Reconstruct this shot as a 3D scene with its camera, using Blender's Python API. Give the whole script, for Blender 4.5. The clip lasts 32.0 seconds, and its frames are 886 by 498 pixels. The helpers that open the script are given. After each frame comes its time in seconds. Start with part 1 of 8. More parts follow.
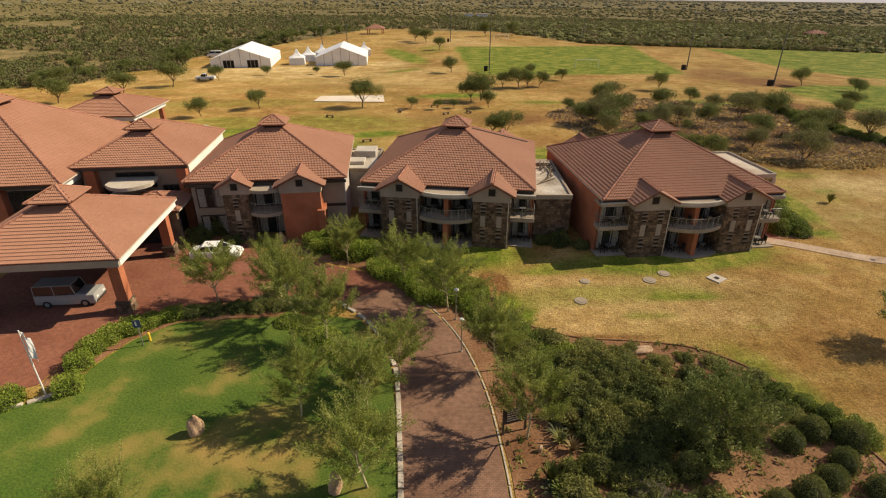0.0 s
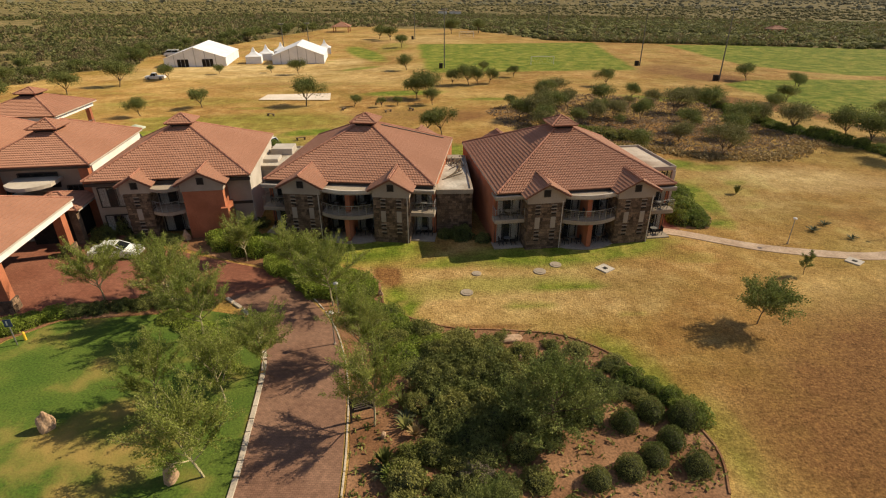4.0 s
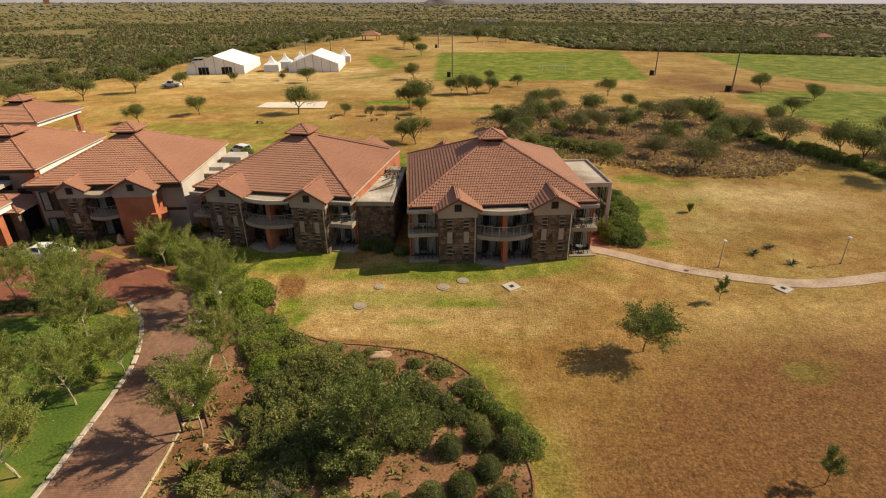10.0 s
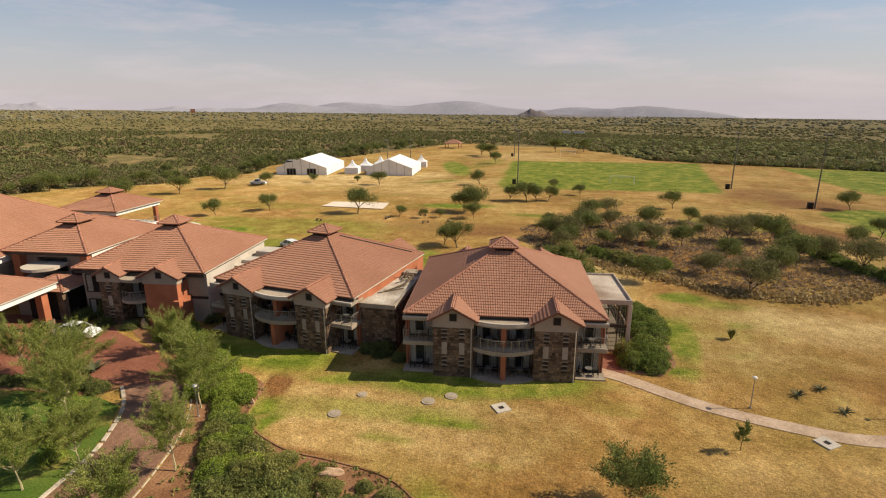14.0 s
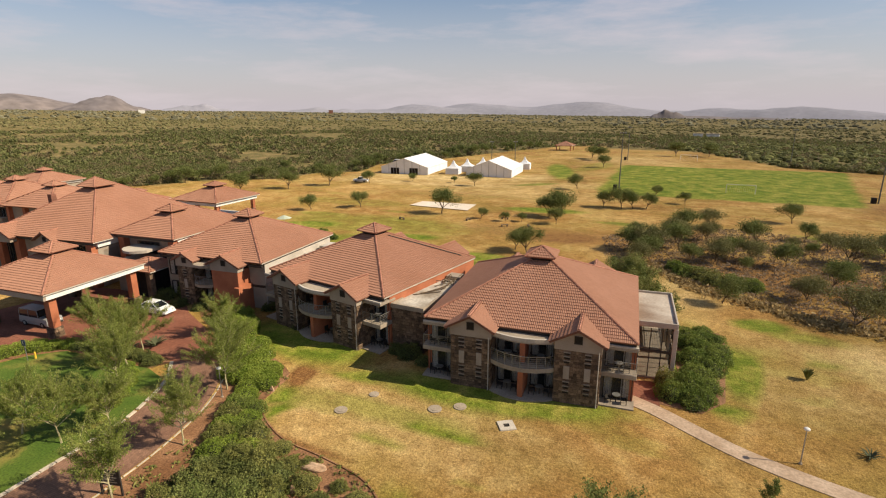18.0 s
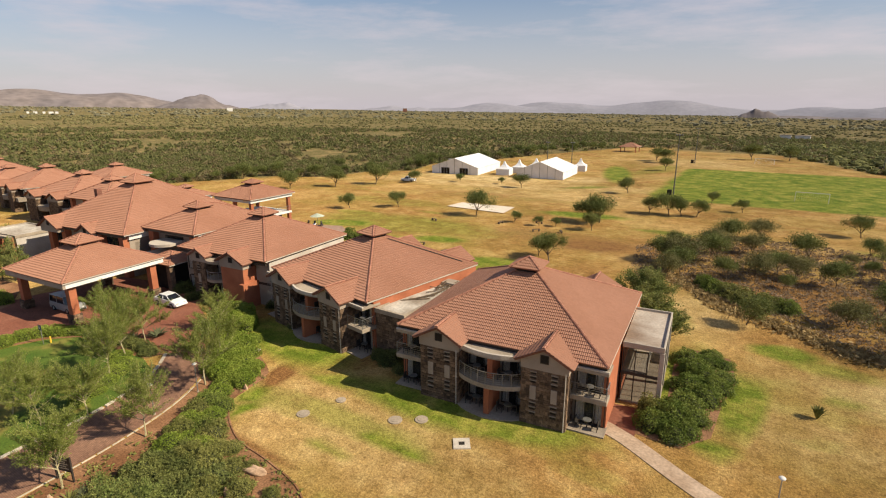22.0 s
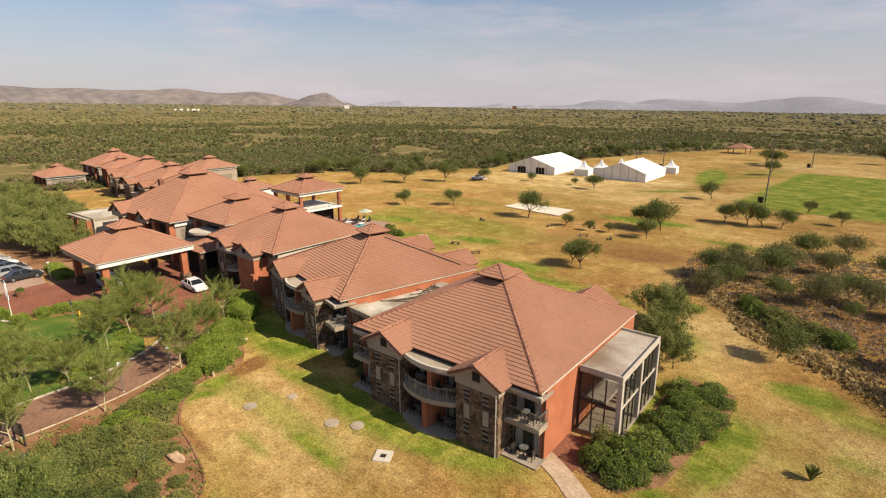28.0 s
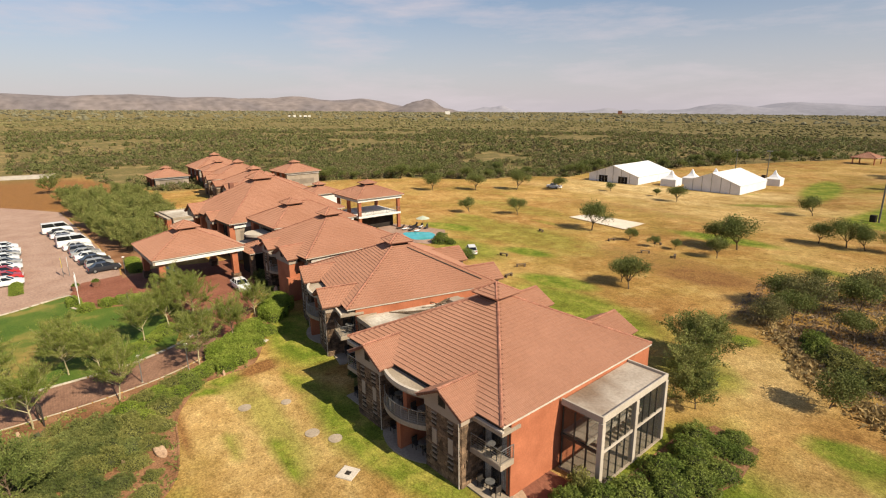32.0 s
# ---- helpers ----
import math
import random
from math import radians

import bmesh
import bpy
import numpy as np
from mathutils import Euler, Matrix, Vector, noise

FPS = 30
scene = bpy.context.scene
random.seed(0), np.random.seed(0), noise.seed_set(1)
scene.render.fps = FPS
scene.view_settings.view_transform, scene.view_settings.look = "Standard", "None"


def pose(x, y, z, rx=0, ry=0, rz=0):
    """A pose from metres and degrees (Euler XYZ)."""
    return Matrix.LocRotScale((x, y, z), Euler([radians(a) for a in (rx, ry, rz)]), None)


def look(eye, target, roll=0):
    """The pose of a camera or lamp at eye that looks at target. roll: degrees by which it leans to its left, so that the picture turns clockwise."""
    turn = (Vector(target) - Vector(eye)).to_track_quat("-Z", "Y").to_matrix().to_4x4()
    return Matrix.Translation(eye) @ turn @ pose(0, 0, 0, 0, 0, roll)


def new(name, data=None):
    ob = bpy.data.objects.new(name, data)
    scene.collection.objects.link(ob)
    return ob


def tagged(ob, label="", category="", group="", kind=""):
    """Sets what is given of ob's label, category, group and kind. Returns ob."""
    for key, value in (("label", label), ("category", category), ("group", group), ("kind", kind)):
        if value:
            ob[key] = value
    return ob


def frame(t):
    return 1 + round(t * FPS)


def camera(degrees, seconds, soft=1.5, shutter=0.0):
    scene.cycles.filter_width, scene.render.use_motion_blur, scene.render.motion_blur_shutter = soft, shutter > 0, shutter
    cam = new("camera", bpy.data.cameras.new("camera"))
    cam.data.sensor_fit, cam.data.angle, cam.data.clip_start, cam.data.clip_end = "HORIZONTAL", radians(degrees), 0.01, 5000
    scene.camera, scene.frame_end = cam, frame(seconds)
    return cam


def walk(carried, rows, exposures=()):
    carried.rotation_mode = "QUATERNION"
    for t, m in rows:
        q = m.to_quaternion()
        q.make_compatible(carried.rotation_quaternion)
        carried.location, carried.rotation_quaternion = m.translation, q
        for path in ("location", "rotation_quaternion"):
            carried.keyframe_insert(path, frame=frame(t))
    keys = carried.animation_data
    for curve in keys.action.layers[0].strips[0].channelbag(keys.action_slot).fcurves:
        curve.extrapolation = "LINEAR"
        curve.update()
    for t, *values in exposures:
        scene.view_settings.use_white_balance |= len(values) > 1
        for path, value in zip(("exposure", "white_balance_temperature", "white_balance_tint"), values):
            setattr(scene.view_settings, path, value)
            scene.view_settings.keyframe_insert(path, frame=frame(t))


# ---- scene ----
cam = camera(79.7, 32.0, soft=1.15)
METRES, EYE, TILT, LEAN, TURN = 66.6, 23.22, 0.0, 0.0, 0.0
ROWS = [
    (0.0, 0.0, 0.0, 0.0, 0.0, -26.52, -0.01),
    (0.5, 0.0151, -0.0009, 0.0004, -0.24, -26.53, 0.01),
    (1.0, 0.0308, -0.0024, 0.0006, -0.34, -26.55, 0.06),
    (1.5, 0.0464, -0.0035, 0.0003, -0.61, -26.65, 0.11),
    (2.0, 0.06, -0.0054, 0.0017, -0.61, -26.59, 0.05),
    (2.5, 0.0761, -0.0075, 0.0015, -0.93, -26.74, 0.12),
    (3.0, 0.0919, -0.0093, 0.0005, -0.98, -26.63, 0.12),
    (3.5, 0.107, -0.0121, 0.0006, -1.5, -26.76, 0.13),
    (5.5, 0.1672, -0.0174, 0.0014, -2.15, -26.68, 0.13),
    (6.0, 0.1836, -0.0181, 0.0019, -2.06, -26.63, 0.14),
    (6.5, 0.1997, -0.0185, 0.0025, -1.62, -26.49, 0.16),
    (7.0, 0.2149, -0.0175, 0.0025, -2.15, -26.48, 0.17),
    (7.5, 0.2311, -0.0167, 0.0014, -2.27, -26.43, 0.22),
    (8.0, 0.2462, -0.0137, 0.003, -2.41, -26.49, 0.21),
    (8.5, 0.2608, -0.0119, 0.0031, -1.82, -26.46, 0.22),
    (9.0, 0.2774, -0.0097, 0.004, -0.46, -26.36, 0.31),
    (9.5, 0.2917, -0.0071, 0.0057, 1.4, -26.18, 0.45),
    (10.0, 0.3075, -0.0036, 0.0063, 3.08, -26.04, 0.57),
    (10.5, 0.3207, 0.0005, 0.0076, 4.23, -26.07, 0.38),
    (11.0, 0.3361, 0.0046, 0.0082, 5.56, -25.98, 0.5),
    (11.5, 0.3511, 0.0099, 0.0089, 6.76, -26.04, 0.47),
    (12.0, 0.3651, 0.0146, 0.0083, 8.03, -25.9, 0.41),
    (12.5, 0.3783, 0.0205, 0.0086, 9.03, -25.96, 0.3),
    (13.0, 0.3932, 0.0284, 0.0099, 10.25, -23.23, 0.2),
    (13.5, 0.4079, 0.0349, 0.0106, 11.55, -15.99, 0.2),
    (14.0, 0.4207, 0.0395, 0.0071, 12.82, -15.26, 0.15),
    (14.5, 0.436, 0.0464, 0.007, 14.95, -15.08, 0.35),
    (16.5, 0.4931, 0.0733, 0.0059, 21.14, -15.1, 0.38),
    (17.0, 0.5089, 0.082, 0.0066, 22.59, -15.35, 0.27),
    (17.5, 0.5195, 0.0881, 0.007, 24.69, -14.82, 0.39),
    (18.0, 0.5326, 0.0963, 0.0079, 25.92, -15.11, 0.27),
    (18.5, 0.5462, 0.1052, 0.0082, 27.08, -15.17, 0.45),
    (19.0, 0.557, 0.1133, 0.0085, 27.47, -15.08, 0.21),
    (19.5, 0.571, 0.124, 0.0095, 29.06, -15.15, 0.25),
    (20.0, 0.5835, 0.1334, 0.0099, 30.45, -15.18, 0.41),
    (20.5, 0.595, 0.1429, 0.0115, 31.35, -15.22, 0.39),
    (21.0, 0.6082, 0.154, 0.0122, 32.25, -15.26, 0.35),
    (21.5, 0.6202, 0.1655, 0.0131, 32.72, -15.25, 0.32),
    (22.0, 0.6287, 0.1758, 0.0139, 33.67, -15.23, 0.21),
    (22.5, 0.6421, 0.1883, 0.0139, 35.14, -15.19, 0.46),
    (23.0, 0.6517, 0.1999, 0.0138, 35.45, -15.09, 0.28),
    (23.5, 0.66, 0.2118, 0.0134, 35.84, -15.28, 0.1),
    (24.0, 0.6693, 0.2236, 0.013, 37.12, -15.17, 0.06),
    (24.5, 0.6831, 0.2368, 0.0114, 38.96, -15.1, 0.31),
    (25.0, 0.6923, 0.2468, 0.0111, 39.76, -15.17, 0.29),
    (25.5, 0.7022, 0.2573, 0.0102, 40.77, -15.12, 0.34),
    (27.5, 0.7416, 0.304, 0.0102, 44.51, -14.92, 0.44),
    (28.0, 0.7507, 0.3176, 0.0117, 45.26, -15.43, 0.31),
    (28.5, 0.7588, 0.3304, 0.0129, 46.92, -14.72, 0.55),
    (29.0, 0.7676, 0.3444, 0.0139, 47.51, -15.04, 0.48),
    (29.5, 0.7762, 0.3588, 0.0154, 48.42, -15.24, 0.46),
    (30.0, 0.7844, 0.3718, 0.0155, 50.21, -14.82, 0.75),
    (30.5, 0.7934, 0.3884, 0.016, 50.99, -15.08, 0.56),
    (31.0, 0.7999, 0.4022, 0.0175, 52.69, -14.96, 0.69),
    (31.5, 0.806, 0.4155, 0.0172, 54.29, -14.82, 0.61),
    (32.0, 0.8123, 0.4305, 0.0168, 55.88, -14.79, 0.67),
]
walk(cam, [(t, pose(0, 0, EYE, TILT, LEAN, TURN) @ pose(METRES * x, METRES * y, METRES * z, 90 + pitch, roll, yaw)) for t, x, y, z, yaw, pitch, roll in ROWS],
     exposures=[(0.0, 0.34, 7150, 10), (9.0, 0.34, 7150, 10), (13.0, 0.35, 6900, 10), (19.0, 0.36, 6700, 10), (25.0, 0.38, 6650, 10), (32.0, 0.39, 6650, 10)])

# world: clear dry-season sky with thin cloud, sun from the east-north-east
SUN_AZ, SUN_EL = 15.0, 38.0          # degrees from +x towards +y, and above the horizon
SUN_DIR = Vector((math.cos(radians(SUN_EL)) * math.cos(radians(SUN_AZ)), math.cos(radians(SUN_EL)) * math.sin(radians(SUN_AZ)), math.sin(radians(SUN_EL))))
world = bpy.data.worlds.new("sky")
world.use_nodes = True
scene.world = world
wn, wl = world.node_tree.nodes, world.node_tree.links
wn.clear()
sky = wn.new("ShaderNodeTexSky")
sky.sky_type, sky.sun_disc = "NISHITA", False
sky.sun_elevation, sky.sun_rotation = radians(SUN_EL), radians(90 - SUN_AZ)
sky.altitude, sky.air_density, sky.dust_density, sky.ozone_density = 1200, 1.25, 0.25, 3.0
tc = wn.new("ShaderNodeTexCoord")
mp = wn.new("ShaderNodeMapping")
mp.inputs["Scale"].default_value = (1.6, 1.6, 9.0)
wl.new(tc.outputs["Generated"], mp.inputs["Vector"])
cn = wn.new("ShaderNodeTexNoise")
cn.inputs["Scale"].default_value, cn.inputs["Detail"].default_value, cn.inputs["Roughness"].default_value = 2.0, 7.0, 0.62
wl.new(mp.outputs["Vector"], cn.inputs["Vector"])
cr = wn.new("ShaderNodeValToRGB")
cr.color_ramp.elements[0].position, cr.color_ramp.elements[0].color = 0.49, (0, 0, 0, 1)
cr.color_ramp.elements[1].position, cr.color_ramp.elements[1].color = 0.78, (0.75, 0.75, 0.75, 1)
wl.new(cn.outputs["Fac"], cr.inputs["Fac"])
# haze rises towards the horizon
sx = wn.new("ShaderNodeSeparateXYZ")
wl.new(tc.outputs["Generated"], sx.inputs["Vector"])
hz = wn.new("ShaderNodeMapRange")
hz.inputs["From Min"].default_value, hz.inputs["From Max"].default_value = 0.0, 0.19
hz.inputs["To Min"].default_value, hz.inputs["To Max"].default_value = 0.95, 0.10
wl.new(sx.outputs["Z"], hz.inputs["Value"])
cloud = wn.new("ShaderNodeMixRGB")
cloud.inputs["Color2"].default_value = (7.6, 6.75, 7.2, 1)
haze = wn.new("ShaderNodeMixRGB")
haze.inputs["Color2"].default_value = (6.0, 5.5, 6.0, 1)
tint = wn.new("ShaderNodeMixRGB")
tint.blend_type = "MULTIPLY"
tint.inputs["Fac"].default_value, tint.inputs["Color2"].default_value = 1.0, (0.93, 0.96, 1.02, 1)
wl.new(sky.outputs["Color"], tint.inputs["Color1"])
wl.new(tint.outputs["Color"], haze.inputs["Color1"])
wl.new(hz.outputs["Result"], haze.inputs["Fac"])
wl.new(haze.outputs["Color"], cloud.inputs["Color1"])
wl.new(cr.outputs["Color"], cloud.inputs["Fac"])
bg = wn.new("ShaderNodeBackground")
bg.inputs["Strength"].default_value = 0.072
wl.new(cloud.outputs["Color"], bg.inputs["Color"])
wo = wn.new("ShaderNodeOutputWorld")
wl.new(bg.outputs["Background"], wo.inputs["Surface"])
sun_data = bpy.data.lights.new("sun", "SUN")
sun_data.energy, sun_data.angle, sun_data.color = 5.0, radians(0.53), (1.0, 0.89, 0.70)
sun = new("sun", sun_data)
sun.matrix_world = look(tuple(SUN_DIR * 200), (0, 0, 0))


# ---- materials ----
def mat(name, c1, c2, scale=0.5, fine=8.0, rough=0.85, bump=0.3, vary=0.0, fine_amount=0.25, metal=0.0, island=False, dist=0.03, spec=0.3):
    """A surface in two colours mixed by broad noise, with a finer grain that also gives relief."""
    m = bpy.data.materials.new(name)
    m.use_nodes = True
    n, l = m.node_tree.nodes, m.node_tree.links
    b = n["Principled BSDF"]
    geo = n.new("ShaderNodeNewGeometry")
    n1 = n.new("ShaderNodeTexNoise")
    n1.inputs["Scale"].default_value, n1.inputs["Detail"].default_value = scale, 5
    l.new(geo.outputs["Position"], n1.inputs["Vector"])
    ramp = n.new("ShaderNodeValToRGB")
    ramp.color_ramp.elements[0].position, ramp.color_ramp.elements[0].color = 0.36, (*c1, 1)
    ramp.color_ramp.elements[1].position, ramp.color_ramp.elements[1].color = 0.64, (*c2, 1)
    l.new(n1.outputs["Fac"], ramp.inputs["Fac"])
    n2 = n.new("ShaderNodeTexNoise")
    n2.inputs["Scale"].default_value, n2.inputs["Detail"].default_value = fine, 4
    l.new(geo.outputs["Position"], n2.inputs["Vector"])
    mr = n.new("ShaderNodeMapRange")
    mr.inputs["From Min"].default_value, mr.inputs["From Max"].default_value = 0.3, 0.7
    mr.inputs["To Min"].default_value, mr.inputs["To Max"].default_value = 1 - fine_amount, 1 + fine_amount
    l.new(n2.outputs["Fac"], mr.inputs["Value"])
    hsv = n.new("ShaderNodeHueSaturation")
    l.new(ramp.outputs["Color"], hsv.inputs["Color"])
    value = mr.outputs["Result"]
    if vary:
        info = n.new("ShaderNodeObjectInfo")
        src = geo.outputs["Random Per Island"] if island else info.outputs["Random"]
        vr = n.new("ShaderNodeMapRange")
        vr.inputs["To Min"].default_value, vr.inputs["To Max"].default_value = 1 - vary, 1 + vary
        l.new(src, vr.inputs["Value"])
        mul = n.new("ShaderNodeMath")
        mul.operation = "MULTIPLY"
        l.new(value, mul.inputs[0])
        l.new(vr.outputs["Result"], mul.inputs[1])
        value = mul.outputs["Value"]
    l.new(value, hsv.inputs["Value"])
    l.new(hsv.outputs["Color"], b.inputs["Base Color"])
    b.inputs["Roughness"].default_value, b.inputs["Metallic"].default_value = rough, metal
    b.inputs["Diffuse Roughness"].default_value = 0.4 if rough > 0.6 else 0.0
    b.inputs["Specular IOR Level"].default_value = spec
    if bump:
        bp = n.new("ShaderNodeBump")
        bp.inputs["Strength"].default_value, bp.inputs["Distance"].default_value = bump, dist
        l.new(n2.outputs["Fac"], bp.inputs["Height"])
        l.new(bp.outputs["Normal"], b.inputs["Normal"])
    return m


M_TILE = mat("roof_tile", (0.368, 0.182, 0.114), (0.402, 0.205, 0.132), 0.22, 5, 0.8, 0.1, vary=0.035, island=True, fine_amount=0.05)
M_TILE1 = mat("roof_tile_single", (0.368, 0.182, 0.114), (0.402, 0.205, 0.132), 0.22, 5, 0.8, 0.1, vary=0.035, fine_amount=0.05)
M_UNDER = mat("roof_underlay", (0.19, 0.085, 0.055), (0.25, 0.11, 0.075), 0.5, 6, 0.9, 0.2)
M_RIDGE = mat("ridge_tile", (0.32, 0.14, 0.09), (0.41, 0.19, 0.125), 0.8, 7, 0.8, 0.2, vary=0.15, island=True)
M_PLASTER = mat("beige_plaster", (0.33, 0.265, 0.205), (0.40, 0.33, 0.26), 0.6, 14, 0.9, 0.15, fine_amount=0.08)
M_WHITE = mat("white_paint", (0.70, 0.67, 0.62), (0.78, 0.76, 0.71), 0.5, 10, 0.7, 0.05, fine_amount=0.05)
M_RED = mat("terracotta_wall", (0.35, 0.118, 0.057), (0.45, 0.16, 0.08), 0.5, 9, 0.85, 0.15, fine_amount=0.12)
M_STONE = mat("brown_stone", (0.115, 0.075, 0.048), (0.20, 0.13, 0.08), 1.5, 9, 0.9, 0.5, vary=0.5, fine_amount=0.3)
M_STONEI = mat("brown_stone_joined", (0.115, 0.075, 0.048), (0.20, 0.13, 0.08), 1.5, 9, 0.9, 0.5, vary=0.5, island=True, fine_amount=0.3)
M_MORTAR = mat("dark_mortar", (0.07, 0.052, 0.04), (0.10, 0.075, 0.055), 1.0, 20, 0.95, 0.4)
M_CONC = mat("concrete", (0.29, 0.235, 0.175), (0.39, 0.32, 0.24), 0.45, 7, 0.9, 0.2, fine_amount=0.15)
M_SCREED = mat("roof_screed", (0.29, 0.235, 0.175), (0.56, 0.51, 0.43), 0.3, 4, 0.8, 0.15, fine_amount=0.2)
# near-black: paints the shade of openings and unlit rooms, also colours dark parts
M_DARK = mat("black_parts_and_shade", (0.02, 0.016, 0.013), (0.035, 0.028, 0.022), 0.8, 6, 0.9, 0.0)
M_FRAME = mat("dark_frame", (0.035, 0.03, 0.026), (0.05, 0.042, 0.036), 2.0, 12, 0.5, 0.0)
M_STEEL = mat("galvanised_rail", (0.26, 0.255, 0.245), (0.34, 0.335, 0.32), 2.0, 12, 0.42, 0.0, metal=0.6)
M_PAVE = mat("paver_edge", (0.45, 0.39, 0.32), (0.55, 0.49, 0.41), 0.7, 9, 0.9, 0.2, fine_amount=0.15)
M_CURTAIN = mat("curtain", (0.66, 0.62, 0.55), (0.76, 0.72, 0.65), 1.5, 10, 0.9, 0.1)


def glass(name, tint, alpha):
    m = bpy.data.materials.new(name)
    m.use_nodes = True
    n, l = m.node_tree.nodes, m.node_tree.links
    b = n["Principled BSDF"]
    b.inputs["Base Color"].default_value = (*tint, 1)
    b.inputs["Roughness"].default_value = 0.04
    b.inputs["Alpha"].default_value = alpha
    b.inputs["Specular IOR Level"].default_value = 0.6
    return m


M_GLASS = glass("window_glass", (0.05, 0.055, 0.05), 0.2)
M_CLEAR = glass("atrium_glass", (0.04, 0.045, 0.04), 0.30)


# ---- mesh helpers ----
def part(name, bm, material, parent=None, label="", smooth=False):
    """Links a bmesh as one mesh object under a thing or a part."""
    me = bpy.data.meshes.new(name)
    bm.to_mesh(me)
    bm.free()
    if material:
        me.materials.append(material)
    if smooth:
        me.polygons.foreach_set("use_smooth", [True] * len(me.polygons))
    ob = new(name, me)
    ob.parent = parent
    if label:
        ob["label"] = label
    return ob


def raw(name, verts, faces, material, parent=None, smooth=False):
    me = bpy.data.meshes.new(name)
    me.from_pydata(verts, [], faces)
    me.materials.append(material)
    if smooth:
        me.polygons.foreach_set("use_smooth", [True] * len(me.polygons))
    ob = new(name, me)
    ob.parent = parent
    return ob


def thing(name, m, label, category, group="", kind=""):
    ob = new(name)
    ob.empty_display_size = 0.3
    ob.matrix_world = m
    return tagged(ob, label, category, group, kind)


def box(bm, x0, y0, z0, x1, y1, z1, bevel=0.0):
    r = bmesh.ops.create_cube(bm, size=1, matrix=Matrix.Translation(((x0 + x1) / 2, (y0 + y1) / 2, (z0 + z1) / 2)) @ Matrix.Diagonal((abs(x1 - x0), abs(y1 - y0), abs(z1 - z0), 1)))
    if bevel:
        bmesh.ops.bevel(bm, geom=list({e for v in r["verts"] for e in v.link_edges}), offset=bevel, segments=1, affect="EDGES")
    return bm


def B(*args):
    bm = bmesh.new()
    return box(bm, *args) if args else bm


def prism(bm, pts, z0, z1):
    """An upright prism over a plan outline."""
    lo = [bm.verts.new((x, y, z0)) for x, y in pts]
    hi = [bm.verts.new((x, y, z1)) for x, y in pts]
    k = len(pts)
    for i in range(k):
        bm.faces.new((lo[i], lo[(i + 1) % k], hi[(i + 1) % k], hi[i]))
    bm.faces.new(hi)
    bm.faces.new(lo[::-1])
    bmesh.ops.recalc_face_normals(bm, faces=bm.faces[:])
    return bm


def tube(bm, a, b, r0, r1=None, seg=6):
    """A tapered round bar from a to b."""
    a, b = Vector(a), Vector(b)
    d = b - a
    q = d.to_track_quat("Z", "Y").to_matrix().to_4x4()
    bmesh.ops.create_cone(bm, cap_ends=True, segments=seg, radius1=r0, radius2=r0 if r1 is None else r1, depth=max(d.length, 1e-4), matrix=Matrix.Translation((a + b) / 2) @ q)
    return bm


def sheet(name, pts, z, material, label, category, thick=0.0, kind="structure"):
    """A flat patch over an outline in plan, laid a little proud of the ground."""
    bm = bmesh.new()
    if thick:
        prism(bm, pts, z - thick, z)
    else:
        bm.faces.new([bm.verts.new((x, y, z)) for x, y in pts])
    if not thick:
        bmesh.ops.recalc_face_normals(bm, faces=bm.faces[:])
        for f in bm.faces:
            if f.normal.z < 0:
                f.normal_flip()
    return tagged(part(name, bm, material), label, category, kind=kind)


def smooth_line(pts, step=1.0, closed=False):
    """Points along a smooth curve through the given ones."""
    out, n = [], len(pts)
    for i in range(n if closed else n - 1):
        p = [Vector(pts[(i + k) % n] if closed else pts[min(max(i + k, 0), n - 1)]).to_2d() for k in (-1, 0, 1, 2)]
        m = max(1, int((p[2] - p[1]).length / step))
        for j in range(m):
            t = j / m
            out.append(0.5 * ((2 * p[1]) + (-p[0] + p[2]) * t + (2 * p[0] - 5 * p[1] + 4 * p[2] - p[3]) * t * t + (-p[0] + 3 * p[1] - 3 * p[2] + p[3]) * t ** 3))
    if not closed:
        out.append(Vector(pts[-1]).to_2d())
    return out


def offset_line(line, d):
    """The line shifted d to its left."""
    out = []
    for i, p in enumerate(line):
        t = (line[min(i + 1, len(line) - 1)] - line[max(i - 1, 0)]).normalized()
        out.append(p + Vector((-t.y, t.x)) * d)
    return out


def strip_mesh(bm, left, right, z0, z1):
    """A band between two lines, as a solid with sides from z0 to z1."""
    L1, R1 = [bm.verts.new((*p, z1)) for p in left], [bm.verts.new((*p, z1)) for p in right]
    L0, R0 = [bm.verts.new((*p, z0)) for p in left], [bm.verts.new((*p, z0)) for p in right]
    for i in range(len(left) - 1):
        bm.faces.new((R1[i], R1[i + 1], L1[i + 1], L1[i]))
        bm.faces.new((L1[i], L1[i + 1], L0[i + 1], L0[i]))
        bm.faces.new((R0[i], R0[i + 1], R1[i + 1], R1[i]))
    for i in (0, -1):
        bm.faces.new((L1[i], L0[i], R0[i], R1[i]))
    bmesh.ops.recalc_face_normals(bm, faces=bm.faces[:])
    return bm


def inside(x, y, pts):
    """Whether plan points lie inside an outline (arrays allowed)."""
    res = np.zeros(np.shape(x), bool)
    for (xa, ya), (xb, yb) in zip(pts, [*pts[1:], pts[0]]):
        cross = ((ya > y) != (yb > y)) & (x < (xb - xa) * (y - ya) / (yb - ya + 1e-12) + xa)
        res ^= cross
    return res


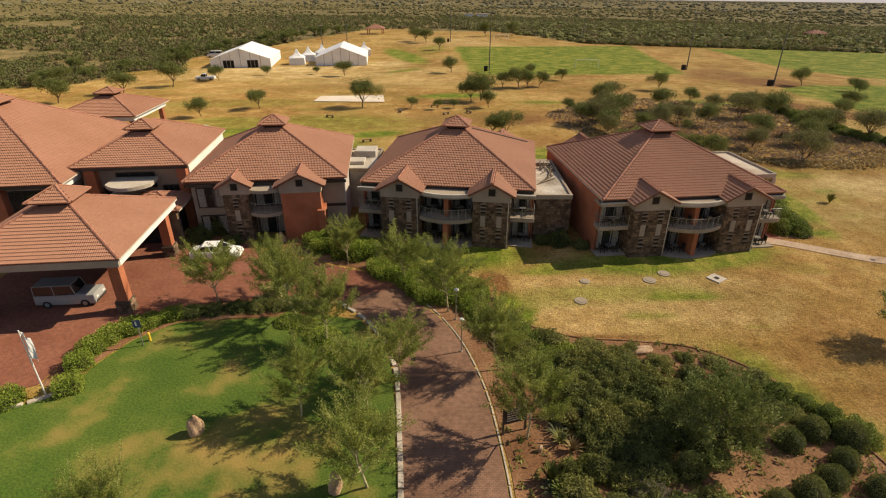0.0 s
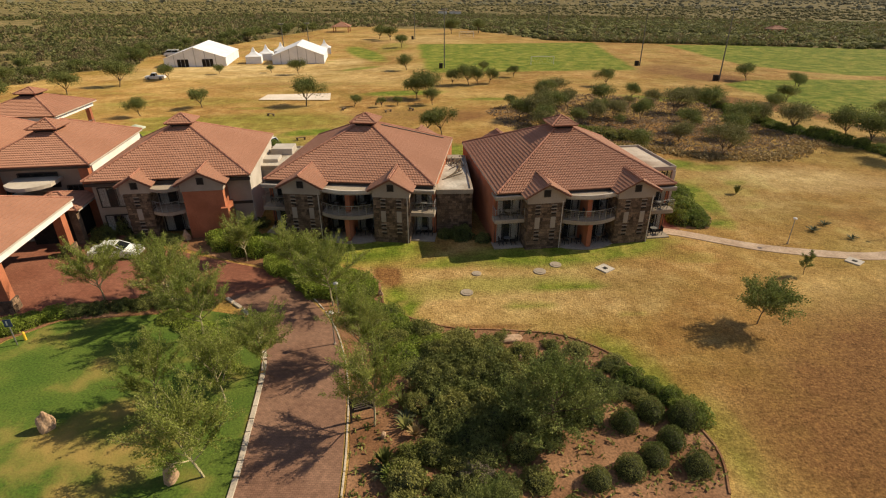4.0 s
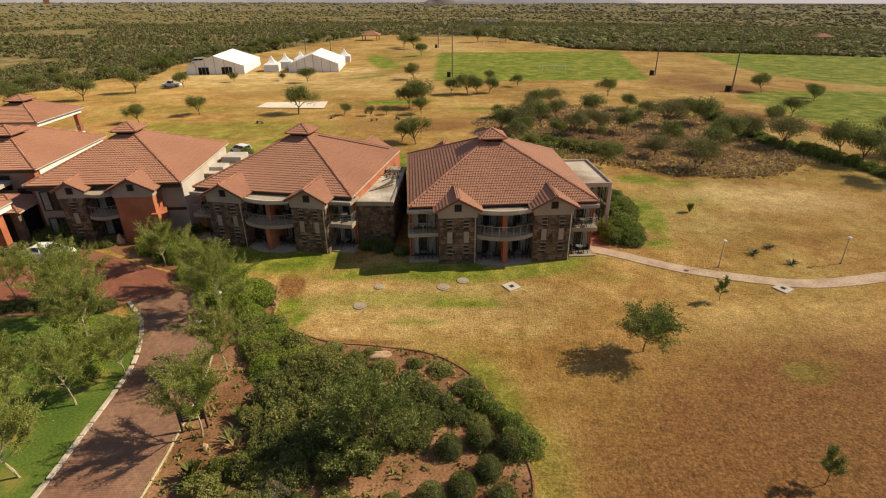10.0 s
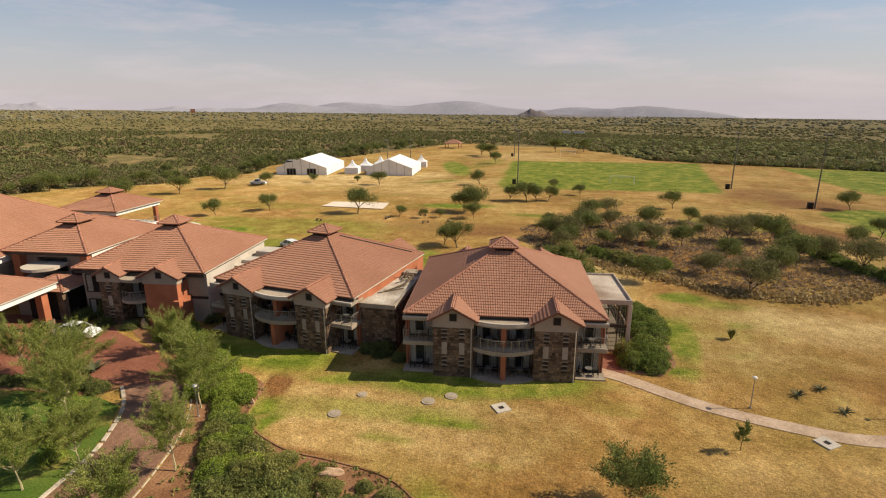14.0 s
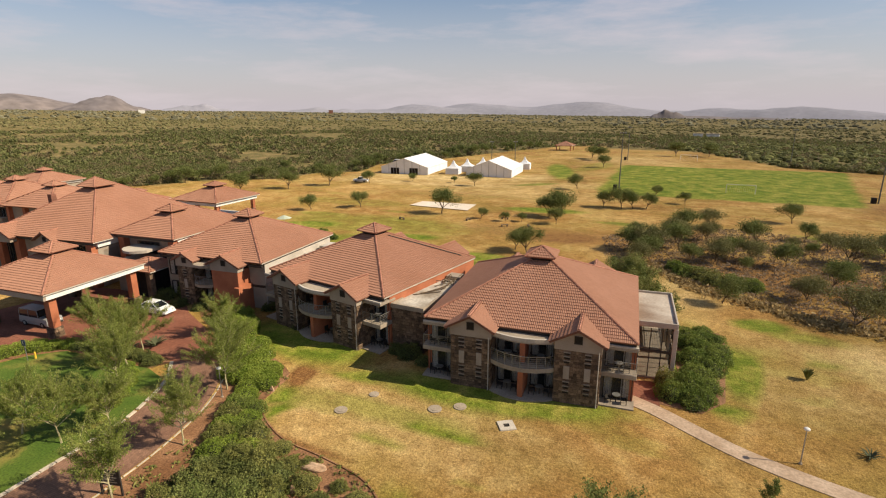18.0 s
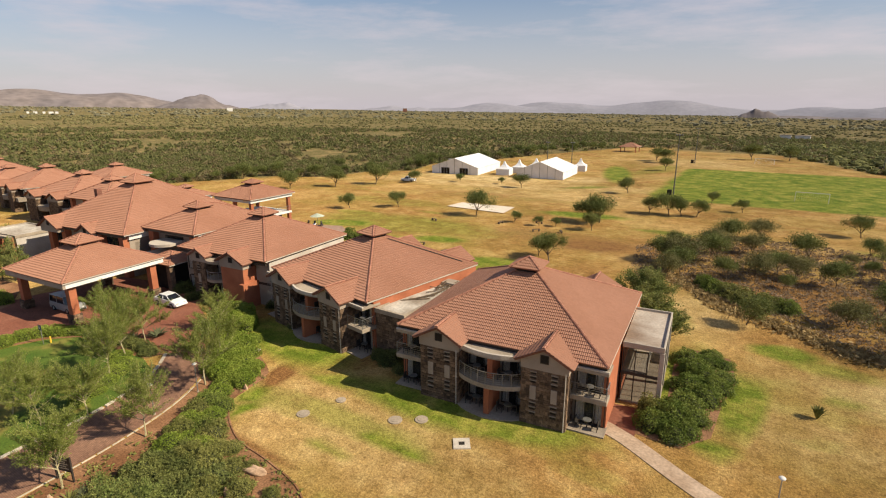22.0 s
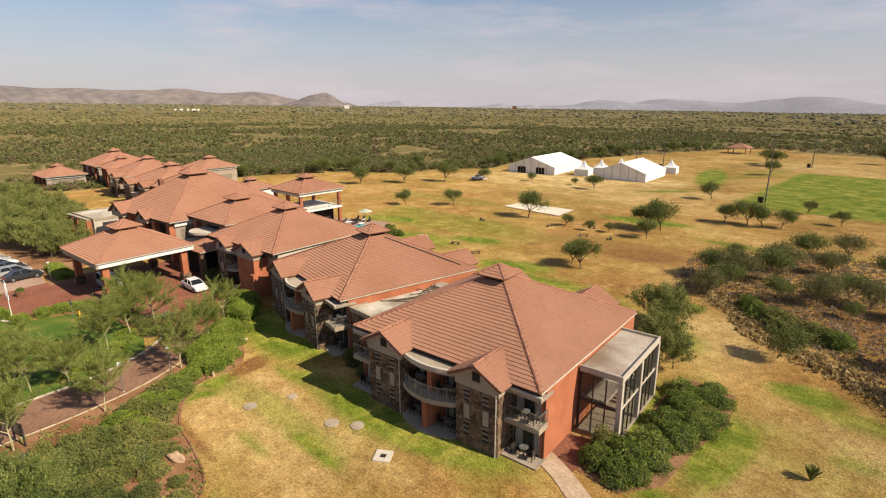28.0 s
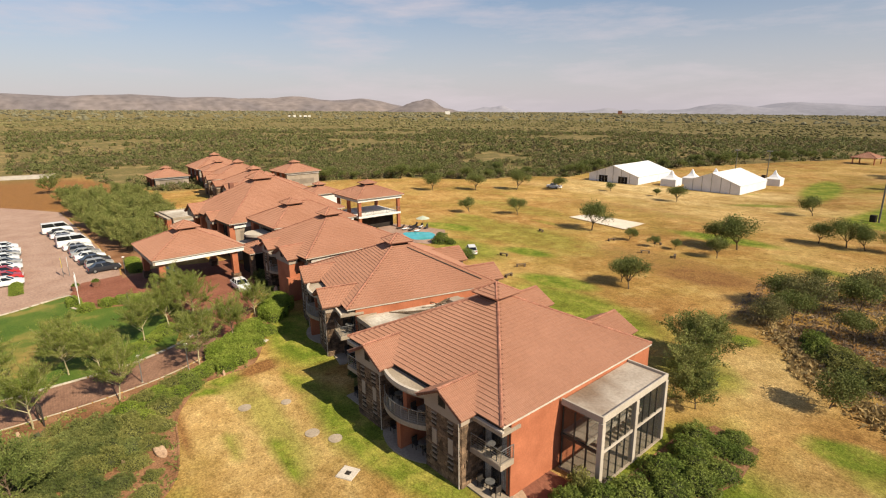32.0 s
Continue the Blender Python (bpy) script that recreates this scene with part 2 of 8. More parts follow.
def blob(x, y, cx, cy, rx, ry, turn=0.0):
    """A soft oval, 1 in the middle and 0 outside."""
    c, s = math.cos(radians(turn)), math.sin(radians(turn))
    u, v = ((x - cx) * c + (y - cy) * s) / rx, (-(x - cx) * s + (y - cy) * c) / ry
    return np.clip(1.6 * (1 - np.sqrt(u * u + v * v)), 0, 1)


# ---- ground ----
def spaced(lo, hi, step, far):
    a = list(np.arange(lo, hi + step / 2, step))
    d = step
    while a[-1] < far:
        d *= 1.22
        a.append(a[-1] + d)
    d = step
    while a[0] > -far:
        d *= 1.22
        a.insert(0, a[0] - d)
    return np.array(a)


def land(x, y):
    """Height of the ground: level round the lodge, falling gently to the far side of the park, with a shallow dip under the marquees."""
    r = np.hypot(np.maximum(0, np.maximum(x - 20, -130 - x)), y - 45)
    k = np.clip((r - 60) / 120, 0, 1)
    fall = np.clip((np.hypot(x - 20, y - 45) - 230) / 250, 0, 1)
    dip = np.clip((y - 128) / 50, 0, 1) * np.clip((5 - x) / 30, 0, 1) * np.clip((300 - y) / 70, 0, 1)
    return -0.02 - 0.0113 * k * ((x - 20) * 0.84 + (y - 45) * 0.54) - fall * (0.0015 * (x - 20) + 0.0095 * (y - 45)) - 1.05 * dip


def build_ground():
    gx, gy = spaced(-90, 150, 1.4, 4700), spaced(-10, 265, 1.4, 4700)
    X, Y = np.meshgrid(gx, gy)
    nx, ny = len(gx), len(gy)
    x, y = X.ravel(), Y.ravel()
    verts = np.stack([x, y, land(x, y)], 1)
    idx = np.arange(nx * ny).reshape(ny, nx)
    faces = np.stack([idx[:-1, :-1], idx[:-1, 1:], idx[1:, 1:], idx[1:, :-1]], -1).reshape(-1, 4)
    me = bpy.data.meshes.new("ground")
    me.from_pydata(verts.tolist(), [], faces.tolist())
    green = np.zeros_like(x)
    for b in GREEN:
        green = np.maximum(green, b[-1] * blob(x, y, *b[:-1]))
    for fp in FIELDS:
        soft = sum(inside(x + dx, y + dy, fp).astype(float) for dx in (-1.5, 0, 1.5) for dy in (-1.5, 0, 1.5)) / 9
        green = np.maximum(green, soft * 0.93)
    bare = np.zeros_like(x)
    for b in BARE:
        bare = np.maximum(bare, b[-1] * blob(x, y, *b[:-1]))
    wild = np.clip((np.hypot(x - 5, y - 60) - 20) / 30, 0, 1) * (1 - inside(x, y, PARK))
    straw = np.zeros_like(x)
    for b in STRAW:
        straw = np.maximum(straw, b[-1] * blob(x, y, *b[:-1]))
    for nm, val in (("green", green), ("bare", bare), ("wild", wild), ("straw", straw)):
        a = me.attributes.new(nm, "FLOAT", "POINT")
        a.data.foreach_set("value", val.astype(np.float32))
    ob = new("ground", me)
    m = bpy.data.materials.new("dry_grassland")
    m.use_nodes = True
    n, l = m.node_tree.nodes, m.node_tree.links
    bs = n["Principled BSDF"]
    geo = n.new("ShaderNodeNewGeometry")

    def noise_node(scale, detail=5, rough=0.55):
        q = n.new("ShaderNodeTexNoise")
        q.inputs["Scale"].default_value, q.inputs["Detail"].default_value, q.inputs["Roughness"].default_value = scale, detail, rough
        l.new(geo.outputs["Position"], q.inputs["Vector"])
        return q.outputs["Fac"]

    def ramp(f, stops):
        q = n.new("ShaderNodeValToRGB")
        q.color_ramp.elements[0].position, q.color_ramp.elements[0].color = stops[0][0], (*stops[0][1], 1)
        q.color_ramp.elements[1].position, q.color_ramp.elements[1].color = stops[-1][0], (*stops[-1][1], 1)
        for p, c in stops[1:-1]:
            e = q.color_ramp.elements.new(p)
            e.color = (*c, 1)
        l.new(f, q.inputs["Fac"])
        return q.outputs["Color"]

    def mix(f, a, b, mode="MIX"):
        q = n.new("ShaderNodeMixRGB")
        q.blend_type = mode
        for s, v in (("Fac", f), ("Color1", a), ("Color2", b)):
            if isinstance(v, (int, float)):
                q.inputs[s].default_value = v
            elif isinstance(v, tuple):
                q.inputs[s].default_value = (*v, 1)
            else:
                l.new(v, q.inputs[s])
        return q.outputs["Color"]

    def attr(nm):
        q = n.new("ShaderNodeAttribute")
        q.attribute_name = nm
        return q.outputs["Fac"]

    def mask(nm, noise_out, lo, hi):
        """Where the painted amount beats the noise."""
        q = n.new("ShaderNodeMath")
        q.operation = "MULTIPLY_ADD"
        q.inputs[1].default_value, q.inputs[2].default_value = 1.5, -1.05
        l.new(attr(nm), q.inputs[0])
        w = n.new("ShaderNodeMath")
        w.operation = "ADD"
        l.new(q.outputs[0], w.inputs[0])
        l.new(noise_out, w.inputs[1])
        r = n.new("ShaderNodeMapRange")
        r.inputs["From Min"].default_value, r.inputs["From Max"].default_value = lo, hi
        l.new(w.outputs[0], r.inputs["Value"])
        return r.outputs["Result"]

    broad, mid, finer = noise_node(0.045, 4), noise_node(0.28, 6, 0.65), noise_node(4.4, 6, 0.72)
    base = ramp(broad, [(0.37, (0.255, 0.125, 0.038)), (0.5, (0.44, 0.252, 0.084)), (0.62, (0.62, 0.42, 0.17))])
    patch = ramp(mid, [(0.34, (0.245, 0.135, 0.043)), (0.5, (0.43, 0.256, 0.088)), (0.66, (0.66, 0.47, 0.20))])
    c = mix(0.5, base, patch)
    olive = noise_node(0.075, 6, 0.62)
    c = mix(ramp(olive, [(0.40, (0, 0, 0)), (0.64, (0.44, 0.44, 0.44))]), c, (0.255, 0.222, 0.046))
    c = mix(attr("straw"), c, ramp(mid, [(0.34, (0.45, 0.31, 0.125)), (0.66, (0.74, 0.56, 0.285))]))
    c = mix(mask("bare", mid, 0.05, 0.68), c, ramp(finer, [(0.35, (0.20, 0.098, 0.038)), (0.65, (0.295, 0.152, 0.058))]))
    c = mix(mask("green", mid, 0.02, 0.68), c, ramp(mid, [(0.34, (0.10, 0.158, 0.015)), (0.5, (0.19, 0.228, 0.031)), (0.66, (0.36, 0.325, 0.073))]))
    bush = noise_node(0.11, 6, 0.7)
    wildc = mix(ramp(bush, [(0.40, (0, 0, 0)), (0.5, (1, 1, 1))]), mix(mid, (0.22, 0.165, 0.075), (0.36, 0.262, 0.125)), mix(mid, (0.13, 0.115, 0.046), (0.19, 0.155, 0.066)))
    c = mix(attr("wild"), c, wildc)
    clump = noise_node(1.05, 9, 0.78)
    c = mix(1.0, c, ramp(clump, [(0.36, (0.70, 0.66, 0.60)), (0.5, (1.03, 1.02, 1.0)), (0.66, (1.22, 1.2, 1.14))]), "MULTIPLY")
    g = ramp(finer, [(0.32, (0.62, 0.60, 0.57)), (0.68, (1.28, 1.28, 1.27))])
    c = mix(1.0, c, g, "MULTIPLY")
    blade = noise_node(7.5, 5, 0.75)
    c = mix(1.0, c, ramp(blade, [(0.34, (0.66, 0.66, 0.64)), (0.66, (1.22, 1.22, 1.2))]), "MULTIPLY")
    l.new(c, bs.inputs["Base Color"])
    bs.inputs["Roughness"].default_value = 0.95
    bs.inputs["Diffuse Roughness"].default_value = 0.45
    bs.inputs["Specular IOR Level"].default_value = 0.1
    bp = n.new("ShaderNodeBump")
    bp.inputs["Strength"].default_value, bp.inputs["Distance"].default_value = 0.85, 0.14
    l.new(finer, bp.inputs["Height"])
    l.new(bp.outputs["Normal"], bs.inputs["Normal"])
    me.materials.append(m)
    return tagged(ob, "dry tan grassland with green and bare patches reaching the horizon", "ground", kind="structure")


# soft ovals in plan: x, y, half length, half width, turn, amount
GREEN = [(22, 44.5, 17, 4.5, 9, 1.0), (0, 46, 14, 6, -6, 0.95), (12, 38, 20, 3.2, 6, 0.62), (30, 43, 14, 2.2, -8, 0.55), (6, 35.5, 5, 1.6, -60, 1.0), (22, 26, 3.5, 10, 20, 0.75), (25, 20, 2.6, 8, 0, 0.6),
         (45, 14, 19, 8, 10, 1.0), (44, 30, 6, 3, 20, 0.55), (52, 48, 8, 2, 0, 0.4), (46, 55, 4, 2, 10, 0.5), (20, 37.6, 13, 0.9, 8, 0.85), (15, 34.6, 9, 0.7, 9, 0.7)]
GREEN += [(36, 60, 5, 12, 0, 0.95), (36, 52, 2.4, 5, 10, 0.9), (10, 42.5, 7, 1.8, 8, 0.8), (52, 52, 1.6, 0.8, 0, 0.9), (41, 53.5, 2, 4, 0, 0.6), (26, 34, 6, 0.7, 14, 0.6), (-16, 24, 14, 16, 0, 1.0),
          (28.6, 84.5, 2.6, 2.6, 0, 1.0), (43.3, 71, 5, 3, 10, 1.0), (37.5, 65, 2.6, 4.5, 0, 0.85), (48, 63, 3, 1.6, 0, 0.7), (30, 74, 7, 6, 0, 0.75), (16, 72, 16, 5, 0, 0.8), (12, 78, 22, 8, 0, 0.8)]
# the park behind the blocks
GREEN += [(2.8, 83, 10, 4.5, 20, 0.95), (-12, 91, 9, 4, 15, 0.9), (-37, 92, 12, 5, 20, 0.95), (-20, 84, 16, 9, 0, 0.75), (-28, 111, 9, 3, 0, 0.6), (-42, 102, 13, 4, 5, 0.65), (3, 127, 15, 5, 8, 1.0), (22, 119, 10, 3, 0, 0.8),
          (-15, 216, 46, 8, 107, 1.0), (-30, 192, 14, 3, 12, 0.75), (-12, 172, 14, 5, 40, 0.75), (-5, 235, 12, 40, -6, 0.6), (60, 118, 14, 5, -30, 0.85), (120, 120, 36, 28, 10, 1.0), (-60, 128, 20, 4, -10, 0.5)]
GREEN += [(-25, 98, 40, 15, 8, 0.62), (-45, 118, 34, 9, 5, 0.52), (-20, 140, 40, 8, 5, 0.45), (20, 170, 30, 8, 0, 0.45), (46, 62, 16, 9, 20, 0.45), (40.8, 58, 2.4, 9.5, 0, 1.0), (39.8, 50.2, 2.6, 2.4, 0, 0.9), (47, 69, 7, 3.5, 0, 0.7)]
STRAW = [(14, 37.5, 19, 8, 8, 0.5), (56, 64, 15, 6, -8, 0.95), (44, 56, 10, 6, 0, 0.35), (34, 78, 6, 9, 30, 0.6), (44, 66, 6, 4, 30, 0.25), (-45, 160, 50, 9, 8, 0.7), (-52, 176, 34, 14, 8, 1.0), (-22, 190, 14, 14, 0, 0.9), (-30, 168, 60, 14, 5, 0.5), (-15, 150, 40, 16, 0, 0.35), (5, 270, 30, 30, 0, 0.5)]
BARE = [(36, 20, 18, 15, 0, 0.82), (6, 104, 30, 10, 4, 0.62), (36, 84, 16, 9, 10, 0.35), (47, 24, 30, 19, 6, 0.85), (-30, 140, 50, 12, 6, 0.5), (78, 112, 30, 6, -62, 1.0), (88, 150, 16, 14, -35, 0.9), (82, 165, 18, 26, -25, 0.72), (96, 78, 22, 10, 0, 0.85), (4.6, 40, 2.0, 6, 20, 1.0), (12, 32, 9, 1.2, -8, 0.8), (64, 60, 20, 10, 0, 0.45), (45, 92, 30, 18, 0, 0.7), (14, 102, 13, 8, 15, 0.75), (-160, 14, 90, 42, 15, 1.0)]
PARK = [(-132, 92), (-122, 112), (-110, 135), (-96, 144), (-96, 165), (-85, 180), (-92, 205), (-75, 250), (-55, 320), (-48, 362), (30, 355), (66, 268), (85, 260), (181, 240), (300, 210), (300, -80), (-212, -80), (-206, 6), (-196, 28), (-165, 36), (-142, 44), (-134, 52)]
FIELDS = [[(4, 246), (8.3, 158), (73, 164), (86, 258)], [(114, 248), (112, 180), (121, 164), (134, 154), (235, 152), (250, 250)], [(84, 138), (87, 103), (94, 96), (190, 92), (200, 149), (128, 148), (96, 146)]]
build_ground()


# ---- roofs ----
TW, TG = 0.31, 0.345      # a tile's width and the exposed length of a course


def tile_shape(w, g):
    """One profiled tile, low on the slope at v = 0: along, upslope, out from the slope."""
    prof = [(-0.5, 0.010), (-0.36, 0.046), (-0.22, 0.046), (-0.06, 0.010), (0.14, 0.046), (0.28, 0.046), (0.5, 0.010)]
    n = len(prof)
    lo = [(p * w, -0.03, h + 0.05) for p, h in prof]
    hi = [(p * w, g, h) for p, h in prof]
    base = [(p * w, -0.03, 0.0) for p, _ in prof]
    v = np.array(lo + hi + base, float)
    f = [(i, i + 1, n + 1 + i, n + i) for i in range(n - 1)] + [(2 * n + i, 2 * n + 1 + i, i + 1, i) for i in range(n - 1)]
    return v, np.array(f)


def face_tiles(o, e, s, L, run, tan, w, g, top=None, cuts=()):
    """Centres of the tiles on one roof face: o eave start, e along the eave, s up the slope, L the eave's length, run the plan depth to the ridge."""
    out = []
    cosv = 1 / math.sqrt(1 + tan * tan)
    d = 0.0
    while d * cosv < (run if top is None else top) - 0.05:
        r = d * cosv
        a = math.ceil((r + 0.02) / w) * w + w / 2
        while a < L - r:
            if not any(lo + r * k0 < a < hi - r * k0 and r < rr for lo, hi, rr, k0 in cuts):
                out.append((a, d))
            a += w
        d += g
    return out


def hip_roof(parent, x0, y0, x1, y1, z, tan, cup=None, cup_size=1.5, w=TW, g=TG, single=0, cuts=()):
    """A tiled hip roof over a rectangle with its eaves at height z, and the raised vent cap where its hips meet."""
    W, D = x1 - x0, y1 - y0
    run = min(W, D) / 2
    zr = z + run * tan
    if W >= D:
        ra, rb = (x0 + run, (y0 + y1) / 2), (x1 - run, (y0 + y1) / 2)
    else:
        ra, rb = ((x0 + x1) / 2, y0 + run), ((x0 + x1) / 2, y1 - run)
    bm = bmesh.new()
    c = [bm.verts.new(p) for p in ((x0, y0, z), (x1, y0, z), (x1, y1, z), (x0, y1, z))]
    k = [bm.verts.new(p) for p in ((x0 + 0.15, y0 + 0.15, z - 0.16), (x1 - 0.15, y0 + 0.15, z - 0.16), (x1 - 0.15, y1 - 0.15, z - 0.16), (x0 + 0.15, y1 - 0.15, z - 0.16))]
    ta = bm.verts.new((*ra, zr))
    tb = bm.verts.new((*rb, zr)) if (Vector(ra) - Vector(rb)).length > 0.05 else ta
    if ta is tb:
        for i in range(4):
            bm.faces.new((c[i], c[(i + 1) % 4], ta))
    elif W >= D:
        bm.faces.new((c[0], c[1], tb, ta)), bm.faces.new((c[1], c[2], tb)), bm.faces.new((c[2], c[3], ta, tb)), bm.faces.new((c[3], c[0], ta))
    else:
        bm.faces.new((c[0], c[1], ta)), bm.faces.new((c[1], c[2], tb, ta)), bm.faces.new((c[2], c[3], tb)), bm.faces.new((c[3], c[0], ta, tb))
    for i in range(4):
        bm.faces.new((c[(i + 1) % 4], c[i], k[i], k[(i + 1) % 4]))
    bm.faces.new(k[::-1])
    roof = part("roof", bm, M_UNDER, parent, "terracotta tiled hip roof")
    # tiles of the four faces
    faces = [((x0, y0), (1, 0), (0, 1), W, cuts), ((x1, y0), (0, 1), (-1, 0), D, ()), ((x1, y1), (-1, 0), (0, -1), W, cuts), ((x0, y1), (0, -1), (1, 0), D, ())]
    tv, tf = tile_shape(w, g)
    cosv, sinv = 1 / math.sqrt(1 + tan * tan), tan / math.sqrt(1 + tan * tan)
    V, Fc, count = [], [], 0
    made = 0
    single_mesh = None
    for fi, (o, e, u, L, cut) in enumerate(faces):
        O, E3 = np.array([*o, z]), np.array([*e, 0.0])
        S3 = np.array([u[0] * cosv, u[1] * cosv, sinv])
        N3 = np.cross(E3, S3)
        R = np.stack([E3, S3, N3])
        for a, d in face_tiles(o, e, u, L, run, tan, w, g, cuts=cut):
            at = O + a * E3 + d * S3
            if made < single and fi == 0 and a > 0.45 * L and d < 3.3:
                if single_mesh is None:
                    single_mesh = bpy.data.meshes.new("tile")
                    single_mesh.from_pydata(tv.tolist(), [], tf.tolist())
                    single_mesh.materials.append(M_TILE1)
                t = new("tile", single_mesh)
                t.parent = roof
                t.matrix_local = Matrix(((*R.T[0], at[0]), (*R.T[1], at[1]), (*R.T[2], at[2]), (0, 0, 0, 1)))
                made += 1
            else:
                jit = np.array([0, random.uniform(-0.006, 0.006), random.uniform(0, 0.005)])
                V.append((tv + jit) @ R + at)
                Fc.append(tf + count)
                count += len(tv)
    tagged(raw("tile_rest", np.concatenate(V).tolist(), np.concatenate(Fc).tolist(), M_TILE, roof), kind="stuff")
    for gx in (x0, x1):
        part("gutter", B(gx - 0.06, y0 + 0.05, z - 0.13, gx + 0.06, y1 - 0.05, z - 0.02), M_PAVE, roof, "pale eaves gutter")
    # hip and ridge caps
    bm = bmesh.new()
    for p, q in ((c0, t) for c0, t in (((x0, y0), ra), ((x1, y0), ra if W < D else rb), ((x1, y1), rb), ((x0, y1), rb if W < D else ra))):
        a3, b3 = Vector((*p, z + 0.05)), Vector((*q, zr + 0.05))
        m = max(2, int((b3 - a3).length / 0.42))
        for i in range(m):
            tube(bm, a3.lerp(b3, i / m), a3.lerp(b3, (i + 1.08) / m), 0.125, 0.10, 6)
    if ta is not tb:
        tube(bm, (*ra, zr + 0.05), (*rb, zr + 0.05), 0.12, 0.12, 6)
    tagged(part("ridge_tile", bm, M_RIDGE, roof), kind="stuff")
    if cup is None:
        cup = ra
    if cup_size:
        cx, cy = cup
        zc = zr - cup_size * tan * 0.75
        q = cup_size
        cap = part("vent_base", B(cx - q * 0.68, cy - q * 0.68, zc - 0.2, cx + q * 0.68, cy + q * 0.68, zc + 0.55), M_DARK, parent, "dark louvred vent base")
        bm = bmesh.new()
        zt = zc + 0.52
        lo = [bm.verts.new((cx + sx * q, cy + sy * q, zt)) for sx, sy in ((-1, -1), (1, -1), (1, 1), (-1, 1))]
        l2 = [bm.verts.new((cx + sx * q * 0.94, cy + sy * q * 0.94, zt - 0.12)) for sx, sy in ((-1, -1), (1, -1), (1, 1), (-1, 1))]
        ap = bm.verts.new((cx, cy, zt + q * tan * 1.1))
        for i in range(4):
            bm.faces.new((lo[i], lo[(i + 1) % 4], ap))
            bm.faces.new((lo[(i + 1) % 4], lo[i], l2[i], l2[(i + 1) % 4]))
        bm.faces.new(l2[::-1])
        vr = part("vent_roof", bm, M_UNDER, parent, "small tiled pyramid vent roof")
        V, Fc, count = [], [], 0
        tc2 = tan * 1.1
        cc, ss = 1 / math.sqrt(1 + tc2 * tc2), tc2 / math.sqrt(1 + tc2 * tc2)
        for o, e, u in (((cx - q, cy - q), (1, 0), (0, 1)), ((cx + q, cy - q), (0, 1), (-1, 0)), ((cx + q, cy + q), (-1, 0), (0, -1)), ((cx - q, cy + q), (0, -1), (1, 0))):
            O, E3, S3 = np.array([*o, zt]), np.array([*e, 0.0]), np.array([u[0] * cc, u[1] * cc, ss])
            R = np.stack([E3, S3, np.cross(E3, S3)])
            for a, d in face_tiles(o, e, u, 2 * q, q, tc2, w, g):
                V.append(tv @ R + O + a * E3 + d * S3)
                Fc.append(tf + count)
                count += len(tv)
        tagged(raw("tile_rest", np.concatenate(V).tolist(), np.concatenate(Fc).tolist(), M_TILE, vr), kind="stuff")
        bm = bmesh.new()
        for sx, sy in ((-1, -1), (1, -1), (1, 1), (-1, 1)):
            tube(bm, (cx + sx * q, cy + sy * q, zt + 0.04), (cx, cy, zt + q * tc2 + 0.05), 0.09, 0.08, 6)
        tagged(part("ridge_tile", bm, M_RIDGE, vr), kind="stuff")
    return roof, zr


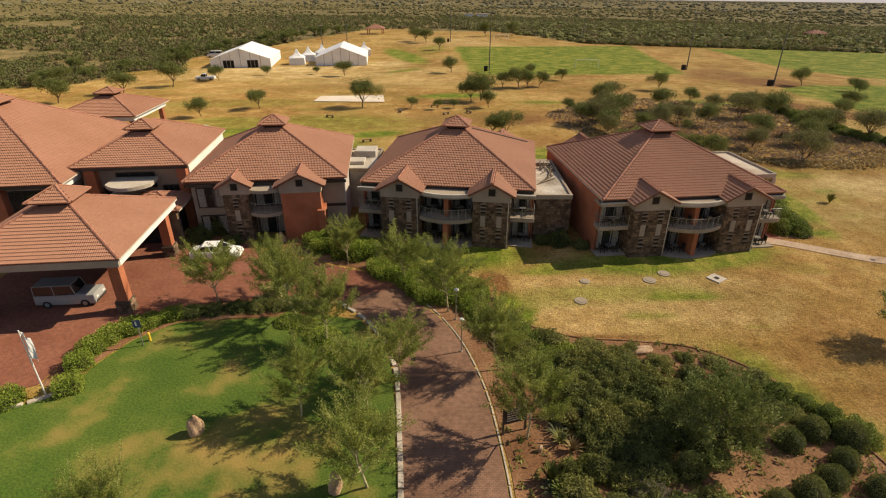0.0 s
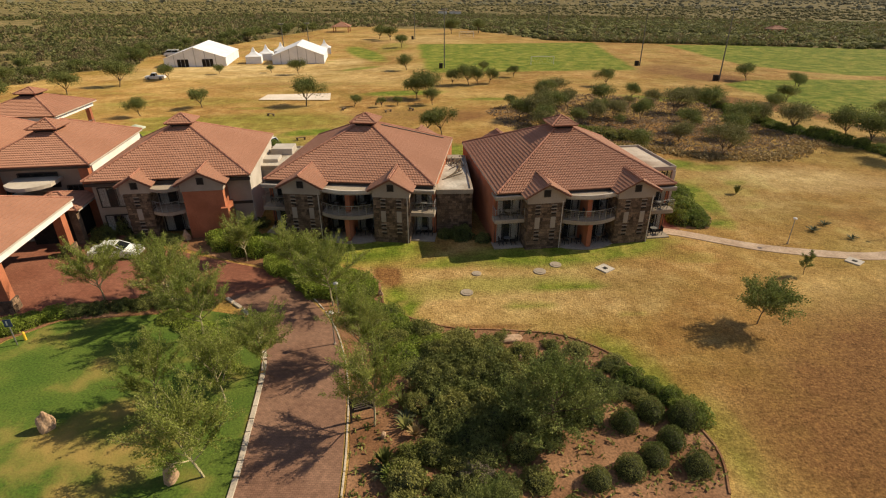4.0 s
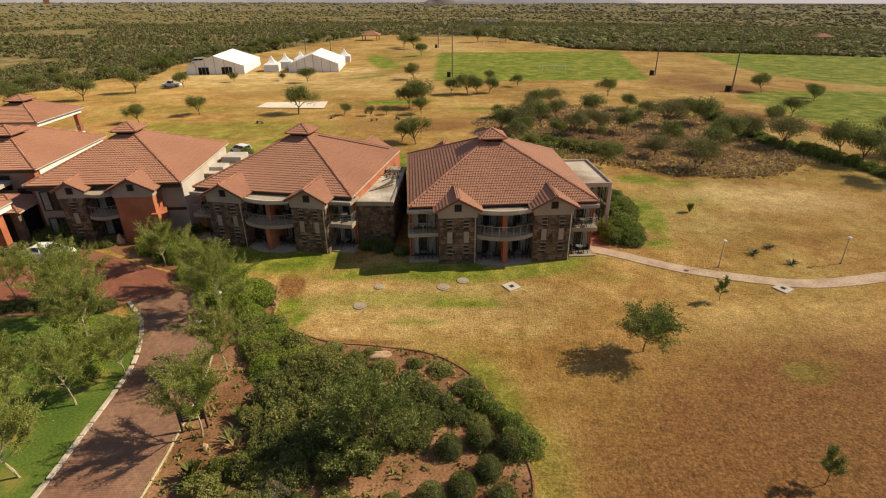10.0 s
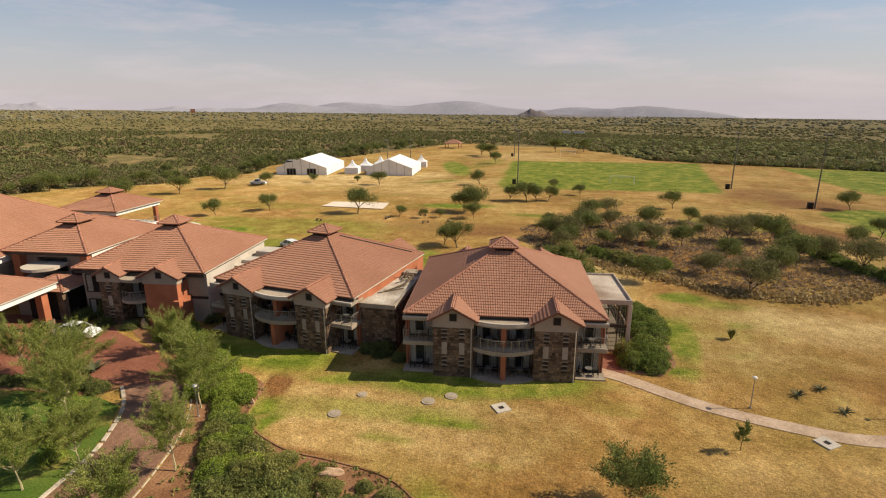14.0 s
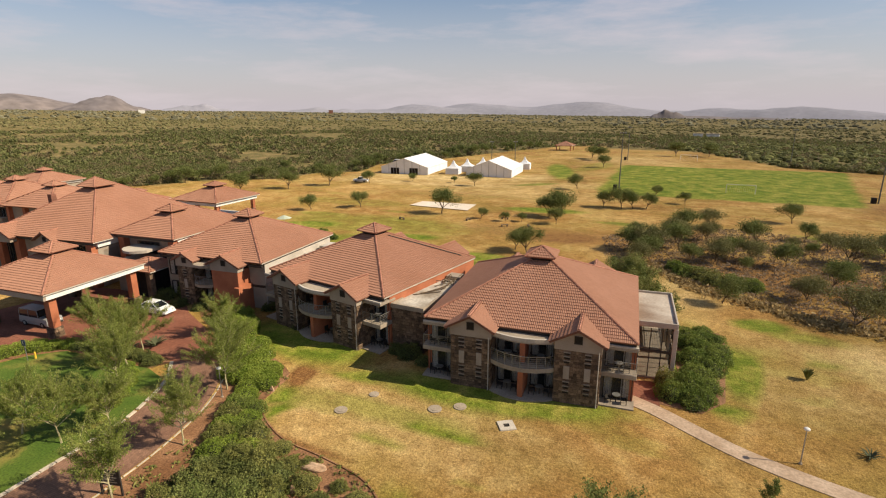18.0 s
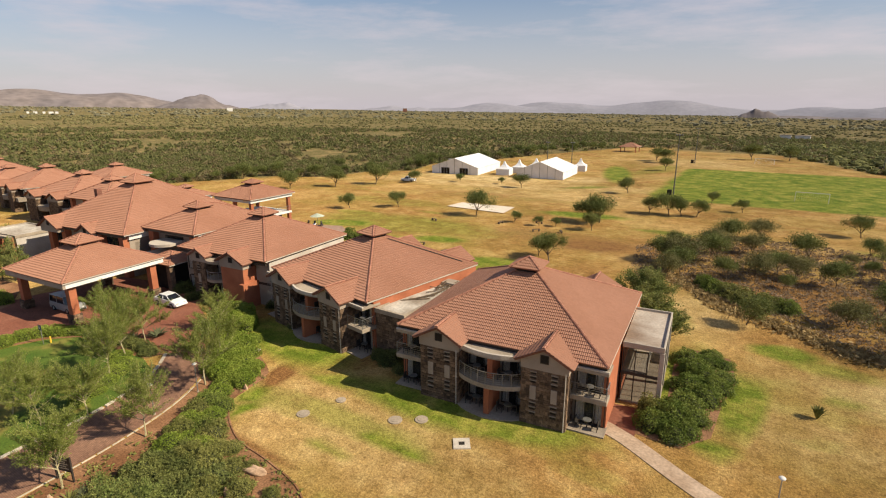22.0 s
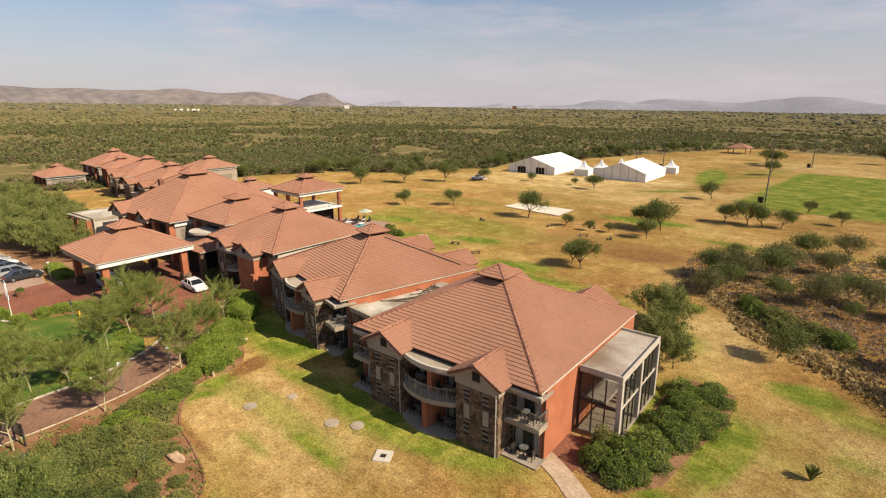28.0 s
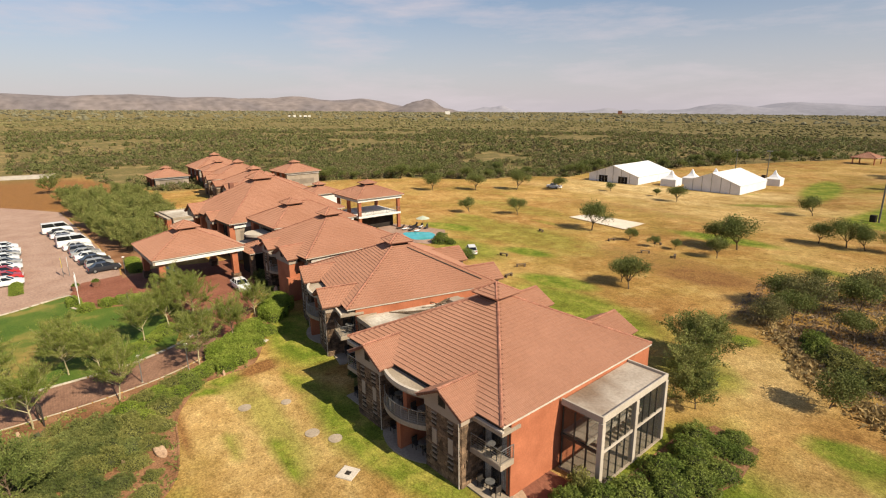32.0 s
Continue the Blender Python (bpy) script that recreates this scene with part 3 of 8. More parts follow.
def small_gable(parent, uc, half, yf, yb, ze, zr, sgn=1, wall=True, wz=4.75, vent=True):
    """A gablet over a facade pillar: two tiled slopes from the front at yf back to yb, its plaster wall and dark vent window."""
    tan = (zr - ze) / half
    cosv, sinv = 1 / math.sqrt(1 + tan * tan), tan / math.sqrt(1 + tan * tan)
    bm = bmesh.new()
    f = [bm.verts.new((uc + sx * half, y, ze)) for y in (yf, yb) for sx in (-1, 1)]
    r = [bm.verts.new((uc, y, zr)) for y in (yf, yb)]
    f2 = [bm.verts.new((uc + sx * half * 0.97, y, ze - 0.16)) for y in (yf, yb) for sx in (-1, 1)]
    r2 = [bm.verts.new((uc, y, zr - 0.18)) for y in (yf, yb)]
    bm.faces.new((f[0], r[0], r[1], f[2])), bm.faces.new((r[0], f[1], f[3], r[1]))
    bm.faces.new((f2[0], r2[0], r2[1], f2[2])), bm.faces.new((r2[0], f2[1], f2[3], r2[1]))
    bm.faces.new((f[0], r[0], r2[0], f2[0])), bm.faces.new((r[0], f[1], f2[1], r2[0]))
    bm.faces.new((f[0], f[2], f2[2], f2[0])), bm.faces.new((f[1], f[3], f2[3], f2[1]))
    bmesh.ops.recalc_face_normals(bm, faces=bm.faces[:])
    gab = part("gable_roof", bm, M_UNDER, parent, "small tiled gable roof")
    tv, tf = tile_shape(TW, TG)
    V, Fc, count = [], [], 0
    L = abs(yb - yf)
    lo, hi = min(yf, yb), max(yf, yb)
    for sx in (-1, 1):
        E3 = np.array([0, -sx * -1.0, 0]) if sx > 0 else np.array([0, -1.0, 0])
        O = np.array([uc + sx * half, lo if sx > 0 else hi, ze])
        S3 = np.array([-sx * cosv, 0, sinv])
        R = np.stack([E3, S3, np.cross(E3, S3)])
        d = 0.0
        while d * cosv < half - 0.06:
            # at the back the slope runs into the main roof
            lim = L - max(0.0, (half - d * cosv)) * 0.95
            a = TW / 2
            while a < L:
                pos = a if (sx > 0) == (sgn > 0) else L - a
                if pos < lim + 0.2:
                    V.append(tv @ R + O + a * E3 + d * S3)
                    Fc.append(tf + count)
                    count += len(tv)
                a += TW
            d += TG
    tagged(raw("tile_rest", np.concatenate(V).tolist(), np.concatenate(Fc).tolist(), M_TILE, gab), kind="stuff")
    bm = bmesh.new()
    m = max(2, int(L / 0.42))
    for i in range(m):
        tube(bm, (uc, yf + (yb - yf) * i / m, zr + 0.05), (uc, yf + (yb - yf) * (i + 1.05) / m, zr + 0.05), 0.12, 0.10, 6)
    tagged(part("ridge_tile", bm, M_RIDGE, gab), kind="stuff")
    if wall:
        y0 = yf + sgn * 0.38
        bm = bmesh.new()
        pts = [(-half * 0.82, wz), (half * 0.82, wz), (half * 0.82, zr - 0.2 - half * 0.82 * tan), (0, zr - 0.2), (-half * 0.82, zr - 0.2 - half * 0.82 * tan)]
        a = [bm.verts.new((uc + p, y0, q)) for p, q in pts]
        b = [bm.verts.new((uc + p, y0 + sgn * 1.2, q)) for p, q in pts]
        bm.faces.new(a), bm.faces.new(b[::-1])
        for i in range(5):
            bm.faces.new((a[i], a[(i + 1) % 5], b[(i + 1) % 5], b[i]))
        bmesh.ops.recalc_face_normals(bm, faces=bm.faces[:])
        gw = part("gable_wall", bm, M_PLASTER, parent, "beige plastered gable wall")
        if vent:
            # nothing is cut out: a near-black block paints the vent's inner shade
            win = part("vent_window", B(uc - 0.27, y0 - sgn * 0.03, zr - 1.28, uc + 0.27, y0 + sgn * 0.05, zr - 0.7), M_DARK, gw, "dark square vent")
            bm = bmesh.new()
            for a0, b0, c0, d0 in ((-0.33, -1.34, -0.27, -0.64), (0.27, -1.34, 0.33, -0.64), (-0.33, -1.34, 0.33, -1.28), (-0.33, -0.70, 0.33, -0.64)):
                box(bm, uc + a0, y0 - sgn * 0.05, zr + b0, uc + c0, y0 + sgn * 0.02, zr + d0)
            part("frame", bm, M_FRAME, gw)
    return gab


def stone_wall(parent, x0, y0, x1, y1, z0, z1, single=False, sides=(1, 1, 1, 1), name="stone_pillar"):
    """A pier clad in rough brown stone: faces -y, +x, +y, -x as asked."""
    core = part(name, B(x0, y0, z0, x1, y1, z1), M_MORTAR, parent, "rough brown stone cladding")
    shapes = []
    for k in range(5):
        bm = bmesh.new()
        box(bm, -0.5, -0.05, -0.5, 0.5, 0.05, 0.5)
        for v in bm.verts:
            v.co.x += random.uniform(-0.06, 0.06)
            v.co.z += random.uniform(-0.06, 0.06)
            v.co.y += random.uniform(-0.02, 0.02)
        me = bpy.data.meshes.new("stone")
        bm.to_mesh(me)
        bm.free()
        me.materials.append(M_STONE)
        shapes.append(me)
    V, Fc, count = [], [], 0
    for on, (ax, ay), (bx, by), nrm in zip(sides, ((x0, y0), (x1, y0), (x1, y1), (x0, y1)), ((x1, y0), (x1, y1), (x0, y1), (x0, y0)), ((0, -1), (1, 0), (0, 1), (-1, 0))):
        if not on:
            continue
        L = math.hypot(bx - ax, by - ay)
        e = Vector(((bx - ax) / L, (by - ay) / L, 0))
        z = z0
        while z < z1 - 0.08:
            h = min(random.uniform(0.17, 0.34), z1 - z)
            a = 0.0
            while a < L - 0.05:
                w = min(random.uniform(0.2, 0.55), L - a)
                if L - a - w < 0.2:
                    w = L - a
                p = Vector((ax, ay, 0)) + e * (a + w / 2)
                m = Matrix(((e.x, -nrm[0], 0, p.x), (e.y, -nrm[1], 0, p.y), (0, 0, 1, z + h / 2), (0, 0, 0, 1))) @ Matrix.Diagonal((w - 0.03, random.uniform(0.7, 1.3), h - 0.03, 1))
                me = random.choice(shapes)
                if single and nrm == (0, -1):
                    s = new("stone", me)
                    s.parent = core
                    s.matrix_local = m
                else:
                    vs = np.array([m @ v.co for v in me.vertices])
                    V.append(vs)
                    Fc.append(np.array([p.vertices[:] for p in me.polygons]) + count)
                    count += len(vs)
                a += w
            z += h
    if V:
        tagged(raw("stone_rest", np.concatenate(V).tolist(), np.concatenate(Fc).tolist(), M_STONEI, core), kind="stuff")
    return core


def slots(parent, u, y, z_top):
    """The column of little dark slots and the plain panels set into a stone pier."""
    for k, (za, zb, light) in enumerate(((4.35, 4.52, 0), (3.98, 4.16, 0), (3.62, 3.80, 0), (2.2, 3.35, 1), (1.72, 1.92, 0), (1.32, 1.52, 0), (0.9, 1.1, 0))):
        if light:
            part("panel", B(u - 0.24, y - 0.09, za, u + 0.24, y + 0.02, zb, 0.015), M_PLASTER, parent, "plain beige panel")
        else:
            # solid near-black block, its colour painting the shade inside a slot
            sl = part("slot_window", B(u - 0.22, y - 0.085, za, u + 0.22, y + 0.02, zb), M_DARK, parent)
            part("lintel", B(u - 0.27, y - 0.12, zb, u + 0.27, y + 0.02, zb + 0.07), M_CONC, parent)


def railing(parent, pts, z, h=1.0):
    """A steel balcony rail along a line: posts, top rail and thin bars between."""
    def bent(zz, r):
        bm = bmesh.new()
        rings = []
        for i, a in enumerate(pts):
            p, q = pts[max(i - 1, 0)], pts[min(i + 1, len(pts) - 1)]
            t = Vector((q[0] - p[0], q[1] - p[1], 0)).normalized()
            s = Vector((-t.y, t.x, 0))
            rings.append([bm.verts.new(Vector((a[0], a[1], zz)) + s * r * math.cos(1.2566 * k) + Vector((0, 0, r * math.sin(1.2566 * k)))) for k in range(5)])
        for a, b in zip(rings[:-1], rings[1:]):
            for k in range(5):
                bm.faces.new((a[k], a[(k + 1) % 5], b[(k + 1) % 5], b[k]))
        bm.faces.new(rings[0][::-1]), bm.faces.new(rings[-1])
        bmesh.ops.recalc_face_normals(bm, faces=bm.faces[:])
        return bm

    rail = part("railing", bent(z + h, 0.035), M_STEEL, parent, "galvanised steel balcony railing")
    for zz, r in ((0.12, 0.016), (0.3, 0.012), (0.48, 0.012), (0.66, 0.012), (0.83, 0.012)):
        part("bar", bent(z + zz, r), M_STEEL, rail)
    for a in pts:
        part("post", tube(bmesh.new(), (*a, z), (*a, z + h), 0.025, 0.025, 5), M_STEEL, rail)
    return rail


def glazed_door(parent, x0, x1, y, z0, z1, curtain=True):
    """Sliding glass doors with dark frames, curtains half drawn before a panel that paints the room's shade."""
    y -= 0.16
    d = part("glass_door", B(x0, y, z0, x1, y + 0.02, z1), M_GLASS, parent, "sliding glass door with pale curtains")
    bm = bmesh.new()
    n = 3
    for i in range(n + 1):
        u = x0 + (x1 - x0) * i / n
        box(bm, u - 0.03, y - 0.04, z0, u + 0.03, y + 0.05, z1)
    box(bm, x0, y - 0.035, z1 - 0.06, x1, y + 0.045, z1)
    box(bm, x0, y - 0.035, z0, x1, y + 0.045, z0 + 0.05)
    part("frame", bm, M_FRAME, d)
    # near-black sheet on the wall, the unlit room's shade as colour
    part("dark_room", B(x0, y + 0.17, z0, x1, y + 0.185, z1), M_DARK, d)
    if curtain:
        bm = bmesh.new()
        for lo, hi in ((0.02, 0.30), (0.62, 0.98)):
            a, b = x0 + (x1 - x0) * lo, x0 + (x1 - x0) * hi
            k = int((b - a) / 0.09)
            pts = [(a + (b - a) * i / k, y + 0.12 + (0.03 if i % 2 else -0.02)) for i in range(k + 1)]
            strip = [bm.verts.new((*p, zz)) for p in pts for zz in (z0 + 0.05, z1 - 0.08)]
            for i in range(k):
                bm.faces.new((strip[2 * i], strip[2 * i + 2], strip[2 * i + 3], strip[2 * i + 1]))
        part("curtain", bm, M_CURTAIN, d)
    return d


def curved(u0, u1, y0, bulge, n=10):
    """A shallow bow between two piers."""
    return [(u0 + (u1 - u0) * i / n, y0 - bulge * math.sin(math.pi * i / n) ** 0.8) for i in range(n + 1)]


def slab_bow(parent, name, u0, u1, yb, yf, bulge, z0, z1, material, label):
    line = curved(u0, u1, yf, bulge)
    return part(name, prism(bmesh.new(), [*line, (u1, yb), (u0, yb)], z0, z1), material, parent, label)


def corner_bay(block, u0, u1, yw, yf, open_left, open_right, z_eave):
    """A corner bay with a ground terrace, a balcony with a rail and a flat concrete canopy."""
    part("terrace", B(u0, yf - 0.25, 0.0, u1, yw, 0.10), M_CONC, block, "concrete terrace slab")
    bal = part("balcony", B(u0, yf, 2.55, u1, yw, 2.95, 0.03), M_CONC, block, "concrete corner balcony")
    part("canopy", B(u0, yf + 0.1, 4.9, u1, yw + 0.6, 5.15, 0.03), M_CONC, block, "flat concrete balcony canopy")
    part("canopy_lip", B(u0, yf + 0.1, 5.152, u1, yf + 0.28, 5.3, 0.02), M_PAVE, block, "pale raised canopy edge")
    ln = [(u0 + 0.06, yf + 0.08), ((u0 + u1) / 2, yf + 0.08), (u1 - 0.06, yf + 0.08)]
    if open_left:
        ln = [(u0 + 0.06, yw), *ln]
    if open_right:
        ln = [*ln, (u1 - 0.06, yw)]
    railing(bal, ln, 2.95)
    for z in (0.10, 2.95):
        glazed_door(block, u0 + 0.3, u1 - 0.25, yw - 0.03, z, z + 2.15)


def guest_block(name, ox, oy, turn, W, D, label, single=False, dv=0.0, piers=(2.55, 6.2, 11.55, 15.0), group="guest blocks of the lodge"):
    """A two-storey guest block: square tiled hip roof with a vent cap, two stone-clad piers with gablets, a bowed balcony between and corner balconies."""
    block = thing(name, pose(ox, oy, 0, 0, 0, turn), label, "building", group)
    p1, p2 = piers[:2], piers[2:]
    yw, yf = 1.1, dv - 0.75          # recessed wall line and the balconies' front
    z_eave, tan = 5.6, 0.478
    # walls
    part("wall", B(0.35, yw, 0, W - 0.35, D - 0.35, 5.36), M_PLASTER, block, "plastered upper walls")
    for x0, x1, lab in ((W - 0.36, W - 0.02, "bright terracotta side wall"), (0.02, 0.36, "terracotta side wall")):
        part("side_wall", B(x0, yw - 0.2, 0, x1, D - 0.3, 5.38), M_RED, block, lab)
    hip_roof(block, 0, 0, W, D, z_eave, tan, single=300 if single else 0, cup_size=1.45, cuts=((p1[0] + 0.1, p1[1] - 0.1, 1.9, 1.0), (p2[0] + 0.1, p2[1] - 0.1, 1.9, 1.0)))
    part("fascia", B(0.1, 0.12, z_eave - 0.42, W - 0.1, 0.3, z_eave - 0.14), M_FRAME, block, "dark eaves board")
    for a, b in (p1, p2):
        pier = stone_wall(block, a, dv - 1.5, b, yw, 0, 4.75, single=single and a > 8, sides=(1, 1, 0, 1))
        slots(pier, a + 0.95, dv - 1.5, 4.75)
        slots(pier, b - 0.95, dv - 1.5, 4.75)
        c = (a + b) / 2
        small_gable(block, c, (b - a) / 2 + 0.5, dv - 1.95, 2.3, 5.5, 6.72)
        small_gable(block, c, (b - a) / 2 + 0.5, D + 1.6, D - 2.3, 5.5, 6.72, sgn=-1)
        part("wall_rear", B(a, D - 0.4, 0, b, D + 1.2, 4.75), M_PLASTER, block)
        part("downpipe", tube(bmesh.new(), (b - 0.12, dv - 1.57, 0.0), (b - 0.12, dv - 1.57, 4.9), 0.045, 0.045, 6), M_PAVE, block, "pale rainwater downpipe")
    # bowed balcony between the piers
    u0, u1 = p1[1], p2[0]
    slab_bow(block, "terrace", u0, u1, yw, dv - 1.55, 0.9, 0.0, 0.09, M_CONC, "bowed concrete terrace")
    bal = slab_bow(block, "balcony", u0, u1, yw, dv - 1.35, 0.95, 2.55, 2.93, M_CONC, "bowed concrete balcony")
    railing(bal, curved(u0 + 0.05, u1 - 0.05, dv - 1.27, 0.95, 8), 2.93)
    slab_bow(block, "canopy", u0 - 0.1, u1 + 0.1, yw + 0.8, dv - 1.2, 0.75, 4.98, 5.24, M_CONC, "bowed concrete canopy")
    cl = [Vector(p) for p in curved(u0 - 0.1, u1 + 0.1, dv - 1.2, 0.75, 10)]
    part("canopy_lip", strip_mesh(bmesh.new(), offset_line(cl, 0.2), offset_line(cl, -0.02), 5.1, 5.42), M_PAVE, block, "pale raised canopy edge")
    mid = (u0 + u1) / 2
    part("column", B(mid - 0.22, dv - 1.95, 0.09, mid + 0.22, yw, 2.55), M_RED, block, "terracotta dividing wall")
    part("column", B(mid - 0.22, dv - 1.3, 2.93, mid + 0.22, yw, 4.78), M_RED, block, "terracotta dividing wall")
    for z in (0.09, 2.93):
        glazed_door(block, u0 + 0.25, mid - 0.5, yw - 0.03, z, z + 2.15)
        glazed_door(block, mid + 0.5, u1 - 0.25, yw - 0.03, z, z + 2.15)
    corner_bay(block, -0.1, p1[0], yw, yf, True, False, z_eave)
    corner_bay(block, p2[1], W + 0.1, yw, yf, False, True, z_eave)
    return block


b1 = guest_block("guest_block", 14.6, 45.3, 6.6, 18.0, 17.8, "two-storey stone-clad guest block with terracotta hip roof beside a glazed stair", single=True, dv=0.6, piers=(2.85, 6.3, 11.75, 15.3))
b2 = guest_block("guest_block", -8.3, 50.35, -8.5, 17.3, 17.3, "two-storey stone-clad guest block with terracotta hip roof between flat-roofed links")


for q in (0.0, 0.22):
    part("roof_pipe", tube(bmesh.new(), (10.0 + q, 9.3, 5.5 + 7.3 * 0.475 + 0.14), (16.2 + q, 15.5, 5.5 + 1.1 * 0.475 + 0.14), 0.06, 0.06, 6), M_FRAME, b2, "black pipe lying along the roof")


def ground_z(x, y):
    return float(land(x, y))


def leaf_mat(name, c1, c2, vary=0.35, trans=0.25):
    m = mat(name, c1, c2, 0.6, 6, 0.7, 0.0, vary=vary, island=True, fine_amount=0.15, spec=0.2)
    n, l = m.node_tree.nodes, m.node_tree.links
    b, out = n["Principled BSDF"], n["Material Output"]
    t = n.new("ShaderNodeBsdfTranslucent")
    l.new(b.inputs["Base Color"].links[0].from_socket, t.inputs["Color"])
    mx = n.new("ShaderNodeMixShader")
    mx.inputs["Fac"].default_value = trans
    l.new(b.outputs["BSDF"], mx.inputs[1])
    l.new(t.outputs["BSDF"], mx.inputs[2])
    l.new(mx.outputs["Shader"], out.inputs["Surface"])
    return m


L_FEVER = leaf_mat("fever_tree_leaf", (0.18, 0.22, 0.042), (0.31, 0.335, 0.085), trans=0.4)
L_GARDEN = leaf_mat("garden_tree_leaf", (0.125, 0.165, 0.04), (0.235, 0.26, 0.074))
L_BELT = leaf_mat("belt_tree_leaf", (0.165, 0.195, 0.05), (0.29, 0.29, 0.09))
L_BRIGHT = leaf_mat("bright_shrub_leaf", (0.12, 0.17, 0.03), (0.22, 0.26, 0.055))
L_GREY = leaf_mat("grey_shrub_leaf", (0.17, 0.14, 0.10), (0.27, 0.22, 0.16))
L_GREEN = leaf_mat("park_tree_leaf", (0.10, 0.125, 0.030), (0.19, 0.20, 0.058))
L_PARK = leaf_mat("thorn_tree_leaf", (0.115, 0.142, 0.036), (0.20, 0.215, 0.064), vary=0.22)
L_DARK = leaf_mat("dark_shrub_leaf", (0.09, 0.115, 0.032), (0.20, 0.212, 0.062))
L_HEDGE = leaf_mat("hedge_leaf", (0.175, 0.24, 0.032), (0.29, 0.345, 0.06))
L_SCRUB = leaf_mat("scrub_leaf", (0.14, 0.14, 0.05), (0.225, 0.21, 0.08), vary=0.22)
L_OLIVE = leaf_mat("olive_shrub_leaf", (0.155, 0.17, 0.042), (0.28, 0.27, 0.08))
L_JUNIPER = leaf_mat("juniper_leaf", (0.135, 0.17, 0.045), (0.23, 0.25, 0.08))
L_DRY = leaf_mat("dry_grass_blade", (0.30, 0.21, 0.09), (0.45, 0.33, 0.15))
L_ALOE = leaf_mat("aloe_leaf", (0.09, 0.11, 0.05), (0.15, 0.16, 0.08))
M_BARK = mat("pale_bark", (0.34, 0.29, 0.16), (0.46, 0.40, 0.24), 1.5, 12, 0.85, 0.3)
M_BARKD = mat("dark_bark", (0.10, 0.07, 0.045), (0.17, 0.12, 0.075), 1.5, 12, 0.9, 0.4)


def leaves_mesh(name, centres, size, material, rng, flat=0.0, along=None):
    """Small leaf sprays: one bent quad each, turned at random."""
    n = len(centres)
    c = np.asarray(centres, float)
    a = rng.normal(size=(n, 3))
    a[:, 2] *= 1 - flat
    if along is not None:
        a = np.asarray(along) * 1.1 + 0.55 * a
    a /= np.linalg.norm(a, axis=1, keepdims=True) + 1e-9
    b = np.cross(a, rng.normal(size=(n, 3)))
    b /= np.linalg.norm(b, axis=1, keepdims=True) + 1e-9
    s = size * rng.uniform(0.6, 1.4, (n, 1))
    V = np.stack([c - a * s, c + b * s * 0.45, c + a * s, c - b * s * 0.45], 1).reshape(-1, 3)
    Fc = np.arange(4 * n).reshape(-1, 4)
    me = bpy.data.meshes.new(name)
    me.from_pydata(V.tolist(), [], Fc.tolist())
    me.materials.append(material)
    return me


def tree_meshes(seed, height, clear, spread, leaf, count, lm, bm_mat, limbs=5, stems=1, droop=0.0, thick=0.11, fill=(0.26, 0.26, 0.13)):
    """A trunk with tapering limbs and twigs, and a crown of leaf sprays round the twig ends."""
    rng = np.random.default_rng(seed)
    rnd = random.Random(seed)
    bm = bmesh.new()
    ends = []

    def grow(p, d, length, r, depth):
        d = d.normalized()
        k = 2 if depth else 3
        q = p
        for i in range(k):
            d = (d + Vector((rnd.gauss(0, 0.14), rnd.gauss(0, 0.14), 0.05 - droop * (depth < 2)))).normalized()
            nq = q + d * length / k
            tube(bm, q, nq, r * (1 - 0.3 * i / k), r * (1 - 0.3 * (i + 1) / k), 6 if depth > 2 else 4)
            if depth < 2:
                ends.append(nq)
            q = nq
        if depth == 0:
            ends.append(q)
            return
        n = limbs if depth == 3 else rnd.choice((2, 3, 3))
        for i in range(n):
            ang = 2 * math.pi * (i + rnd.random() * 0.6) / n
            out = Vector((math.cos(ang), math.sin(ang), 0))
            nd = d * (0.55 if depth == 3 else 0.8) + out * (0.75 * spread if depth == 3 else 0.7)
            grow(q, nd, length * rnd.uniform(0.55, 0.8) if depth < 3 else (height - clear) * rnd.uniform(0.38, 0.5), r * 0.55, depth - 1)

    for s in range(stems):
        lean = Vector((rnd.gauss(0, 0.1), rnd.gauss(0, 0.1), 1)) if stems == 1 else Vector((math.cos(6.28 * s / stems) * 0.4, math.sin(6.28 * s / stems) * 0.4, 1))
        grow(Vector((0, 0, 0)), lean, clear, thick, 3)
    tr = bpy.data.meshes.new("trunk")
    bm.to_mesh(tr)
    bm.free()
    tr.materials.append(bm_mat)
    e = np.array([v[:] for v in ends])
    sc = height / (e[:, 2].max() + 0.3)
    pick = e[rng.integers(0, len(e), count)]
    off = rng.normal(size=(count, 3)) * np.array(fill) * (height / 5)
    cr = leaves_mesh("crown", pick + off, leaf, lm, rng)
    tr.transform(Matrix.Scale(sc, 4))
    cr.transform(Matrix.Scale(sc, 4))
    return tr, cr


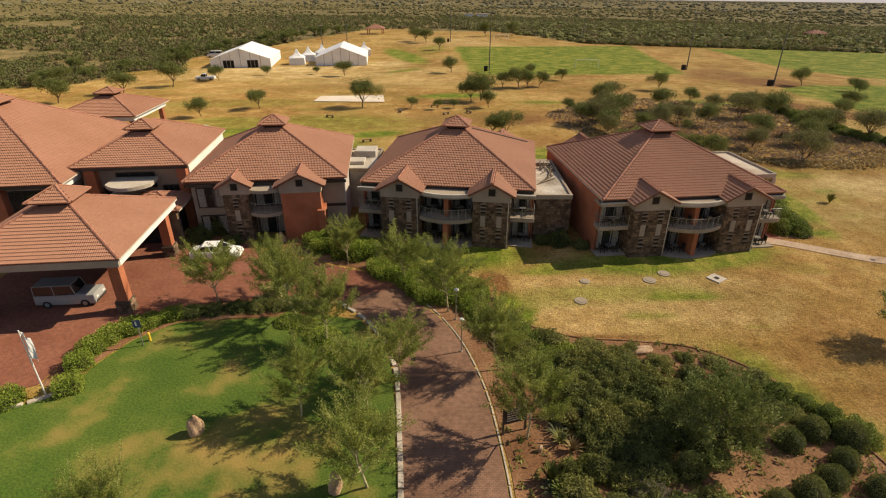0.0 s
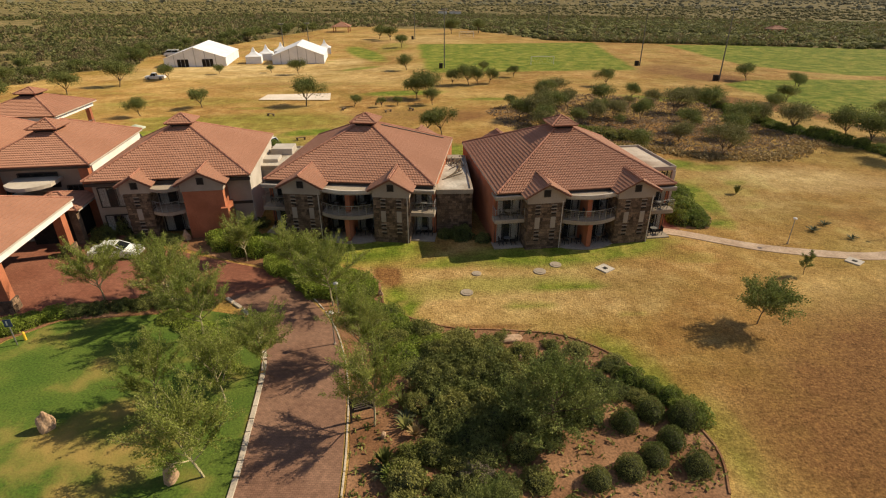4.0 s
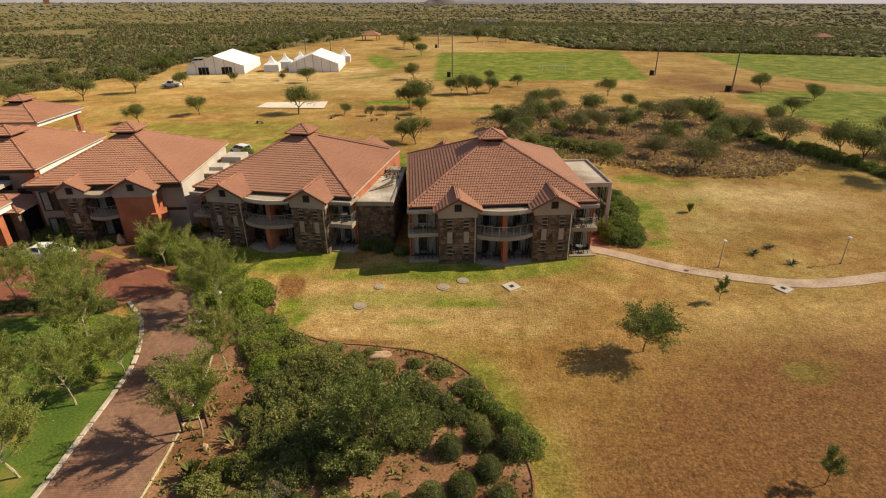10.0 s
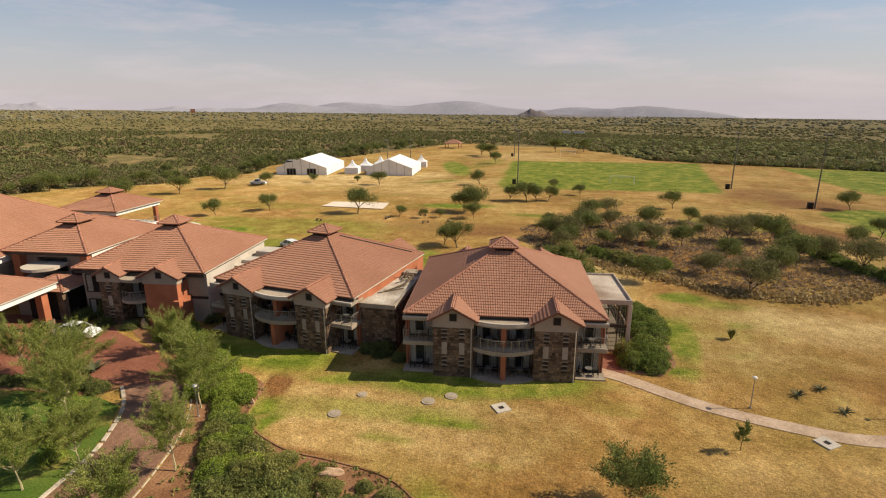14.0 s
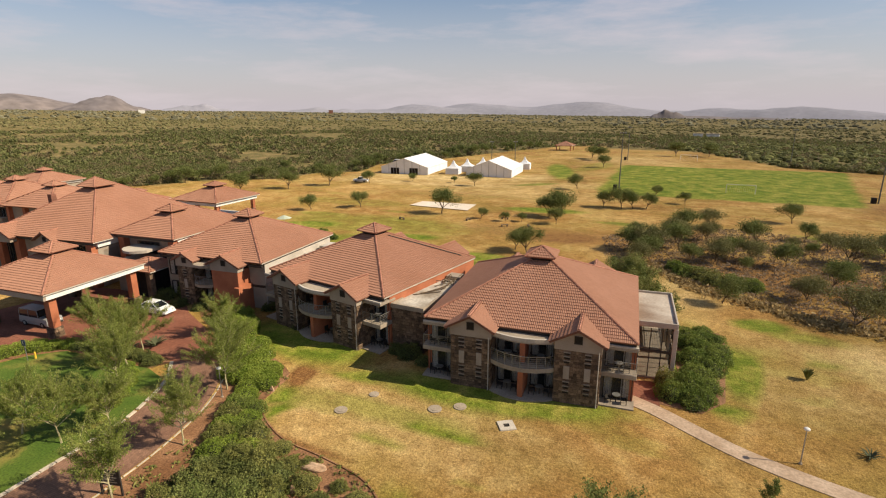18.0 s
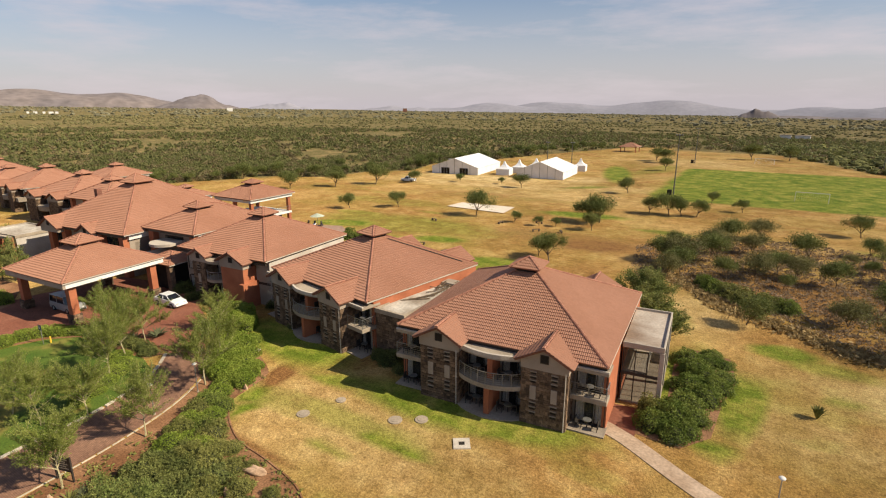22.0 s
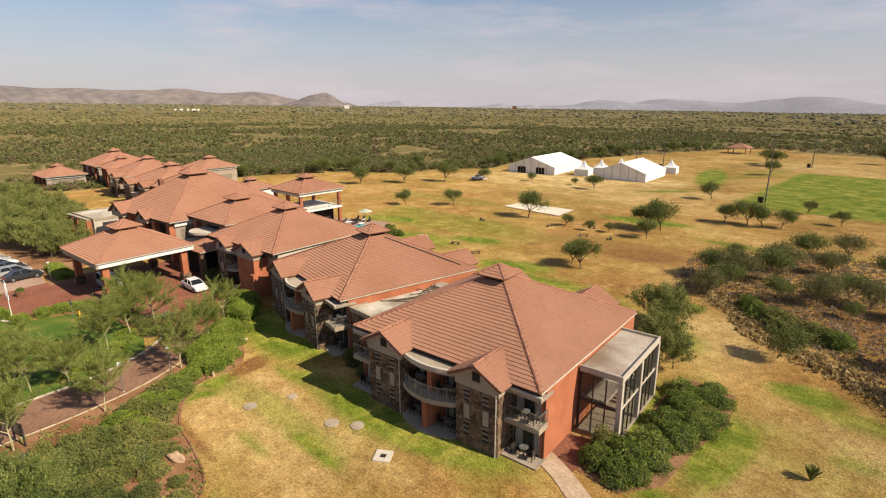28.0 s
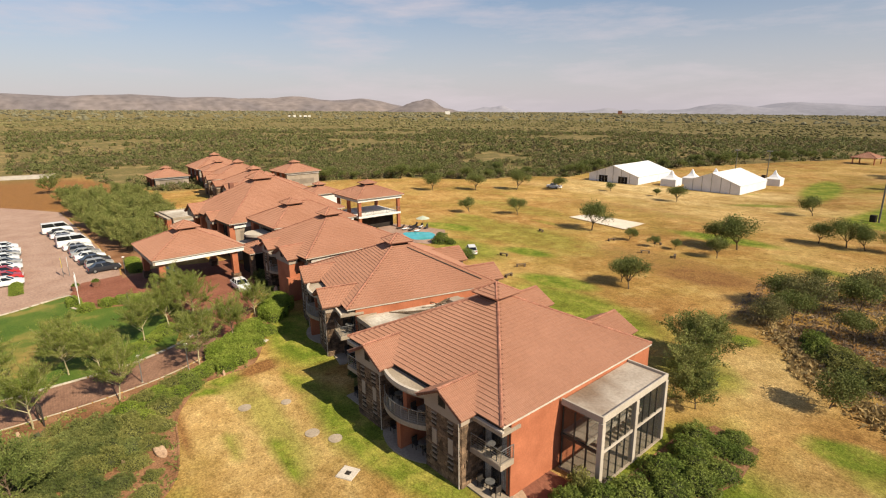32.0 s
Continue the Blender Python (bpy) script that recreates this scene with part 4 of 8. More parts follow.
def feathery(seed, height, clear, reach, leaf, lm, bark, limbs=9, sprays=8, per=150, rise=(38, 66), thick=0.1, tight=0.10):
    """A slim trunk, upswept limbs and long sprays with fine leaves set close along them."""
    rng = np.random.default_rng(seed)
    rnd = random.Random(seed)
    bm = bmesh.new()
    pts, dirs = [], []

    def branch(p, d, length, r, up, n):
        out = [p]
        for i in range(n):
            d = (d + Vector((rnd.gauss(0, 0.10), rnd.gauss(0, 0.10), up))).normalized()
            q = out[-1] + d * length / n
            tube(bm, out[-1], q, r * (1 - 0.7 * i / n), r * (1 - 0.7 * (i + 1) / n), 5 if r > 0.03 else 3)
            out.append(q)
        return out

    stem = branch(Vector((0, 0, -0.05)), Vector((rnd.gauss(0, 0.09), rnd.gauss(0, 0.09), 1)), height * 0.62, thick, 0.02, 6)
    for k in range(limbs):
        f = clear / (height * 0.62) + (1 - clear / (height * 0.62)) * (k / (limbs - 1)) ** 1.2
        i = min(int(f * 6), 5)
        p = stem[i].lerp(stem[i + 1], f * 6 - i)
        az, el = 2.4 * k + rnd.uniform(-0.4, 0.4), radians(rise[0] + (rise[1] - rise[0]) * f + rnd.uniform(-8, 8))
        d = Vector((math.cos(az) * math.cos(el), math.sin(az) * math.cos(el), math.sin(el)))
        limb = branch(p, d, reach * rnd.uniform(0.8, 1.15) * (1.15 - 0.45 * f), thick * 0.5, 0.03, 5)
        for s in range(sprays):
            g = 0.3 + 0.7 * (s + rnd.random() * 0.6) / sprays
            j = min(int(g * 5), 4)
            q = limb[j].lerp(limb[j + 1], min(g * 5 - j, 1))
            ld = (limb[j + 1] - limb[j]).normalized()
            sd = ld * 0.9 + Vector((rnd.gauss(0, 0.62), rnd.gauss(0, 0.62), rnd.gauss(0.22, 0.35)))
            tw = branch(q, sd.normalized(), reach * rnd.uniform(0.34, 0.62), 0.014, 0.04, 3)
            for _ in range(per):
                u = rnd.random() ** 0.8 * 3
                m = min(int(u), 2)
                pts.append(tw[m].lerp(tw[m + 1], u - m)[:])
                dirs.append((tw[m + 1] - tw[m]).normalized()[:])
    tr = bpy.data.meshes.new("trunk")
    bm.to_mesh(tr)
    bm.free()
    tr.materials.append(bark)
    c = np.array(pts)
    c += rng.normal(size=c.shape) * tight
    cr = leaves_mesh("crown", c, leaf, lm, rng, along=dirs)
    sc = height / c[:, 2].max()
    tr.transform(Matrix.Scale(sc, 4))
    cr.transform(Matrix.Scale(sc, 4))
    return tr, cr


def tree(name, meshes, x, y, s, turn, label, category="tree", group="", z=None):
    t = thing(name, pose(x, y, ground_z(x, y) if z is None else z, 0, 0, turn) @ Matrix.Diagonal((s, s, s, 1)), label, category, group)
    for nm, me in zip(("trunk", "crown"), meshes):
        o = new(nm, me)
        o.parent = t
    return t


FEVER = [feathery(10 + k, 6.7, 1.9, 3.9, 0.062, L_FEVER, M_BARK, limbs=12, sprays=11, per=165, rise=(18, 60), tight=0.12) for k in range(4)]
GARDENT = [feathery(20 + k, 6.4, 0.8, 4.0, 0.09, L_GARDEN, M_BARKD, limbs=14, sprays=11, per=130, rise=(12, 60), tight=0.17) for k in range(2)]
BELTT = [feathery(24 + k, 5.8, 1.0, 3.4, 0.12, L_BELT, M_BARKD, limbs=12, sprays=9, per=75, rise=(15, 60), tight=0.2) for k in range(3)]
PARKT = [tree_meshes(30 + k, 5.0, 1.1, 0.5, 0.12, 6000, L_PARK, M_BARKD, limbs=6, thick=0.13, fill=(0.42, 0.42, 0.46)) for k in range(4)]
SCRUBT = [tree_meshes(50 + k, 4.6, 1.0, 0.5, 0.11, 5600, L_SCRUB if k % 2 else L_PARK, M_BARKD, limbs=6, stems=1 + k % 2, thick=0.09, fill=(0.42, 0.42, 0.42)) for k in range(4)]
YOUNG = [feathery(70 + k, 3.5, 1.2, 2.5, 0.075, L_GARDEN, M_BARKD, limbs=16, sprays=9, per=80, rise=(10, 46), thick=0.06, tight=0.14) for k in range(1)]
YOUNG.append(feathery(75, 4.6, 1.0, 1.1, 0.07, L_GARDEN, M_BARKD, limbs=8, sprays=6, per=60, rise=(40, 72), thick=0.05))

# fever trees along the drive and on the lawn
for i, (x, y, s) in enumerate([(-3.9, 19.0, 1.1), (-4.6, 24.6, 1.0), (-2.9, 27.2, 0.9), (-8.4, 31.4, 1.1), (-11.2, 34.2, 1.1), (-13.3, 37.3, 1.0), (-18.2, 36.6, 1.0), (4.8, 22.3, 1.1), (3.7, 28.3, 0.98),
                               (0.4, 35.4, 1.08), (-3.2, 39.6, 0.95), (-8.8, 43.4, 0.9), (-8.5, 24.0, 0.9), (-15.5, 16.0, 0.8)]):
    tree("fever_tree", FEVER[i % 4], x, y, 0.9 * s, 77 * i, "pale-barked fever tree with sparse olive foliage beside the drive", group="fever trees along the drive")
tree("young_tree", YOUNG[0], 33.0, 31.7, 1.28, 20, "small round-crowned tree standing alone on dry grass", group="young trees on the grass")
for x, y, s in ((41.3, 39.0, 0.55), (39.3, 20.5, 0.6)):
    tree("young_tree", YOUNG[1], x, y, s, 100 * x, "thin young sapling on dry grass", group="young trees on the grass")


def out_there(x, y):
    """Places seen from afar lie a little farther off where the ground falls away."""
    k = 1 + (-0.02 - ground_z(x, y)) / 23.3
    return 13 + (x - 13) * k, -1 + (y + 1) * k


for i, (x, y, h) in enumerate([(-17.0, 113.4, 5.6), (-38.2, 112.1, 3.8), (-47.4, 104.8, 3.6), (-6.7, 111.7, 2.3), (-1.0, 111.5, 2.0), (2.2, 112.5, 1.8), (6.2, 119.5, 4.6), (8.5, 121.0, 5.6), (9.5, 113.0, 3.4), (-27.6, 156.7, 4.2), (8.2, 90.4, 3.4), (10.8, 88.6, 4.2),
                               (14.8, 136.5, 3.8), (19.0, 136.8, 4.8), (21.5, 137.4, 3.8), (24.4, 138.6, 3.6), (32.3, 148.6, 3.0), (24.6, 157.5, 3.0), (-68.0, 138.0, 6.0), (2.7, 163.0, 4.2), (-0.8, 223, 5.0), (-6.8, 252, 6.0), (-12, 258, 6), (22, 285, 7), (36, 290, 7),
                               (-75, 128, 5), (-60, 148, 4), (-84, 118, 5), (53.0, 133.6, 4.2), (76.5, 103.5, 3.6), (84.5, 111.4, 3.6), (77.7, 84.0, 4.8), (77.4, 78.3, 5.2), (77.5, 71.4, 5.0), (90, 92, 4.5), (86, 82, 5), (98, 128, 3.0), (100, 132, 3.2), (92, 140, 4.5), (-50, 158, 2.6), (-36, 160, 2.2)]):
    u, v = out_there(x, y)
    tree("park_tree", PARKT[i % 4], u, v, h / 5.0, 57 * i, "small thorn tree with a flat green crown on dry grass", group="trees scattered over the park")

# trees where the scrub begins
re_ = np.random.default_rng(12)
for i, p in enumerate(smooth_line([(-140, 84), (-127, 104), (-114, 130), (-100, 146), (-99, 166), (-89, 182), (-95, 205), (-80, 248), (-58, 318)], 7.0)):
    for k in range(2):
        x, y = p.x - 1 + re_.normal() * 4, p.y + 2 + re_.normal() * 4
        tree("scrub_tree", PARKT[(i + k) % 4], x, y, re_.uniform(0.5, 1.0), re_.uniform(0, 360), "bushy green tree at the edge of the scrub", group="trees at the edge of the scrub")

# thicket of thorn scrub behind the end block
THICKET = [(20, 106), (22.6, 93), (31.5, 88), (37, 82.5), (43, 79.5), (49, 76), (53, 74.4), (60.5, 74.6), (70, 79.5), (75, 87), (72, 102), (67, 113), (58, 119), (45, 124), (30, 119)]
placed = [(39.5, 76.9), (27.9, 90.9), (29.4, 93.6), (29.2, 98.1), (33.5, 100.9), (38.8, 96.6), (41.5, 100.2), (38.1, 122.0), (34.7, 115.7), (32.6, 106.8), (25.5, 98.2), (43.7, 99.1), (52.4, 88.1), (52.5, 75.2), (63.2, 89.9), (67.6, 93.9)]
placed += [(53.2, 117.1), (63.3, 111.2), (65.2, 104.8), (57.2, 103.4), (48.4, 97.9), (49, 82.5), (58.5, 84.5), (71, 87.5), (45.5, 110), (37.5, 111.5)]
for i, (x, y) in enumerate(placed[:]):
    tree("thorn_tree", SCRUBT[(3 * i) % 4], x, y, 0.75 if i == 0 else 0.9 + 0.15 * math.sin(5 * i), 31 * x, "spreading thorn tree in rough scrub", group="thorn trees of the thicket")
rng = np.random.default_rng(4)
tries = 0
while len(placed) < 34 and tries < 4000:
    tries += 1
    x, y = rng.uniform(18, 80), rng.uniform(80, 124)
    if inside(x, y, THICKET) and min(math.hypot(x - a, y - b) for a, b in placed) > 4.5:
        placed.append((x, y))
        tree("thorn_tree", SCRUBT[int(rng.integers(4))], x, y, rng.uniform(0.4, 0.75), rng.uniform(0, 360), "small thorn tree in rough scrub", group="thorn trees of the thicket")


# ---- scrub plain: lumpy bushes by the thousand, joined ----
def lumps(seed, n):
    """Rough low-poly bush shapes."""
    out = []
    for k in range(n):
        bm = bmesh.new()
        bmesh.ops.create_icosphere(bm, subdivisions=2 if k < 4 else 1, radius=1)
        for v in bm.verts:
            f = 1 + 0.55 * noise.noise(v.co * 1.9 + Vector((seed + 7 * k, 0, 0))) + 0.25 * noise.noise(v.co * 4.3 + Vector((0, 3 * k, seed)))
            v.co *= f
            v.co.z = max(v.co.z * 0.75 + 0.35, -0.1)
        bmesh.ops.triangulate(bm, faces=bm.faces[:])
        out.append((np.array([v.co[:] for v in bm.verts]), np.array([[v.index for v in f.verts] for f in bm.faces])))
        bm.free()
    return out


def scatter(name, places, shapes, material, label, category, seed):
    r = np.random.default_rng(seed)
    V, Fc, count = [], [], 0
    for x, y, s in places:
        v, f = shapes[int(r.integers(len(shapes)))]
        a = r.uniform(0, 6.28)
        c, q = math.cos(a), math.sin(a)
        sx, sz = s * r.uniform(0.8, 1.25), s * r.uniform(0.6, 1.0)
        V.append(np.stack([x + sx * (v[:, 0] * c - v[:, 1] * q), y + s * (v[:, 0] * q + v[:, 1] * c), ground_z(x, y) + sz * v[:, 2]], 1))
        Fc.append(f + count)
        count += len(v)
    ob = raw(name, np.concatenate(V).tolist(), np.concatenate(Fc).tolist(), material, smooth=False)
    return tagged(ob, label, category, kind="stuff")


def lump_mat(name, c1, c2):
    m = mat(name, c1, c2, 0.9, 2.2, 0.9, 1.0, vary=0.4, island=True, fine_amount=0.45, dist=0.5, spec=0.1)
    return m


M_BUSH = lump_mat("scrub_foliage", (0.125, 0.116, 0.048), (0.195, 0.168, 0.075))
# paler and greyer than the near scrub: distance haze put into the colour
M_FARW = lump_mat("far_woodland_haze_tint", (0.145, 0.137, 0.082), (0.20, 0.182, 0.115))
M_BUSH2 = lump_mat("green_scrub_foliage", (0.108, 0.115, 0.038), (0.18, 0.17, 0.06))
SH1 = lumps(2, 8)[4:]


def wild_places(seed, n, r0, r1, s0, s1):
    r = np.random.default_rng(seed)
    out = []
    while len(out) < n:
        m = 4 * n
        rad = np.sqrt(r.uniform(r0 * r0, r1 * r1, m))
        ang = np.radians(r.uniform(30, 185, m))
        x, y = 15 + rad * np.cos(ang), 25 + rad * np.sin(ang)
        ok = ~inside(x, y, PARK)
        for a, b, q in zip(x[ok], y[ok], r.uniform(0, 1, ok.sum())):
            dens = noise.noise((a * 0.012, b * 0.012, 3.0)) * 0.6 + noise.noise((a * 0.035, b * 0.035, 9.0)) * 0.4
            if q < 0.48 + 1.7 * dens and len(out) < n:
                out.append((a, b, s0 + (s1 - s0) * r.uniform() ** 2))
    return out


def leafy_scrub(places, per, leaf, material, label, seed):
    """Rounded open bushes, each a dome of leaf sprays, joined."""
    r = np.random.default_rng(seed)
    p = np.array(places)
    n = len(p)
    d = r.normal(size=(n, per, 3))
    d /= np.linalg.norm(d, axis=2, keepdims=True)
    d[..., 2] = np.abs(d[..., 2])
    d *= r.uniform(0.55, 1.05, (n, per, 1))
    d[..., :2] *= 1 + 0.3 * r.normal(size=(n, 1, 2))
    d[..., 2] *= r.uniform(0.7, 1.15, (n, 1))
    c = d * p[:, 2][:, None, None]
    c[..., 0] += p[:, 0][:, None]
    c[..., 1] += p[:, 1][:, None]
    c[..., 2] += land(p[:, 0], p[:, 1])[:, None] + 0.12 * p[:, 2][:, None]
    me = leaves_mesh("scrub_bushes", c.reshape(-1, 3), leaf, material, r)
    return tagged(new("scrub_bushes", me), label, "scrub", kind="stuff")


L_WILD = leaf_mat("wild_green_leaf", (0.125, 0.135, 0.045), (0.20, 0.20, 0.072), vary=0.2)
L_WILDB = leaf_mat("wild_brown_leaf", (0.165, 0.132, 0.064), (0.24, 0.19, 0.096), vary=0.2)
near = wild_places(1, 5600, 60, 270, 0.7, 2.6)
leafy_scrub([p for i, p in enumerate(near) if i % 3], 84, 0.36, L_WILD, "olive-green thorn scrub covering the plain", 1)
leafy_scrub(near[::3], 80, 0.34, L_WILDB, "dry brown-olive thorn scrub covering the plain", 5)
mid_places = wild_places(4, 15500, 230, 600, 1.0, 3.2)
leafy_scrub([p for i, p in enumerate(mid_places) if i % 3], 22, 0.8, L_WILD, "olive-green thorn scrub covering the plain", 4)
leafy_scrub(mid_places[::3], 18, 0.8, L_WILDB, "dry brown-olive thorn scrub covering the plain", 6)
scatter("scrub_bushes", wild_places(2, 14000, 560, 1250, 1.0, 2.8), SH1, M_BUSH, "dense olive-brown thorn scrub in the distance", "scrub", 2)
scatter("scrub_bushes", wild_places(3, 9000, 1050, 4300, 2.5, 7.0), SH1, M_FARW, "far woodland and scrub out to the hills, haze in its colour", "scrub", 3)


# ---- hills on the horizon ----
def hill(name, az, dist, width, height, seed, material, label, cone=False):
    """A worn ridge: az degrees left of +y, with its own uneven crest."""
    c = Vector((15 - math.sin(radians(az)) * dist, 25 + math.cos(radians(az)) * dist))
    right = Vector((math.cos(radians(az)), math.sin(radians(az))))
    ahead = Vector((-right.y, right.x))
    nu, nv = 60, 10
    V, Fc = [], []
    z0 = ground_z(c.x, c.y)
    for j in range(nv):
        for i in range(nu):
            u, v = i / (nu - 1) * 2 - 1, j / (nv - 1) * 2 - 1
            p = c + right * u * width / 2 + ahead * v * min(width * 0.35, 330)
            env = (max(0.0, 1 - abs(u) ** 2.2) ** 0.8) * max(0.0, 1 - v * v)
            if cone:
                env = max(0.0, 1 - math.hypot(u, v)) ** 0.95 * 1.35
            zz = height * env * (0.78 + 0.38 * noise.noise((u * 2.6 + seed, v * 0.8, seed)) + 0.07 * noise.noise((u * 8 + seed, v * 2, 2.0)))
            V.append((p.x, p.y, ground_z(p.x, p.y) - 6 + zz))
    for j in range(nv - 1):
        for i in range(nu - 1):
            a = j * nu + i
            Fc.append((a, a + 1, a + nu + 1, a + nu))
    return tagged(raw(name, V, Fc, material, smooth=True), label, "hill", kind="structure")


# mauve and blue-grey haze of distance is painted into both hill colours
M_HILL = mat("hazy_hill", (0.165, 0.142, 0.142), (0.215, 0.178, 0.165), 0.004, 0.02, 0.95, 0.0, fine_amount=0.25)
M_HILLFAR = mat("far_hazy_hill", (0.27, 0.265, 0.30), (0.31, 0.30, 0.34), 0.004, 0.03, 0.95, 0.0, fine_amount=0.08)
hill("backdrop_hills", 85, 4150, 2900, 138, 1, M_HILL, "bare pale-brown ridge on the horizon")
hill("backdrop_hills", 70, 4250, 1900, 132, 2, M_HILL, "bare pale-brown ridge on the horizon")
hill("backdrop_hills", 57.6, 3900, 560, 96, 3, M_HILL, "dark conical hill on the horizon", cone=True)
hill("backdrop_hills", 50, 4400, 500, 62, 4, M_HILLFAR, "low hills on the horizon tinted with blue haze")
hill("backdrop_hills", 38, 4500, 700, 48, 5, M_HILLFAR, "low hills on the horizon tinted with blue haze")
wx, wy = np.random.default_rng(31).uniform(20, 480, 9000), np.random.default_rng(32).uniform(200, 520, 9000)
ws = 0.7 + 1.9 * np.random.default_rng(33).uniform(0, 1, 9000) ** 2
wk = ~inside(wx, wy, PARK) & (wy > 235 - 0.1 * (wx - 80))
scatter("woodland", list(zip(wx[wk].tolist(), wy[wk].tolist(), ws[wk].tolist())), SH1, M_BUSH2, "dense belt of green trees beyond the sports fields", "woodland", 9)
hill("backdrop_hills", 27, 4570, 1500, 84, 10, M_HILLFAR, "long ridge on the horizon tinted with blue haze")
hill("backdrop_hills", 14, 4560, 2700, 118, 6, M_HILLFAR, "long ridge on the horizon tinted with blue haze")
hill("backdrop_hills", -6, 4600, 1700, 104, 9, M_HILLFAR, "long ridge on the horizon tinted with blue haze")
hill("backdrop_hills", 3.2, 3000, 190, 55, 7, M_HILL, "dark rocky koppie on the horizon")
hill("backdrop_hills", -1, 3300, 900, 22, 8, M_HILL, "low rocky rise on the horizon")


def far_house(az, dist, w, h, material, label):
    """A plain block of a building far out on the plain."""
    x, y = 15 - math.sin(radians(az)) * dist, 15 + math.cos(radians(az)) * dist
    b = thing("distant_building", pose(x, y, ground_z(x, y), 0, 0, az), label, "building", "buildings far out on the plain")
    part("wall", B(-w / 2, -w / 4, -1, w / 2, w / 4, h, 0.1), material, b)
    part("roof", B(-w / 2 - 0.4, -w / 4 - 0.4, h + 0.002, w / 2 + 0.4, w / 4 + 0.4, h + 0.5, 0.1), M_CONC, b)


far_house(54.6, 2400, 22, 14, M_WHITE, "white block of a building far out on the plain")
far_house(37.3, 3300, 24, 20, M_UNDER, "dark tall works building on the horizon")
for q, (az, w) in enumerate(((68.6, 6), (69.0, 9), (69.5, 5), (70.1, 8), (70.6, 5), (-2.5, 12), (-1.2, 9))):
    far_house(az, 1500 if az > 0 else 600, w, 4.5 if az > 0 else 4, M_WHITE, "low pale building far out on the plain")


# ---- the other houses of the lodge ----
M_PALE = mat("pale_render", (0.44, 0.39, 0.33), (0.53, 0.48, 0.42), 0.5, 9, 0.85, 0.1, fine_amount=0.1)
def end_link(name, x0, y0, x1, y1, turn, h, ox, oy, label, stone=True, single=False):
    """A flat-roofed link between two blocks, with a parapet round its screed roof."""
    t = thing(name, pose(ox, oy, 0, 0, 0, turn), label, "building")
    if stone:
        stone_wall(t, x0, y0, x1, y1, 0, h - 0.3, sides=(1, 1, 0, 1), name="wall")
    else:
        part("wall", B(x0, y0, 0, x1, y1, h - 0.3), M_PALE, t, "pale rendered wall")
    part("roof_slab", B(x0 - 0.05, y0 - 0.05, h - 0.3, x1 + 0.05, y1 + 0.05, h - 0.05), M_SCREED, t, "weathered flat screed roof")
    for a in ((x0 - 0.1, y0 - 0.1, x1 + 0.1, y0 + 0.14), (x0 - 0.1, y1 - 0.14, x1 + 0.1, y1 + 0.1), (x0 - 0.1, y0 + 0.14, x0 + 0.14, y1 - 0.14), (x1 - 0.14, y0 + 0.14, x1 + 0.1, y1 - 0.14)):
        part("parapet", B(a[0], a[1], h - 0.34, a[2], a[3], h + 0.1), M_CONC, t)
    return t


lk = end_link("link_building", 0, 0, 3.5, 11.5, 0, 4.7, 9.1, 48.8, "stone-clad flat-roofed link between two guest blocks")
rk = random.Random(3)
for k in range(12):
    part("roof_beam", tube(bmesh.new(), (rk.uniform(1.4, 3.2), rk.uniform(6.4, 9.0), 4.78), (rk.uniform(0.8, 3.3), rk.uniform(7.4, 10.6), rk.uniform(4.8, 5.3)), 0.05, 0.05, 5), M_BARKD, lk, "dark timber roof beam")
for k in range(5):
    part("roof_beam", tube(bmesh.new(), (0.6 + 0.5 * k, 3.2 + 0.7 * k, 4.72), (2.9, 5.2 + 0.9 * k, 4.76 + 0.05 * k), 0.05, 0.05, 5), M_BARKD, lk, "loose dark timber on the roof")
part("roof_box", B(1.4, 9.6, 4.6, 3.1, 11.0, 5.05, 0.03), M_PLASTER, lk, "raised plaster box on the roof")
lk = end_link("link_building", -1.7, 1.5, 2.4, 9.5, 0, 4.6, -10.0, 56.0, "white stepped flat-roofed link between two guest blocks", stone=False)
part("roof_box", B(-1.3, 3.2, 4.55, 0.9, 5.0, 4.95, 0.03), M_PALE, lk, "pale roof box")
part("roof_box", B(-0.6, 6.2, 4.55, 1.9, 8.6, 5.3, 0.03), M_PALE, lk, "pale roof box")
part("window", B(-0.6, 1.44, 2.7, 1.6, 1.52, 4.2), M_GLASS, lk)

# the glazed stair at the side of the end block
atr = thing("glazed_stair", pose(14.555, 46.08, 0, 0, 0, 7.2), "glass-walled stair hall with concrete frame and flat roof", "building")


def pane_part(*args):
    o = part(*args)
    o.visible_shadow = False
    return o


M_CREAM = mat("cream_concrete", (0.40, 0.345, 0.275), (0.50, 0.44, 0.36), 0.5, 8, 0.85, 0.1, fine_amount=0.08)
AX0, AX1, AY0, AY1, AH = 18.13, 21.35, 4.75, 13.3, 5.35
part("floor_slab", B(AX0, AY0, 0, AX1, AY1, 0.1), M_CONC, atr, "pale tiled floor")
part("landing", B(AX0, AY0 + 0.3, 2.6, AX0 + 2.0, AY1 - 3.0, 2.85), M_CREAM, atr, "concrete landing")
railing(atr, [(AX0 + 1.95, AY0 + 0.4), (AX0 + 1.95, AY0 + 2.6), (AX0 + 1.95, AY1 - 3.1)], 2.85)
part("roof_slab", B(AX0, AY0 + 0.1, AH - 0.4, AX1 - 0.1, AY1 - 0.1, AH - 0.16), mat("stained_screed", (0.24, 0.165, 0.11), (0.50, 0.43, 0.35), 0.28, 5, 0.6, 0.1, fine_amount=0.15), atr, "stained flat screed roof")
